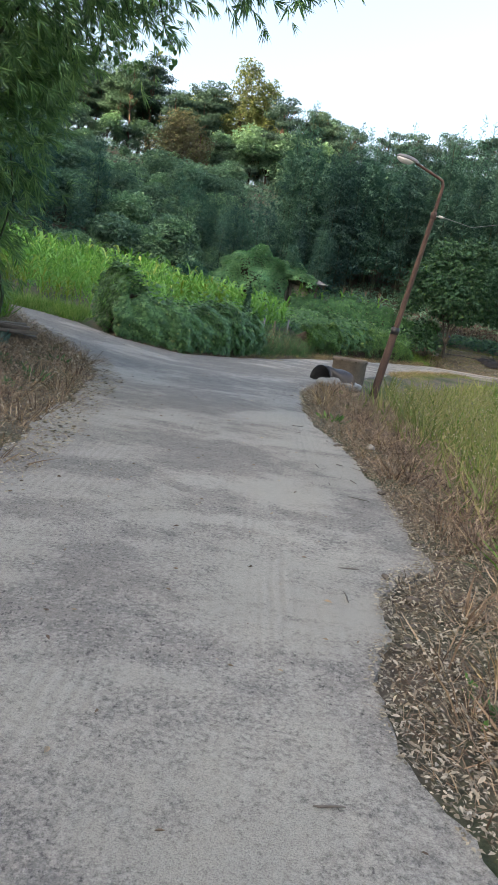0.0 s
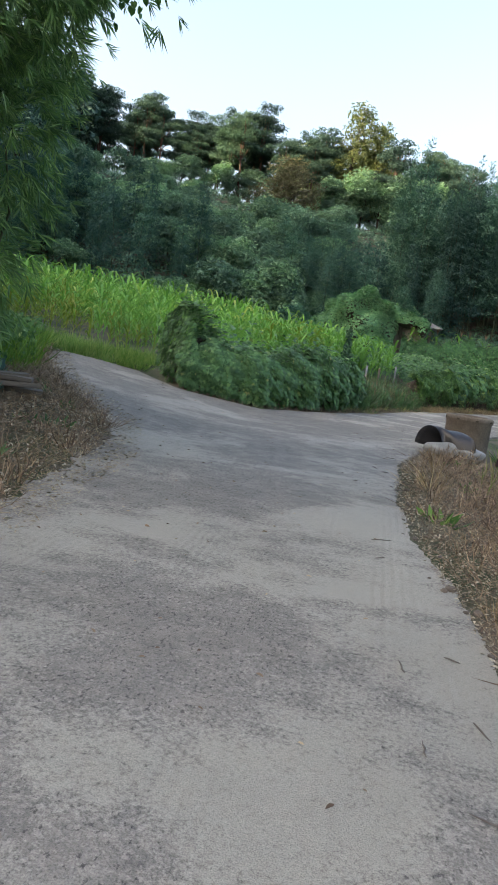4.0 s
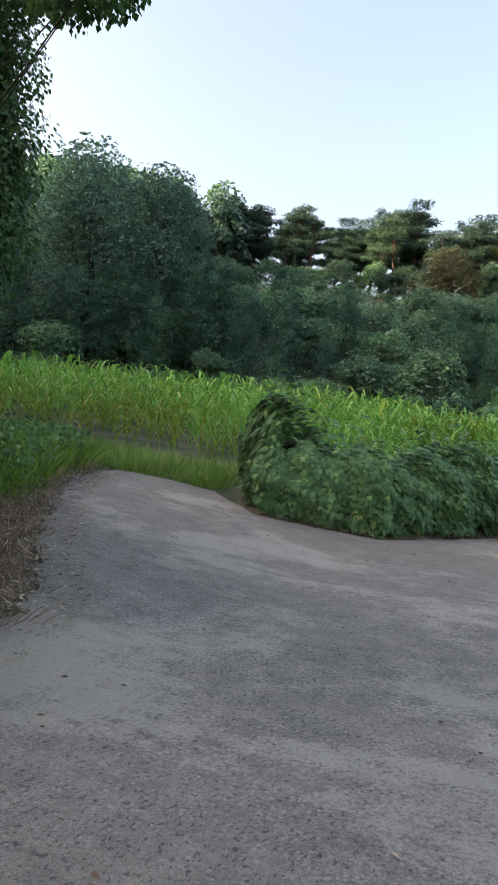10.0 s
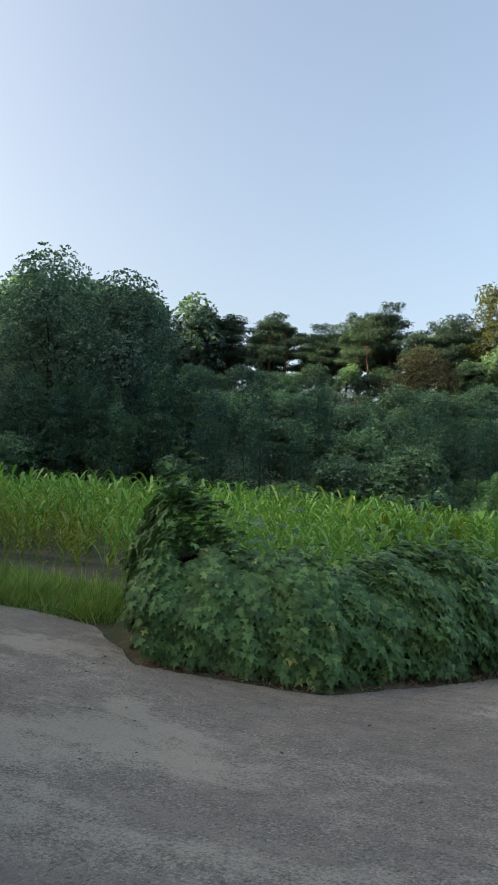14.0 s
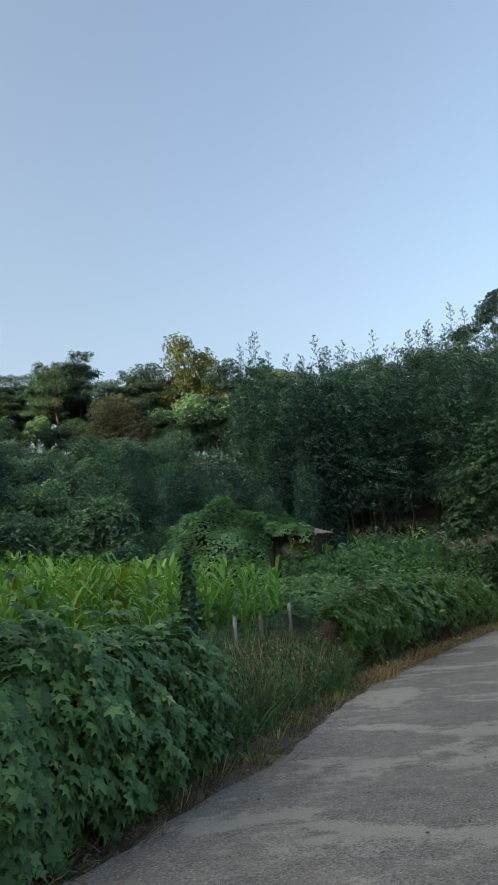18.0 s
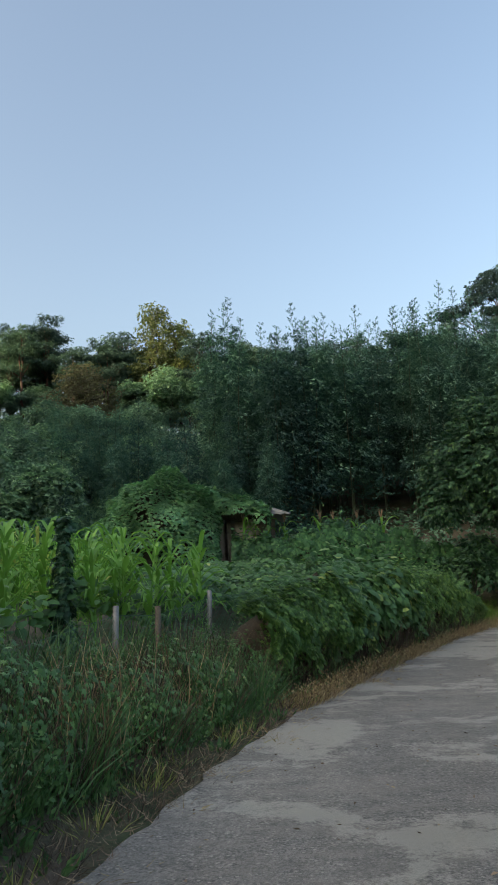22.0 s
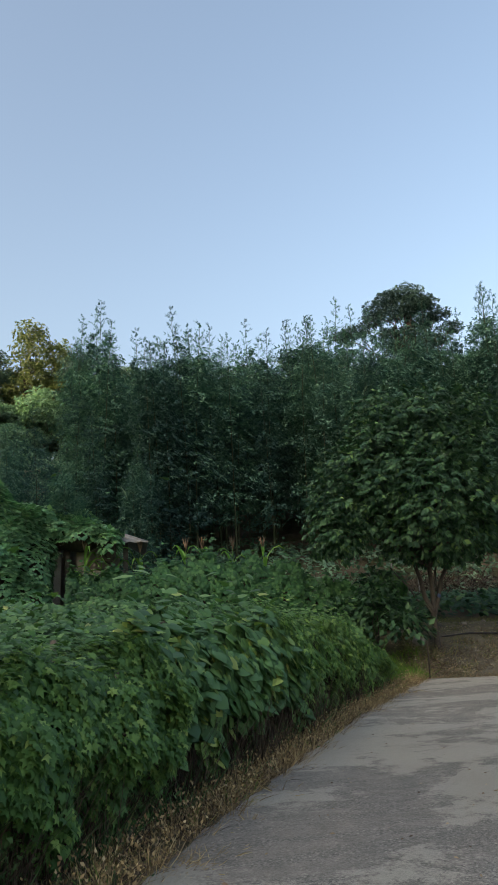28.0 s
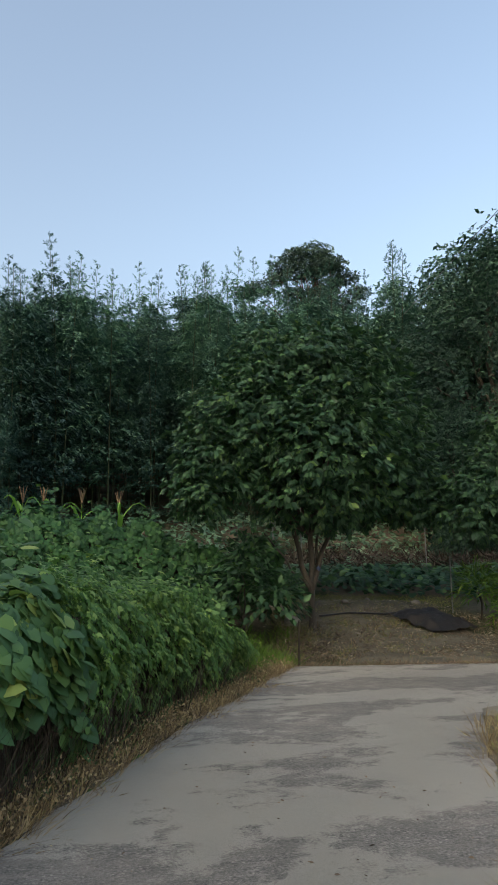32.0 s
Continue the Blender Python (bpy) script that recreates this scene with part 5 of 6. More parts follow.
    P = strip([(10.0, 37.2), (8.8, 35.4), (6.9, 32.2), (5.6, 29)], 2600, 0.12, 1.0, rng)
    blades("dry_grass_tufts", P, rng.uniform(0.04, 0.1, len(P)), M_WEED, "dry yellow grass hanging over the lane's edge", "grass", rng, 0.55, width=1.1)
    # grass at the field entrance and up the bank beside it
    tufts("entrance_grass", in_field(520, [(-7.2, 19.7), (-7.0, 20.3), (-6, 20.6), (-5.3, 20.75), (-5.2, 22.2), (-9, 22.4), (-13, 22.4), (-11, 19.7)], rng), 34, 0.42, M_ENTRANCE, "bright green grass tussocks across the field entrance", "grass", rng, 0.11, 0.8, width=1.0)
    P = in_field(15000, [(-5.6, 16.0), (-6.6, 17.8), (-7.3, 19.7), (-10, 22), (-14, 21), (-12, 15), (-8, 14), (-5.6, 14.8)], rng)
    blades("bank_grass", P, rng.uniform(0.3, 0.7, len(P)), M_GRASS, "lush grass on the bank beside the entrance", "grass", rng, 0.45, width=1.1)
    P = in_field(9000, [(-5.7, 16.0), (-6.7, 17.8), (-7.4, 19.7), (-10, 22), (-14, 21), (-12, 15), (-8, 14), (-5.6, 14.8)], rng)
    P[:, 2] += rng.uniform(0.1, 0.6, len(P))
    blades("bank_leaves", P, rng.uniform(0.04, 0.1, len(P)), M_HEDGE, "broad green weed leaves on the bank", "weeds", rng, 1.0, shape=HEART)
    P = in_field(5000, [(-4.2, 3), (-3.9, 9), (-4.4, 12.5), (-5.6, 14.6), (-9, 14), (-9, 3)], rng)
    blades("bank_weeds", P, rng.uniform(0.2, 0.45, len(P)), M_FOREST, "dark green weeds under the bamboo", "weeds", rng, 0.6, shape=OVAL, width=0.8)
    # fence stretch: long grass and dry stalks
    tufts("fence_grass", strip(HEDGE_B + HEDGE_C[1:2], 300, 0.35, 2.2, rng), 22, 0.62, M_HEDGE, "scraggly green grass tussocks below the fence", "grass", rng, 0.08, 0.6, width=0.9)
    tufts("fence_dead_weeds", strip(HEDGE_B + HEDGE_C[1:2], 110, 0.3, 1.7, rng), 16, 0.7, M_LITTER, "brown dead weeds below the fence", "dead grass", rng, 0.08, 0.5, width=0.33)
    tufts("fence_dead_stems", strip(HEDGE_B + HEDGE_C[1:2], 130, 0.3, 1.5, rng), 12, 0.85, M_BRUSH, "tall dark dead stems in front of the netting", "dead grass", rng, 0.1, 0.3, width=0.3)
    P = strip(HEDGE_B + [(2.35, 30.2), (3.4, 32.3)], 700, 0.3, 1.5, rng)
    blades("dry_stalks", P[:350], rng.uniform(0.4, 1.0, 350), M_STRAW, "dry straw-coloured stalks leaning on the fence", "grass", rng, 0.2, width=0.5)
    P = strip(HEDGE_B + HEDGE_C[1:3], 20000, 0.1, 2.2, rng)
    P[:, 2] += rng.uniform(0, 0.62, len(P)) * (0.55 + 0.45 * np.sin(P[:, 0] * 5.1 + P[:, 1] * 2.3))
    blades("fence_weeds", P, rng.uniform(0.03, 0.065, len(P)), M_HEDGE, "mixed green weeds scrambling up to the fence", "weeds", rng, 1.2, shape=OVAL)
    P, A, U = hedge_points(HEDGE_B + HEDGE_C[1:3], [1.1, 0.95, 0.72, 0.7, 0.65, 0.8, 1.05], 2600, rng, 0.9, 0.02)
    P[:, :2] += np.array([-0.3, 0.15])
    tagged(new("fence_climbers", mesh_from("fence_climbers", *scatter(LOBED, P, A, U, rng.uniform(0.035, 0.07, len(P))), M_HEDGE)), "loose hop shoots climbing the netting fence", "vines", "", "stuff")
    # low vines over the rough ground behind the fence
    n = 15000
    P = in_field(n, [(-1.9, 27.5), (-0.9, 30.2), (0.2, 33), (1.4, 35), (4.4, 39), (7.8, 42.6), (9.4, 45.2), (2, 47), (-4, 47), (-1, 40), (-0.4, 33)], rng)
    P[:, 2] += 0.55 + 0.35 * np.sin(P[:, 0] * 1.1 + 0.4 * P[:, 1]) * np.cos(P[:, 1] * 0.7) + rng.uniform(-0.3, 0.12, len(P))
    along = np.stack([rng.normal(0, 0.6, len(P)), rng.normal(-0.7, 0.5, len(P)), rng.normal(-0.3, 0.3, len(P))], 1)
    up = np.stack([rng.normal(0, 0.35, len(P)), rng.normal(-0.3, 0.3, len(P)), np.ones(len(P))], 1)
    tagged(new("low_vines", mesh_from("low_vines", *scatter(HEART, P, along, up, rng.uniform(0.09, 0.19, len(P))), M_HEDGE)), "low green vines matting the ground behind the fence", "vines", "", "stuff")
    # crumbs on the concrete
    P = in_field(900, [(-2, -1), (1, -1), (0.7, 12), (1.2, 16), (8, 34), (6.5, 37), (1, 26), (-1.5, 20.5), (-5, 19), (-3, 13)], rng)
    P[:, 2] = road_z(P[:, 0], P[:, 1]) + 0.008
    blades("road_crumbs", P, rng.uniform(0.015, 0.05, len(P)), M_LITTER, "bits of dead leaf and twig on the concrete", "litter", rng, flat=True, shape=CURLED)


undergrowth()


# ---- trees by the lane ----
def near_trees():
    rng = np.random.default_rng(91)

    def at_ground(x, y):
        return (x, y, float(land_z(x, y)) - 0.08)

    clumps = [(0.2, 0, 5.6, 1.9, 1.9, 1.6), (-1.5, -0.2, 4.7, 1.6, 1.6, 1.4), (1.6, -0.3, 4.8, 1.5, 1.5, 1.5), (-2.3, -0.3, 3.7, 1.1, 1.2, 1.0), (2.2, -0.2, 3.6, 1.1, 1.2, 1.1), (0, -1.5, 4.0, 1.8, 1.3, 1.5), (0.1, 1.4, 4.4, 1.9, 1.3, 1.7), (-1.1, -0.2, 6.3, 0.9, 0.9, 0.8), (0.4, 0, 6.7, 1.0, 1.0, 0.7), (1.6, 0, 6.5, 0.9, 1.0, 0.8), (0.2, -0.4, 2.9, 1.9, 1.4, 0.7), (-2.6, -0.5, 3.0, 0.8, 0.8, 0.6), (2.6, -0.4, 2.9, 0.7, 0.8, 0.6)]
    tree("mulberry_tree", at_ground(10.85, 44.8), (0.1, 0, 4.6), clumps, 8200, DROOPING, 0.23, M_TREE, M_BARK, 0.09, rng, "rounded leafy mulberry tree on the bank at the lane's bend", "tree", 0.9, 0.45)
    clumps = [(0, 0, 3.4, 1.3, 1.3, 1.3), (-0.9, -0.2, 2.8, 1.0, 1.0, 1.0), (0.9, 0, 3.0, 1.2, 1.0, 1.2), (0.3, -0.3, 4.5, 0.9, 0.9, 1.0), (1.8, 0, 3.5, 1.1, 1.0, 1.2)]
    tree("young_tree", at_ground(15.4, 44.0), (0.1, 0, 3.4), clumps, 2600, DROOPING, 0.2, M_TREE, M_BARK, 0.07, rng, "young slender tree with a loose leafy crown", "tree", 0.9, 0.5)
    clumps = [(0, 0, 1.1, 0.9, 0.8, 0.9), (-0.9, 0.3, 0.9, 0.8, 0.7, 0.8), (0.6, -0.4, 0.8, 0.7, 0.7, 0.7), (0.1, 0.1, 1.9, 0.6, 0.6, 0.5)]
    tree("bush", at_ground(9.2, 44.6), (0, 0, 1.2), clumps, 1500, OVAL, 0.2, M_TREE, M_BARK, 0.04, rng, "dense dark green bush beside the mulberry tree", "bush", 0.6, 0.5, -0.4)

    # vine-smothered tree beside the field entrance
    clumps = [(-0.2, 0.6, 9.0, 2.1, 2.0, 2.2), (0.6, 0.9, 6.6, 1.5, 1.4, 1.8), (0.9, 0.9, 4.6, 1.1, 1.1, 1.3), (-1.6, 0, 7.4, 2.2, 2.0, 2.6), (-2.0, 0, 4.2, 2.0, 1.8, 2.0), (2.4, -0.2, 9.6, 1.5, 1.2, 0.9), (3.9, -0.8, 9.3, 1.2, 1.0, 0.8), (5.2, -1.5, 8.4, 0.9, 0.8, 0.6), (5.9, -1.9, 7.6, 0.5, 0.5, 0.5), (4.4, -1.0, 8.3, 1.0, 0.8, 0.5), (-1.0, -0.6, 2.4, 2.0, 1.6, 1.4), (1.0, 0.3, 7.7, 0.85, 0.8, 1.0), (1.2, 0.4, 6.6, 0.8, 0.8, 1.0), (1.2, 0.4, 5.6, 0.75, 0.75, 1.0), (0.9, 0.3, 4.6, 0.8, 0.8, 1.0), (1.1, 0.3, 8.6, 0.8, 0.8, 0.8), (1.5, 0.3, 3.6, 0.3, 0.3, 0.9)]
    tree("vine_smothered_tree", at_ground(-12.5, 20.2), (0.2, 0.3, 9.0), clumps, 44000, BROAD, 0.12, M_SMOTHER, M_STEM, 0.07, rng, "tall tree smothered in hanging broad-leaved vines", "tree", 1.1, 0.5)

    # bamboo leaning over the lane
    ends = [((-6.0, 9.0), (0.2, 9.3, 5.9)), ((-6.3, 9.6), (-0.1, 9.8, 5.9)), ((-5.7, 9.3), (-0.7, 9.0, 6.0)), ((-6.5, 8.0), (-1.2, 8.6, 6.0)), ((-6.4, 11.0), (-2.2, 11.0, 5.4)), ((-6.1, 12.0), (-3.2, 11.3, 4.9)), ((-6.2, 13.0), (-4.0, 12.6, 4.6)), ((-6.2, 9.2), (-0.5, 9.9, 5.9)), ((-5.6, 10.0), (-0.9, 10.3, 5.9)), ((-5.9, 8.4), (-1.9, 9.2, 6.0)), ((-6.8, 10.8), (-1.7, 10.5, 5.6)), ((-6.4, 11.6), (-2.9, 11.6, 5.7)), ((-6.0, 12.4), (-3.8, 12.1, 5.3)), ((-5.8, 11.2), (-4.0, 11.8, 4.6)), ((-6.6, 9.8), (-3.3, 10.4, 6.2)), ((-7.0, 12.8), (-4.6, 12.6, 5.2)), ((-7.0, 8.8), (-3.6, 9.0, 6.4))]
    for k, ((x, y), e) in enumerate(ends):
        root = new("leaning_bamboo")
        b = np.array([x, y, float(land_z(x, y)) - 0.1])
        e = np.array(e)
        t = np.linspace(0, 1, 12)[:, None]
        ctrl = np.array([x + 0.45 * (e[0] - x), y + 0.5 * (e[1] - y), e[2] + 2.2])
        path = (1 - t) ** 2 * b + 2 * t * (1 - t) * ctrl + t ** 2 * e
        part("culm", tube("culm", path, np.linspace(0.028, 0.004, 12), M_CULM, 6), root)
        n = 270
        u = rng.uniform(0.3, 1.0, n) ** 0.85
        c = np.stack([np.interp(u, t[:, 0], path[:, j]) for j in range(3)], 1)
        off = rng.normal(0, 1, (n, 3)) * np.array([0.4, 0.4, 0.2]) * np.interp(u, [0.3, 0.7, 1], [1.5, 1.0, 0.35])[:, None]
        pos = c + off + np.stack([np.zeros(n), np.zeros(n), -np.minimum(rng.exponential(0.3, n), 0.9) * np.interp(u, [0.3, 1], [1.5, 0.8])], 1)
        along = unit(off) * 0.5 + np.array([0.25, -0.1, -1.0]) + rng.normal(0, 0.3, (n, 3))
        up = np.array([0.3, -0.5, 0.6]) + rng.normal(0, 0.5, (n, 3))
        part("foliage", mesh_from("foliage", *scatter(SPRAY_NEAR, pos, along, up, rng.uniform(0.2, 0.34, n)), M_BAMBOO_NEAR), root)
        tagged(root, "thin bamboo arching over the lane with drooping leaves", "bamboo", "bamboo over the lane")
    # its dense skirt and the creeper in it
    clumps = [(-5.2, 12.8, 2.2, 0.9, 1.0, 1.4), (-5.6, 11.6, 3.8, 1.2, 1.2, 1.4), (-5.3, 10.2, 4.6, 1.2, 1.2, 1.2), (-4.9, 8.6, 4.9, 1.1, 1.2, 1.1), (-6.4, 10.5, 2.2, 1.6, 2.4, 1.8), (-6.6, 14.0, 2.6, 1.2, 1.0, 2.0), (-4.6, 12.4, 3.6, 0.7, 0.8, 1.0), (-4.9, 9.4, 5.6, 1.3, 1.2, 0.8)]
    root = new("bamboo_thicket")
    part("foliage", leafy("foliage", clumps, 3200, SPRAY_NEAR, 0.33, M_BAMBOO_NEAR, rng, 0.9, 0.4), root)
    for c in clumps:
        part("culm", tube("culm", bend((c[0], c[1], float(land_z(c[0], c[1])) - 0.1), c[:3], 5, 0.05, rng), np.linspace(0.03, 0.012, 5), M_CULM, 6), root)
    tagged(root, "dense dark bamboo thicket on the bank", "bamboo")
    root = new("hanging_creeper")
    clumps = [(-1.75, 9.9, 4.75, 0.25, 0.3, 0.35), (-2.9, 11.3, 5.0, 0.5, 0.5, 0.4), (-2.4, 10.6, 5.1, 0.5, 0.5, 0.5), (-3.6, 10.9, 5.0, 0.6, 0.6, 0.6)]
    part("foliage", leafy("foliage", clumps, 130, HEART, 0.085, M_HEDGE, rng, 1.3, 0.2), root)
    for c in clumps:
        part("stem", tube("stem", bend((c[0] - 0.5, c[1], c[2] + 1.2), c[:3], 5, 0.05, rng), np.full(5, 0.006), M_STEM, 4), root)
    tagged(root, "broad-leaved creeper hanging from the bamboo", "vines")


near_trees()


# ---- things along the lane ----
def g(x, y):
    return float(land_z(x, y))


def street_lamp():
    root = new("street_lamp")
    base = np.array([2.8, 17.8, g(2.8, 17.8) - 0.2])
    low = np.array([3.07, 17.8, 1.78])
    bendp = np.array([3.53, 17.6, 5.28])
    part("lower_pole", tube("lower_pole", [base, (base + low) / 2, low], [0.1, 0.095, 0.088], M_RUST, 14), root, "thick rusty lower tube")
    part("collar", tube("collar", [low - (0.012, 0, 0.12), low - (0.01, 0, 0.11), low + (0.005, 0, 0.05), low + (0.006, 0, 0.06)], [0.06, 0.105, 0.105, 0.06], M_PLASTIC, 14), root, "black joint collar")
    mid = low + (bendp - low) * 0.78
    part("upper_pole", tube("upper_pole", [low, low + (bendp - low) * 0.4, mid], [0.066, 0.06, 0.055], M_RUST, 12), root)
    part("sleeve", tube("sleeve", [mid - (0, 0, 0.1), mid - (0, 0, 0.09), mid + (0, 0, 0.07), mid + (0, 0, 0.08)], [0.05, 0.07, 0.07, 0.04], M_RUST, 12), root)
    arm_end = np.array([2.78, 17.5, 5.56])
    arm = [mid, mid + (bendp - mid) * 0.6, bendp - (0.02, 0, 0.12), bendp + (-0.05, 0, 0.0), bendp + (-0.16, -0.02, 0.05), arm_end]
    part("arm", tube("arm", arm, [0.042, 0.04, 0.037, 0.034, 0.031, 0.028], M_RUST, 10), root, "bent rusty bracket arm")
    d = Vector((2.39, 17.5, 5.64)) - Vector(arm_end)
    m = look(Vector(arm_end) + d * 0.5, Vector((2.39, 17.5, 5.64)))
    bm = bmesh.new()
    bmesh.ops.create_uvsphere(bm, u_segments=16, v_segments=10, radius=1)
    for v in bm.verts:
        v.co = Vector((v.co.x * 0.11, v.co.y * 0.075 + 0.02, v.co.z * 0.27))
        v.co.y = max(v.co.y, -0.005)
        v.co.x *= 1 - 0.35 * (v.co.z > 0) * abs(v.co.z) / 0.27
    bmesh.ops.transform(bm, matrix=m, verts=bm.verts)
    head = part("lamp_head", bm_mesh("lamp_head", bm, M_GALV, True), root, "grey aluminium lamp hood")
    bm = bmesh.new()
    bmesh.ops.create_uvsphere(bm, u_segments=16, v_segments=10, radius=1)
    for v in bm.verts:
        v.co = Vector((v.co.x * 0.1, v.co.y * 0.1 - 0.005, v.co.z * 0.2 - 0.05))
        v.co.y = min(v.co.y, -0.006)
    bmesh.ops.transform(bm, matrix=m, verts=bm.verts)
    part("lens", bm_mesh("lens", bm, M_LENS, True), head, "white frosted lens")
    c = np.array([3.5, 17.7, 4.5])
    part("insulator", tube("insulator", [c, c + (0.06, 0, 0.01), c + (0.07, 0, 0.01), c + (0.14, 0, 0.0), c + (0.2, 0, 0.0)], [0.012, 0.012, 0.03, 0.03, 0.01], M_WHITE, 8), root, "white insulator")
    tagged(root, "leaning rusty street lamp with a grey hood", "street lamp")
    wire = new("power_cable", tube("power_cable", [(3.7, 17.7, 4.5), (5.3, 21.5, 5.0), (7.3, 26, 5.95), (12.4, 38, 8.6), (20, 56, 13.5)], [0.008] * 5, M_PLASTIC, 5))
    tagged(wire, "thin black overhead cable from the lamp", "cable")


street_lamp()


def concrete_ring():
    root = new("concrete_pipe_ring")
    x, y = 2.12, 17.75
    z = g(x, y) - 0.12
    n, V, F = 36, [], []
    prof = [(0.34, 0.0), (0.34, 0.77), (0.355, 0.8), (0.41, 0.8), (0.43, 0.77), (0.43, 0.71), (0.405, 0.68), (0.405, 0.0)]
    for i in range(n):
        a = 2 * math.pi * i / n
        for r, h in prof:
            k = r + 0.012 * noise.noise((3 * math.cos(a), 3 * math.sin(a), h * 4))
            V.append((x + k * math.cos(a), y + k * math.sin(a), z + h))
    m = len(prof)
    for i in range(n):
        for j in range(m - 1):
            F.append((i * m + j, ((i + 1) % n) * m + j, ((i + 1) % n) * m + j + 1, i * m + j + 1))
    part("wall", mesh_from("wall", V, np.array(F), M_CONCRETE), root)
    for i in range(8):
        a = i * 0.785 + 0.2
        part("dark_pit", box("dark_pit", (0.05, 0.02, 0.03), M_STEM, 0.004, pose(x + 0.43 * math.cos(a), y + 0.43 * math.sin(a), z + 0.74, 0, 0, math.degrees(a) + 90)), root, "chipped hole in the rim")
    tagged(root, "weathered concrete pipe ring standing on the verge", "concrete ring")


concrete_ring()


def rubber_sheet():
    """A stiff black sheet bent to an arch, lying on a grey sack."""
    x0, y0 = 1.78, 16.75
    z0 = g(x0, y0)
    V, F = [], []
    nu, nv = 15, 9
    for s in (0, 1):
        for i in range(nu):
            a = math.pi * (i / (nu - 1))
            for j in range(nv):
                v = j / (nv - 1)
                r = 0.25 + 0.06 * math.sin(3 * v) - 0.015 * s
                px = -0.4 + 0.64 * v + 0.1 * math.cos(a) * (1 - v)
                V.append((x0 + px + 0.12 * math.cos(a), y0 - r * math.cos(a) * (0.8 + 0.35 * v) - 0.12 * v, z0 + 0.13 + r * math.sin(a) * (1.25 - 0.35 * v) + 0.03 * math.sin(7 * v + a)))
    k = nu * nv
    for s in (0, 1):
        for i in range(nu - 1):
            for j in range(nv - 1):
                F.append((s * k + i * nv + j, s * k + (i + 1) * nv + j, s * k + (i + 1) * nv + j + 1, s * k + i * nv + j + 1))
    rim = [i * nv for i in range(nu)] + [(nu - 1) * nv + j for j in range(1, nv)] + [i * nv + nv - 1 for i in range(nu - 2, -1, -1)] + [j for j in range(nv - 2, 0, -1)]
    for a, b in zip(rim, rim[1:] + rim[:1]):
        F.append((a, b, b + k, a + k))
    ob = new("rubber_sheet", smooth(mesh_from("rubber_sheet", V, np.array(F), M_PLASTIC)))
    tagged(ob, "black rubber sheet curled into an arch on the verge", "plastic sheet")
    for n, (dx, dy, s) in enumerate(((-0.12, -0.2, 0.28), (0.28, -0.24, 0.23))):
        bm = bmesh.new()
        bmesh.ops.create_icosphere(bm, subdivisions=3, radius=1)
        for v in bm.verts:
            v.co = Vector((v.co.x * s * 1.25, v.co.y * s * 0.75, v.co.z * s * 0.5))
            v.co += noise.noise_vector(v.co * 6 + Vector((n * 5, 0, 0))) * 0.05
            v.co.z = max(v.co.z, -0.08)
        bmesh.ops.translate(bm, vec=(x0 + dx, y0 + dy, z0 + 0.1), verts=bm.verts)
        tagged(new("sack", bm_mesh("sack", bm, M_SACK, True)), "crumpled grey sack under the black sheet", "sack", "grey sacks")


rubber_sheet()


def plank_pile():
    rng = np.random.default_rng(5)
    x, y = -4.8, 12.6
    z = g(x, y) + 0.06
    for i, (dx, dy, dz, L, turn) in enumerate(((0, 0, 0.02, 1.7, 24), (0.25, -0.12, 0.10, 1.3, 27), (-0.1, 0.12, 0.11, 1.5, 20), (0.02, 0.02, 0.19, 1.25, 29), (0.35, 0.1, 0.18, 0.7, 18))):
        me = box("plank", (L, rng.uniform(0.13, 0.2), 0.06), M_WOOD, 0.008, None, 0.012, 3)
        ob = new("plank", me)
        ob.matrix_basis = pose(x + dx, y + dy, z + dz, rng.uniform(-5, 5), rng.uniform(-3, 3), turn)
        tagged(ob, "old grey weathered timber plank in a pile", "plank", "plank pile")


plank_pile()


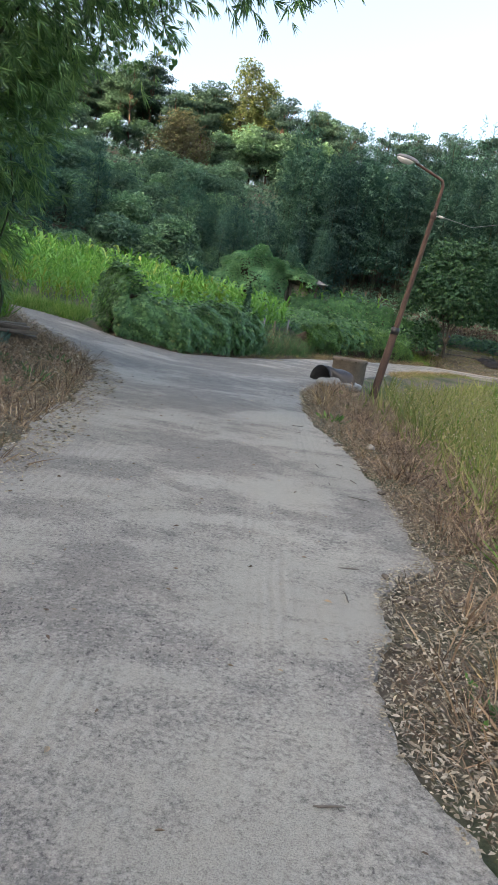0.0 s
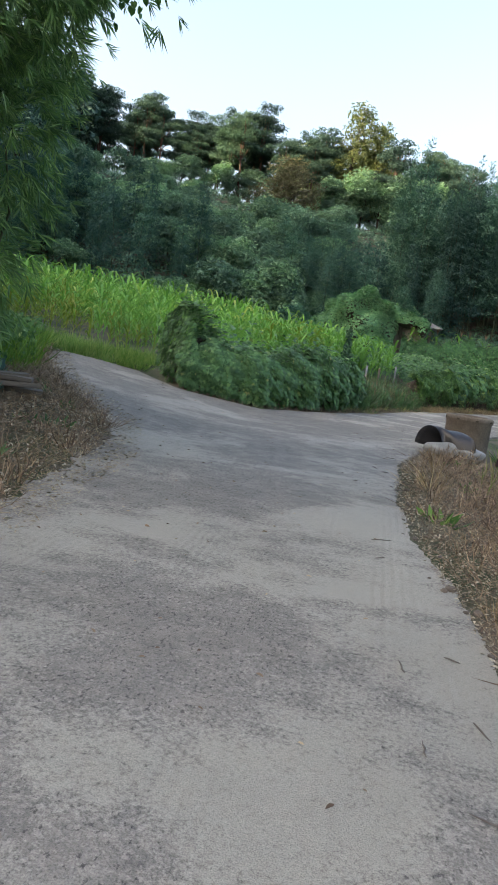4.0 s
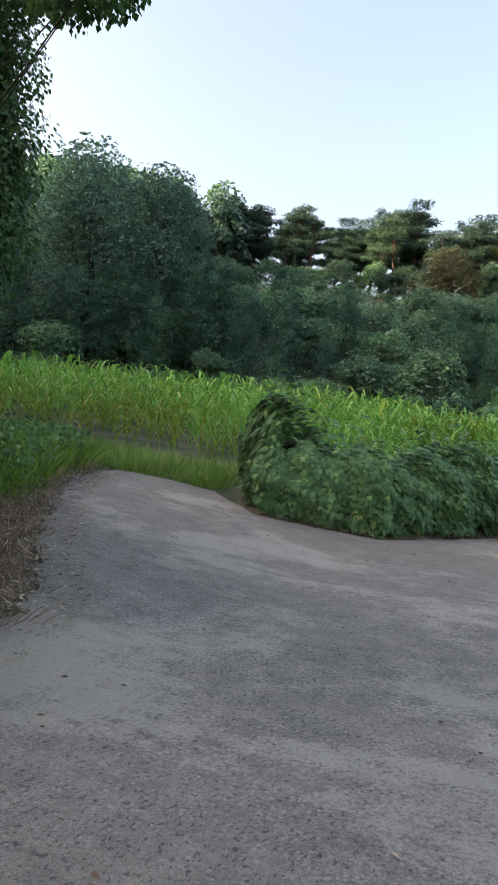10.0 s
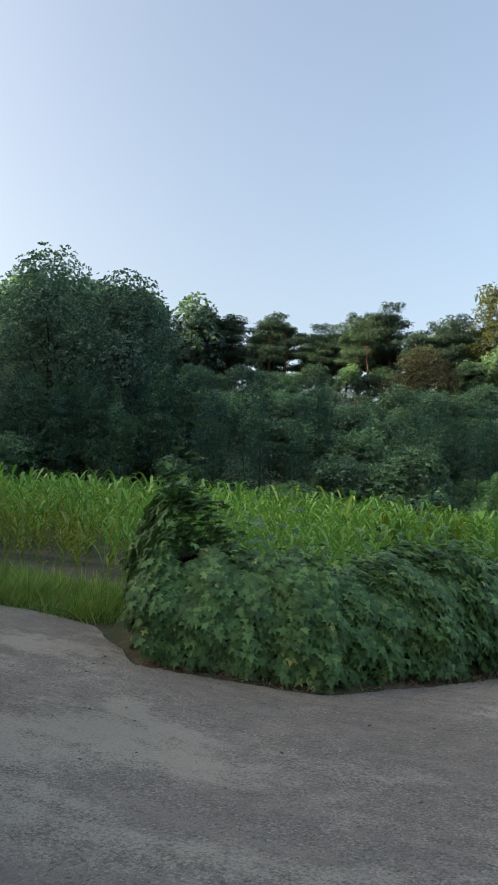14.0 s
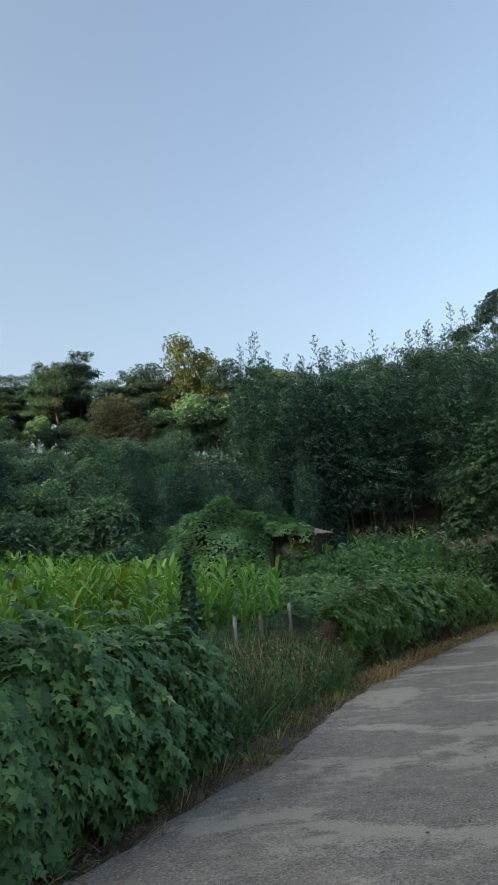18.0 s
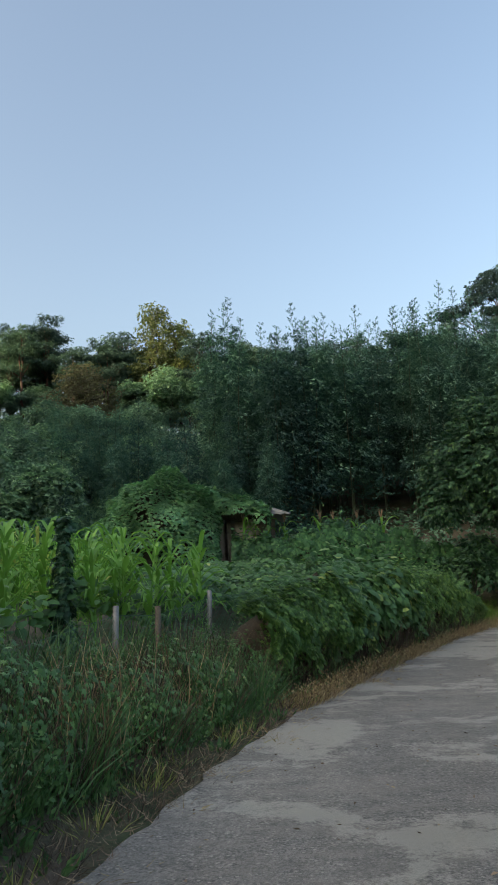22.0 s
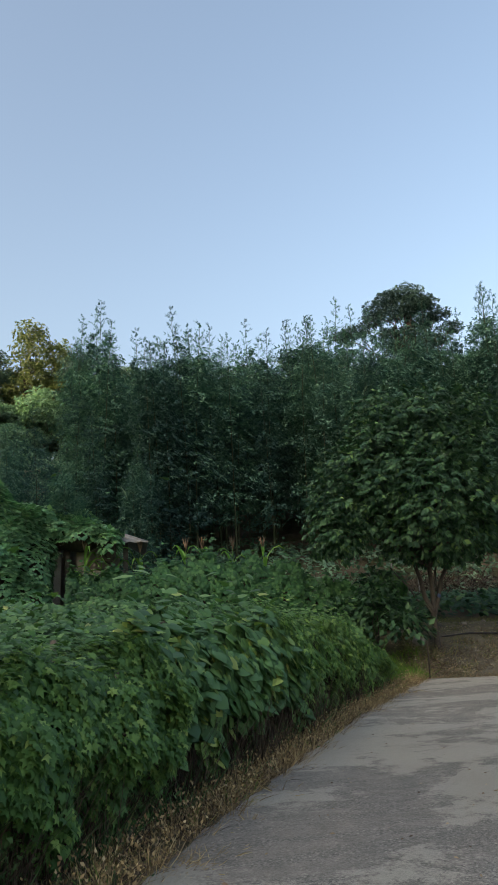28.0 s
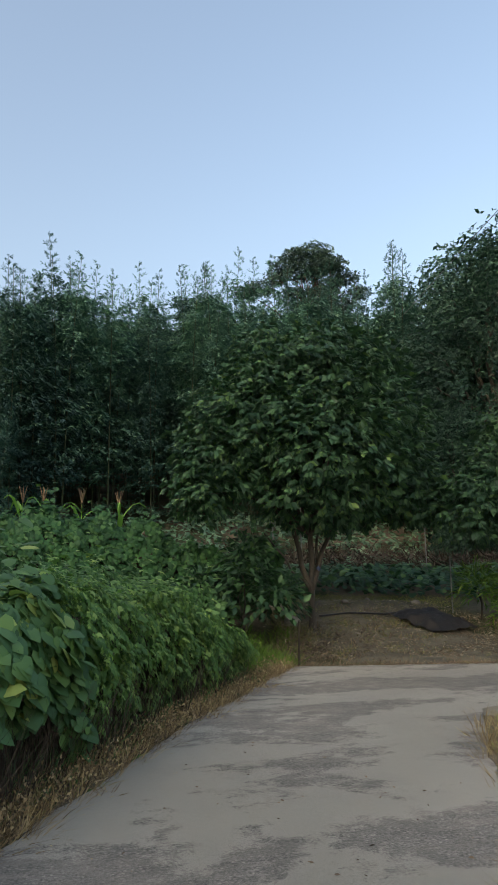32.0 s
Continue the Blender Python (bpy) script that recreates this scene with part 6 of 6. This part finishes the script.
def small_things():
    rng = np.random.default_rng(15)
    for x, y, r, mat, lab in ((1.42, 8.4, 0.05, M_STONE, "crumpled pale plastic bag on the dead weeds"),):
        ob = new("plastic_bag", stone("stone", r, mat, r * 50, 0.9))
        ob.matrix_basis = pose(x, y, g(x, y) + 0.1)
        tagged(ob, lab, "bag")
    for x, y, r in ((10.45, 45.05, 0.2), (10.25, 45.6, 0.24), (10.35, 45.8, 0.2), (12.3, 46.2, 0.1), (13.0, 46.4, 0.08), (14.1, 45.9, 0.13), (11.7, 44.3, 0.07), (12.6, 43.8, 0.06), (13.3, 43.5, 0.05), (12.0, 43.7, 0.06)):
        ob = new("stone", stone("stone", r, M_STONE, x + y, 0.75))
        ob.matrix_basis = pose(x, y, g(x, y) + r * 0.2, 0, 0, x * 70)
        tagged(ob, "pale field stone lying on the bare bank", "stone", "stones on the bank")
    for n in range(15):
        s = rng.uniform(-0.05, 1)
        y = rng.uniform(0.8, 15)
        x = float(np.interp(y, [p[1] for p in RIGHT_EDGE[:17]], [p[0] for p in RIGHT_EDGE[:17]])) - abs(rng.normal(0, 0.3)) - 0.05
        L, a = rng.uniform(0.06, 0.2), rng.uniform(0, 6.28)
        p = bend((x, y, 0), (x + L * math.cos(a), y + L * math.sin(a), 0), 5, 0.003, rng)
        p[:, 2] = road_z(p[:, 0], p[:, 1]) + 0.012
        tagged(new("twig", tube("twig", p, [0.003, 0.005, 0.005, 0.004, 0.002], M_WOOD, 5)), "thin dead twig lying on the concrete", "twig", "twigs on the lane")
    # chips broken off the concrete edge
    for n in range(40):
        y = rng.uniform(1.6, 13)
        x = float(np.interp(y, [p[1] for p in RIGHT_EDGE[:17]], [p[0] for p in RIGHT_EDGE[:17]])) + rng.normal(0.03, 0.07)
        r = rng.uniform(0.012, 0.04)
        ob = new("concrete_chip", stone("concrete_chip", r, M_CONCRETE, n, 0.6))
        z = float(road_z(x, y)) if bool(inside(ROAD, x, y)) else g(x, y)
        ob.matrix_basis = pose(x, y, z + 0.25 * r, 0, 0, n * 40)
        tagged(ob, "small chip of broken concrete at the lane's edge", "stone", "concrete chips")


small_things()


def fence():
    root = new("netting_fence")
    rng = np.random.default_rng(25)
    tops = [(-1.0, 27.2, 1.35), (-0.147, 29.5, 1.62), (0.29, 30.2, 1.58), (0.89, 32.4, 1.74), (2.1, 34.0, 1.8), (3.0, 35.6, 1.8)]
    for i, (x, y, z) in enumerate(tops):
        b = (x - 0.03, y, g(x, y) - 0.3)
        part("post", tube("post", [b, (x, y, (b[2] + z) / 2), (x + 0.01, y, z - 0.01), (x + 0.01, y, z)], [0.042, 0.042, 0.04, 0.03], M_GALV if i in (1, 3) else M_CONCRETE, 8), root, "weathered grey post")
    V, F = [], []

    def line3(p, q2, w=0.003):
        d = unit(np.asarray(q2) - np.asarray(p))
        side = np.array([-d[2] * 0.6, 0.1, 0.6 * d[0] + 0.5])
        side = unit(side - side.dot(d) * d) * w
        k = len(V)
        V.extend([p - side, p + side, q2 + side, q2 - side])
        F.append((k, k + 1, k + 2, k + 3))

    for (x0, y0, z0), (x1, y1, z1) in zip(tops, tops[1:]):
        n = int(math.hypot(x1 - x0, y1 - y0) / 0.085)
        A, B = np.array([x0, y0, z0 - 0.12]), np.array([x1, y1, z1 - 0.12])
        h = 0.85
        for i in range(-9, n + 1):
            for sgn in (1, -1):
                i0, i1 = (i, i + 9) if sgn > 0 else (i + 9, i)
                t0, t1 = np.clip(i0 / n, 0, 1), np.clip(i1 / n, 0, 1)
                if t0 == t1:
                    continue
                k0 = (t0 * n - i0) / (i1 - i0)
                k1 = (t1 * n - i0) / (i1 - i0)
                p, q2 = A + (B - A) * t0 - (0, 0, h * (1 - k0)), A + (B - A) * t1 - (0, 0, h * (1 - k1))
                m = (p + q2) / 2 + rng.normal(0, 0.02, 3)
                line3(p, m), line3(m, q2)
        line3(A, B, 0.004)
    part("netting", mesh_from("netting", V, np.array(F), M_WIRE), root, "sagging green wire netting")
    tagged(root, "sagging netting fence on weathered grey posts", "fence")

    # a pole wrapped in vines
    x, y = -0.95, 30.2
    pole = new("vine_wrapped_pole")
    part("pole", tube("pole", [(x, y, g(x, y) - 0.2), (x, y, 1.6), (x, y, 2.5)], [0.03, 0.03, 0.025], M_WOOD, 7), pole)
    cl = [(x, y, 0.9 + 0.25 * i, 0.25 - 0.022 * i, 0.25 - 0.022 * i, 0.24) for i in range(8)]
    part("foliage", leafy("foliage", cl, 1300, LOBED, 0.09, M_TREE, rng, 1.2, 0.4), pole, "dark climbing vine leaves")
    tagged(pole, "slim pole wrapped in dark climbing vines", "plant pole")


fence()


def hut():
    root = new("hut")
    x0, x1, y0, y1 = -2.8, 2.75, 47.6, 51.2
    z = g(0, 49) - 0.2
    eave, back = 4.35, 4.35
    th = 0.16
    # front wall of bays between posts, side and back walls
    for n, (a, b) in enumerate(((-2.8, -0.4), (-0.05, 0.9), (1.35, 2.2))):
        part("wall_panel", box("wall_panel", (b - a, th, eave - 0.15 - z), M_WALL, 0.01, pose((a + b) / 2, y0 + 0.1, (z + eave - 0.15) / 2), 0.01, 2), root, "cracked mud-plastered panel")
    part("side_wall", box("side_wall", (th, y1 - y0 - 0.4, eave - z), M_WALL, 0.01, pose(x0, (y0 + y1) / 2 + 0.1, (z + eave) / 2), 0.01, 2), root)
    part("side_wall", box("side_wall", (th, y1 - y0 - 0.4, eave - z), M_WALL, 0.01, pose(x1 - 0.3, (y0 + y1) / 2 + 0.1, (z + eave) / 2), 0.01, 2), root)
    part("back_wall", box("back_wall", (x1 - x0 - 0.6, th, eave - z), M_WALL, 0.01, pose((x0 + x1) / 2, y1, (z + eave) / 2), 0.01, 2), root)
    for x in (-0.25, 1.1, 2.3, 2.75):
        part("post", box("post", (0.14, 0.14, eave - z), M_WOOD, 0.012, pose(x, y0, (z + eave) / 2), 0.01, 2), root, "grey timber post")
    part("lintel", box("lintel", (x1 - x0, 0.12, 0.14), M_WOOD, 0.012, pose((x0 + x1) / 2, y0 - 0.02, eave - 0.02), 0.008, 2), root)
    # corrugated roof: two slopes and a hipped end
    def sheet(name, p, q2, r, s, waves):
        p, q2, r, s = (np.array(v, float) for v in (p, q2, r, s))
        n, V, F = waves * 4 + 1, [], []
        nrm = unit(np.cross(q2 - p, s - p))
        nrm = nrm if nrm[2] > 0 else -nrm
        for k in (0, -0.02):
            for i in range(n):
                t = i / (n - 1)
                w = nrm * (0.025 * math.sin(t * waves * 2 * math.pi) + k)
                V += [p + (q2 - p) * t + w, s + (r - s) * t + w]
        m = 2 * n
        for i in range(n - 1):
            F += [(2 * i, 2 * i + 2, 2 * i + 3, 2 * i + 1), (m + 2 * i, m + 2 * i + 1, m + 2 * i + 3, m + 2 * i + 2), (2 * i, m + 2 * i, m + 2 * i + 2, 2 * i + 2), (2 * i + 1, 2 * i + 3, m + 2 * i + 3, m + 2 * i + 1)]
        part(name, mesh_from(name, V, np.array(F), M_ROOF), root, "grey corrugated sheets")
    ry, rz = (y0 + y1) / 2, 5.35
    sheet("roof", (x0 - 0.3, y0 - 0.55, 4.3), (3.4, y0 - 0.55, 4.3), (1.2, ry, rz), (x0 - 0.3, ry, rz), 22)
    sheet("roof", (x0 - 0.3, y1 + 0.4, 4.3), (2.6, y1 + 0.4, 4.4), (1.2, ry, rz), (x0 - 0.3, ry, rz), 22)
    sheet("roof", (3.4, y0 - 0.53, 4.3), (3.4, y1 + 0.4, 4.35), (1.3, ry + 0.1, rz - 0.03), (1.22, ry - 0.05, rz - 0.01), 16)
    tagged(root, "derelict mud-walled hut with a corrugated roof under vines", "hut")

    rng = np.random.default_rng(35)
    mound = new("vine_mound")
    cl = [(-1.5, 47.0, 3.9, 1.9, 1.4, 2.05), (-2.7, 46.9, 3.3, 1.2, 1.1, 1.65), (-0.3, 46.9, 3.6, 1.1, 0.9, 1.7), (0.1, 47.5, 4.75, 1.0, 0.9, 0.7), (0.75, 47.4, 4.65, 0.9, 0.7, 0.55), (1.5, 47.2, 4.5, 0.85, 0.65, 0.45), (2.15, 47.1, 4.42, 0.5, 0.5, 0.3), (2.3, 46.75, 4.1, 0.28, 0.25, 0.45), (1.0, 48.6, 5.0, 1.0, 1.1, 0.5), (-2.2, 49.0, 4.4, 1.5, 1.5, 1.2), (-3.6, 47.0, 2.7, 0.85, 0.9, 1.25), (-0.6, 46.3, 3.0, 0.8, 0.7, 1.2), (0.2, 46.4, 2.6, 0.6, 0.6, 0.8)]
    part("foliage", leafy("foliage", cl, 44000, BROAD, 0.145, M_KUDZU_NEAR, rng, 0.9, 0.955, -0.3, 0.25), mound, "overlapping kudzu leaves")
    # solid dark balls fill each clump, so gaps in the kudzu read as shade
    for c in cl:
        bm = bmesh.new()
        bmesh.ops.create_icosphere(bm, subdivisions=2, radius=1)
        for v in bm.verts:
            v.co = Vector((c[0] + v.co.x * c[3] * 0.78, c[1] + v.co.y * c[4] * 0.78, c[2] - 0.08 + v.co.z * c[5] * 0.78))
        part("stem_tangle", bm_mesh("stem_tangle", bm, M_STEM), mound, "dark solid core for the shade behind the kudzu leaves")
    tagged(mound, "rounded mound of kudzu swallowing the hut", "vines")
    x, y = -5.2, 47.0
    tree("low_shrub", (x, y, g(x, y) - 0.1), (0, 0, 1.2), [(-0.5, 0, 1.5, 0.8, 0.7, 0.7), (0.5, 0, 1.4, 0.8, 0.7, 0.7), (0, 0.1, 1.9, 0.7, 0.6, 0.5), (-1.0, 0, 1.0, 0.6, 0.6, 0.7), (1.0, 0, 0.9, 0.6, 0.6, 0.7)], 1600, CLUMP, 0.2, M_BAMBOO, M_BARK, 0.04, rng, "rounded feathery shrub beside the vine mound", "shrub", 0.3, 0.5, -0.4)
    x, y = 1.0, 47.6
    tree("sapling", (x, y, 4.0), (0, 0, 2.0), [(0, 0, 1.3, 0.5, 0.4, 0.6), (0.3, 0, 0.9, 0.5, 0.4, 0.4), (-0.1, 0, 2.0, 0.3, 0.3, 0.4)], 700, SPRAY, 0.3, M_BAMBOO, M_BARK, 0.03, rng, "feathery sapling growing through the hut's roof", "sapling", 0.2, 0.3)


M_BEAN = leaf_mat("bean_vine_leaf", [(0.0, (0.035, 0.105, 0.048)), (0.6, (0.055, 0.16, 0.065)), (1.0, (0.1, 0.23, 0.085))], 0.22, 0.5, 0.4, 0.6)
M_KUDZU_NEAR = leaf_mat("kudzu_on_hut", [(0.0, (0.1011, 0.24, 0.1398)), (0.6, (0.1666, 0.3681, 0.193)), (1.0, (0.2617, 0.4802, 0.2396))], 0.22, 0.45, 0.4, 0.6)
hut()


def bend_corner():
    """The bank beyond the bend: bean vines, crops, brush, stakes, the black heap."""
    rng = np.random.default_rng(45)
    hedge("bean_vine_row", [(1.2, 46.0), (4.0, 46.0), (7.0, 46.1), (9.6, 46.0), (10.4, 45.6)], [1.45, 1.75, 2.0, 1.85, 1.4], 9500, HEART, 0.13, M_BEAN, 0.9, 0.02, 65, "tall row of dark bean vines in front of the corn", 120, (7, 45))
    hedge("weed_row", [(3.6, 40.0), (6.0, 42.6), (8.6, 44.2)], [0.95, 1.1, 1.1], 4200, OVAL, 0.16, M_HEDGE, 1.3, 0.02, 66, "thick dark green weeds behind the fence", 100, (7, 43))
    P = in_field(4200, [(9.9, 47.6), (18, 45.8), (26, 44), (27, 47.5), (18, 49.5), (10, 50.6)], rng)
    P[:, 2] += rng.uniform(0.1, 0.5, len(P))
    n = len(P)
    along = np.stack([rng.normal(0, 0.7, n), rng.normal(-0.6, 0.6, n), rng.normal(-0.2, 0.3, n)], 1)
    up = np.stack([rng.normal(0, 0.4, n), rng.normal(-0.3, 0.3, n), np.ones(n)], 1)
    tagged(new("crop_bed", mesh_from("crop_bed", *scatter(HEART, P, along, up, rng.uniform(0.12, 0.24, n)), M_TREE)), "low dark green crop bed above the bank", "crops", "", "stuff")
    P = in_field(11000, [(9.0, 50.4), (18, 49.4), (27, 47.6), (28, 52), (18, 56), (9, 57)], rng)
    P[:, 2] += rng.uniform(0, 0.75, len(P))
    blades("brush_heap", P, rng.uniform(0.2, 0.6, len(P)), M_BRUSH, "long heap of brown cut brush below the grove", "brush", rng, flat=True, width=2.2)
    # bare soil lying over the bank
    X, Y = np.meshgrid(np.linspace(9.9, 15.4, 56), np.linspace(40.6, 47.4, 56), indexing="ij")
    rim = np.minimum.reduce([(X - 9.9) / 1.2, (15.4 - X) / 1.5, (Y - np.interp(X, FRONT_X, FRONT_Y) - 0.05) / 0.35, (47.4 - Y) / 1.2])
    Z = land_z(X, Y) + (-0.2 + 0.23 * sstep(rim * 0.8 + 0.2)) + np.array([0.05 * noise.noise((a * 1.6, b * 1.6, 4)) + 0.02 * noise.noise((a * 5, b * 5, 4)) for a, b in zip(X.ravel(), Y.ravel())]).reshape(X.shape)
    i, j = np.meshgrid(np.arange(55), np.arange(55), indexing="ij")
    k = (i * 56 + j).ravel()
    tagged(new("soil_bank", smooth(mesh_from("soil_bank", np.stack([X, Y, Z], -1).reshape(-1, 3), np.stack([k, k + 56, k + 57, k + 1], 1), M_SOIL))), "bare brown soil bank at the lane's bend", "soil", "", "structure")
    P = in_field(1600, [(9.9, 43.0), (13.2, 42.2), (15.5, 41.6), (16, 43), (14, 44.6), (11, 45.2), (9.8, 45)], rng)
    blades("bank_stubble", P, rng.uniform(0.05, 0.14, len(P)), M_LITTER, "dead stubble on the bare bank", "dead grass", rng, 0.8)
    P = in_field(11000, [(10, 44.2), (14, 44.2), (16, 46.5), (10, 47.6)], rng)
    tufts("bank_weeds_by_hedge", in_field(130, [(8.5, 41.9), (9.7, 43.0), (10.2, 44.6), (9.2, 45.4), (8.3, 44.2)], rng), 22, 0.3, M_GRASS, "low green weeds between the hedge and the bank", "weeds", rng, 0.12, 1.0, width=1.1)
    tufts("bank_litter_mound", in_field(200, [(9.7, 43.2), (11.6, 42.7), (12.0, 44.2), (11, 45), (9.8, 44.8)], rng), 18, 0.17, M_BRUSH, "dark dead stalks heaped below the tree", "dead grass", rng, 0.12, 1.3, width=1.0)
    blades("bank_sprouts", P, rng.uniform(0.05, 0.16, len(P)), M_WEED, "sparse low weeds on the bare soil", "weeds", rng, 0.8)
    P = in_field(5000, [(9.9, 43.2), (13.2, 42.3), (16, 41.6), (16, 44), (14.4, 45.4), (11, 46), (9.8, 45.4)], rng)
    P[:, 2] += 0.05
    blades("bank_debris", P, rng.uniform(0.06, 0.22, len(P)), M_LITTER, "dead stalks and leaves strewn over the bank", "dead grass", rng, flat=True, width=1.5)
    P = in_field(6000, [(9.9, 43.2), (13.2, 42.3), (16, 41.6), (16, 44), (14.4, 46), (11, 46.8), (9.8, 45.4)], rng)
    P[:, 2] += 0.06
    blades("bank_chips", P, rng.uniform(0.03, 0.12, len(P)), M_PALE, "bleached stalks and husks strewn over the bare bank", "dead grass", rng, flat=True, shape=KITE, width=0.5)
    tufts("bank_tussocks", in_field(260, [(9.8, 43.2), (13.5, 42.6), (14.5, 46.2), (11, 46.6), (9.6, 44.8)], rng), 20, 0.16, M_WEED, "dull green weeds on the bank below the tree", "weeds", rng, 0.1, 0.9, width=1.2)
    # black sheeting over a heap
    V, F, n = [], [], 22
    for a in range(n):
        for b in range(n):
            u, v = a / (n - 1) * 2 - 1, b / (n - 1) * 2 - 1
            x, y = 13.75 + 0.58 * u - 0.2 * v, 44.5 + 0.62 * v
            h = 0.2 * max(0, 1 - u ** 4) * max(0, 1 - v ** 4)
            fold = 0.09 * noise.noise((u * 2.5, v * 2.5, 1)) + 0.035 * noise.noise((u * 7, v * 7, 1))
            V.append((x + 0.05 * noise.noise((u * 4, v * 4, 8)), y, g(x, y) + 0.1 + h + fold))
    F = [(a * n + b, (a + 1) * n + b, (a + 1) * n + b + 1, a * n + b + 1) for a in range(n - 1) for b in range(n - 1)]
    tagged(new("black_sheeting", mesh_from("black_sheeting", V, np.array(F), M_TARP)), "crumpled black plastic sheeting over a soil heap", "plastic sheet")
    for x, y, h in ((14.72, 45.2, 1.4), (9.6, 46.9, 1.2), (16.2, 48.8, 2.0), (10.95, 44.95, 1.7), (13.2, 51.5, 2.6), (12.4, 52.0, 2.2), (9.75, 42.85, 0.85)):
        tagged(new("stake", tube("stake", [(x, y, g(x, y) - 0.2), (x + 0.02, y, g(x, y) + h * 0.5), (x + 0.03, y, g(x, y) + h)], [0.018, 0.018, 0.015], M_GALV if h > 0.9 else M_STEM, 6)), "thin upright garden stake on the bank", "stake", "stakes on the bank")
    p = [(11.2, 45.25), (12.0, 45.35), (12.9, 45.2), (13.5, 45.3)]
    tagged(new("hose", tube("hose", [(a, b, g(a, b) + 0.08) for a, b in p], [0.022] * 4, M_PLASTIC, 6)), "dark hose lying across the bare bank", "hose")
    tagged(new("blue_tie", box("blue_tie", (0.09, 0.08, 0.13), M_BLUE, 0.03, pose(11.0, 44.72, g(10.85, 44.8) + 1.35), 0.02, 2)), "scrap of blue plastic tied in the tree fork", "plastic scrap")
    # rank growth right of the heap
    cl = [(15.1, 44.6, g(15.1, 44.6) + 0.6, 0.55, 0.6, 0.8), (15.8, 43.9, g(15.8, 43.9) + 0.7, 0.8, 0.7, 0.9), (15.2, 43.4, g(15.2, 43.4) + 0.4, 0.5, 0.5, 0.6), (16.6, 43.2, g(16.6, 43.2) + 0.5, 0.7, 0.6, 0.8)]
    bush = new("roadside_bush")
    part("foliage", leafy("foliage", cl, 1500, LANCE, 0.26, M_GRASS, rng, 0.3, 0.3, -0.3), bush)
    for c in cl:
        part("stem", tube("stem", bend((c[0], c[1], g(c[0], c[1]) - 0.1), c[:3], 4, 0.03, rng), np.full(4, 0.02), M_STEM, 5), bush)
    tagged(bush, "rank green weeds beside the black sheeting", "bush")
    # on the hill
    for x, y, h in ((-21.6, 98.0, 1.5), (-28.5, 98.4, 1.2), (-31, 98.6, 0.9)):
        tagged(new("stone_marker", box("stone_marker", (0.45, 0.35, h), M_WHITE, 0.04, pose(x, y, g(x, y) + h / 2), 0.01, 2)), "small pale upright stone on the ridge", "stone", "pale stones on the ridge")
    b = bend((-9.6, 57.5, 6.0), (-6.4, 58, 7.5), 6, 0.15, rng, 0.35)
    tagged(new("dead_branch", tube("dead_branch", b, [0.11, 0.1, 0.08, 0.07, 0.05, 0.03], M_WOOD, 7)), "bare grey dead branch sticking out of the shrubs", "branch")


bend_corner()


def tree_fork():
    tr = next(o for o in scene.objects if o.name.startswith("mulberry_tree"))
    rng = np.random.default_rng(75)
    for a, b, r in (((0.02, 0, 0.95), (-0.7, 0.1, 3.2), 0.07), ((0.02, 0, 0.95), (0.8, -0.1, 3.2), 0.065), ((0.0, 0, 0.9), (-1.2, -0.3, 2.2), 0.03), ((0.2, 0, 1.5), (0.35, 0.5, 3.0), 0.035)):
        part("limb", tube("limb", bend(a, b, 6, 0.06, rng), np.linspace(r, r * 0.5, 6), M_BARK, 8), tr)


tree_fork()
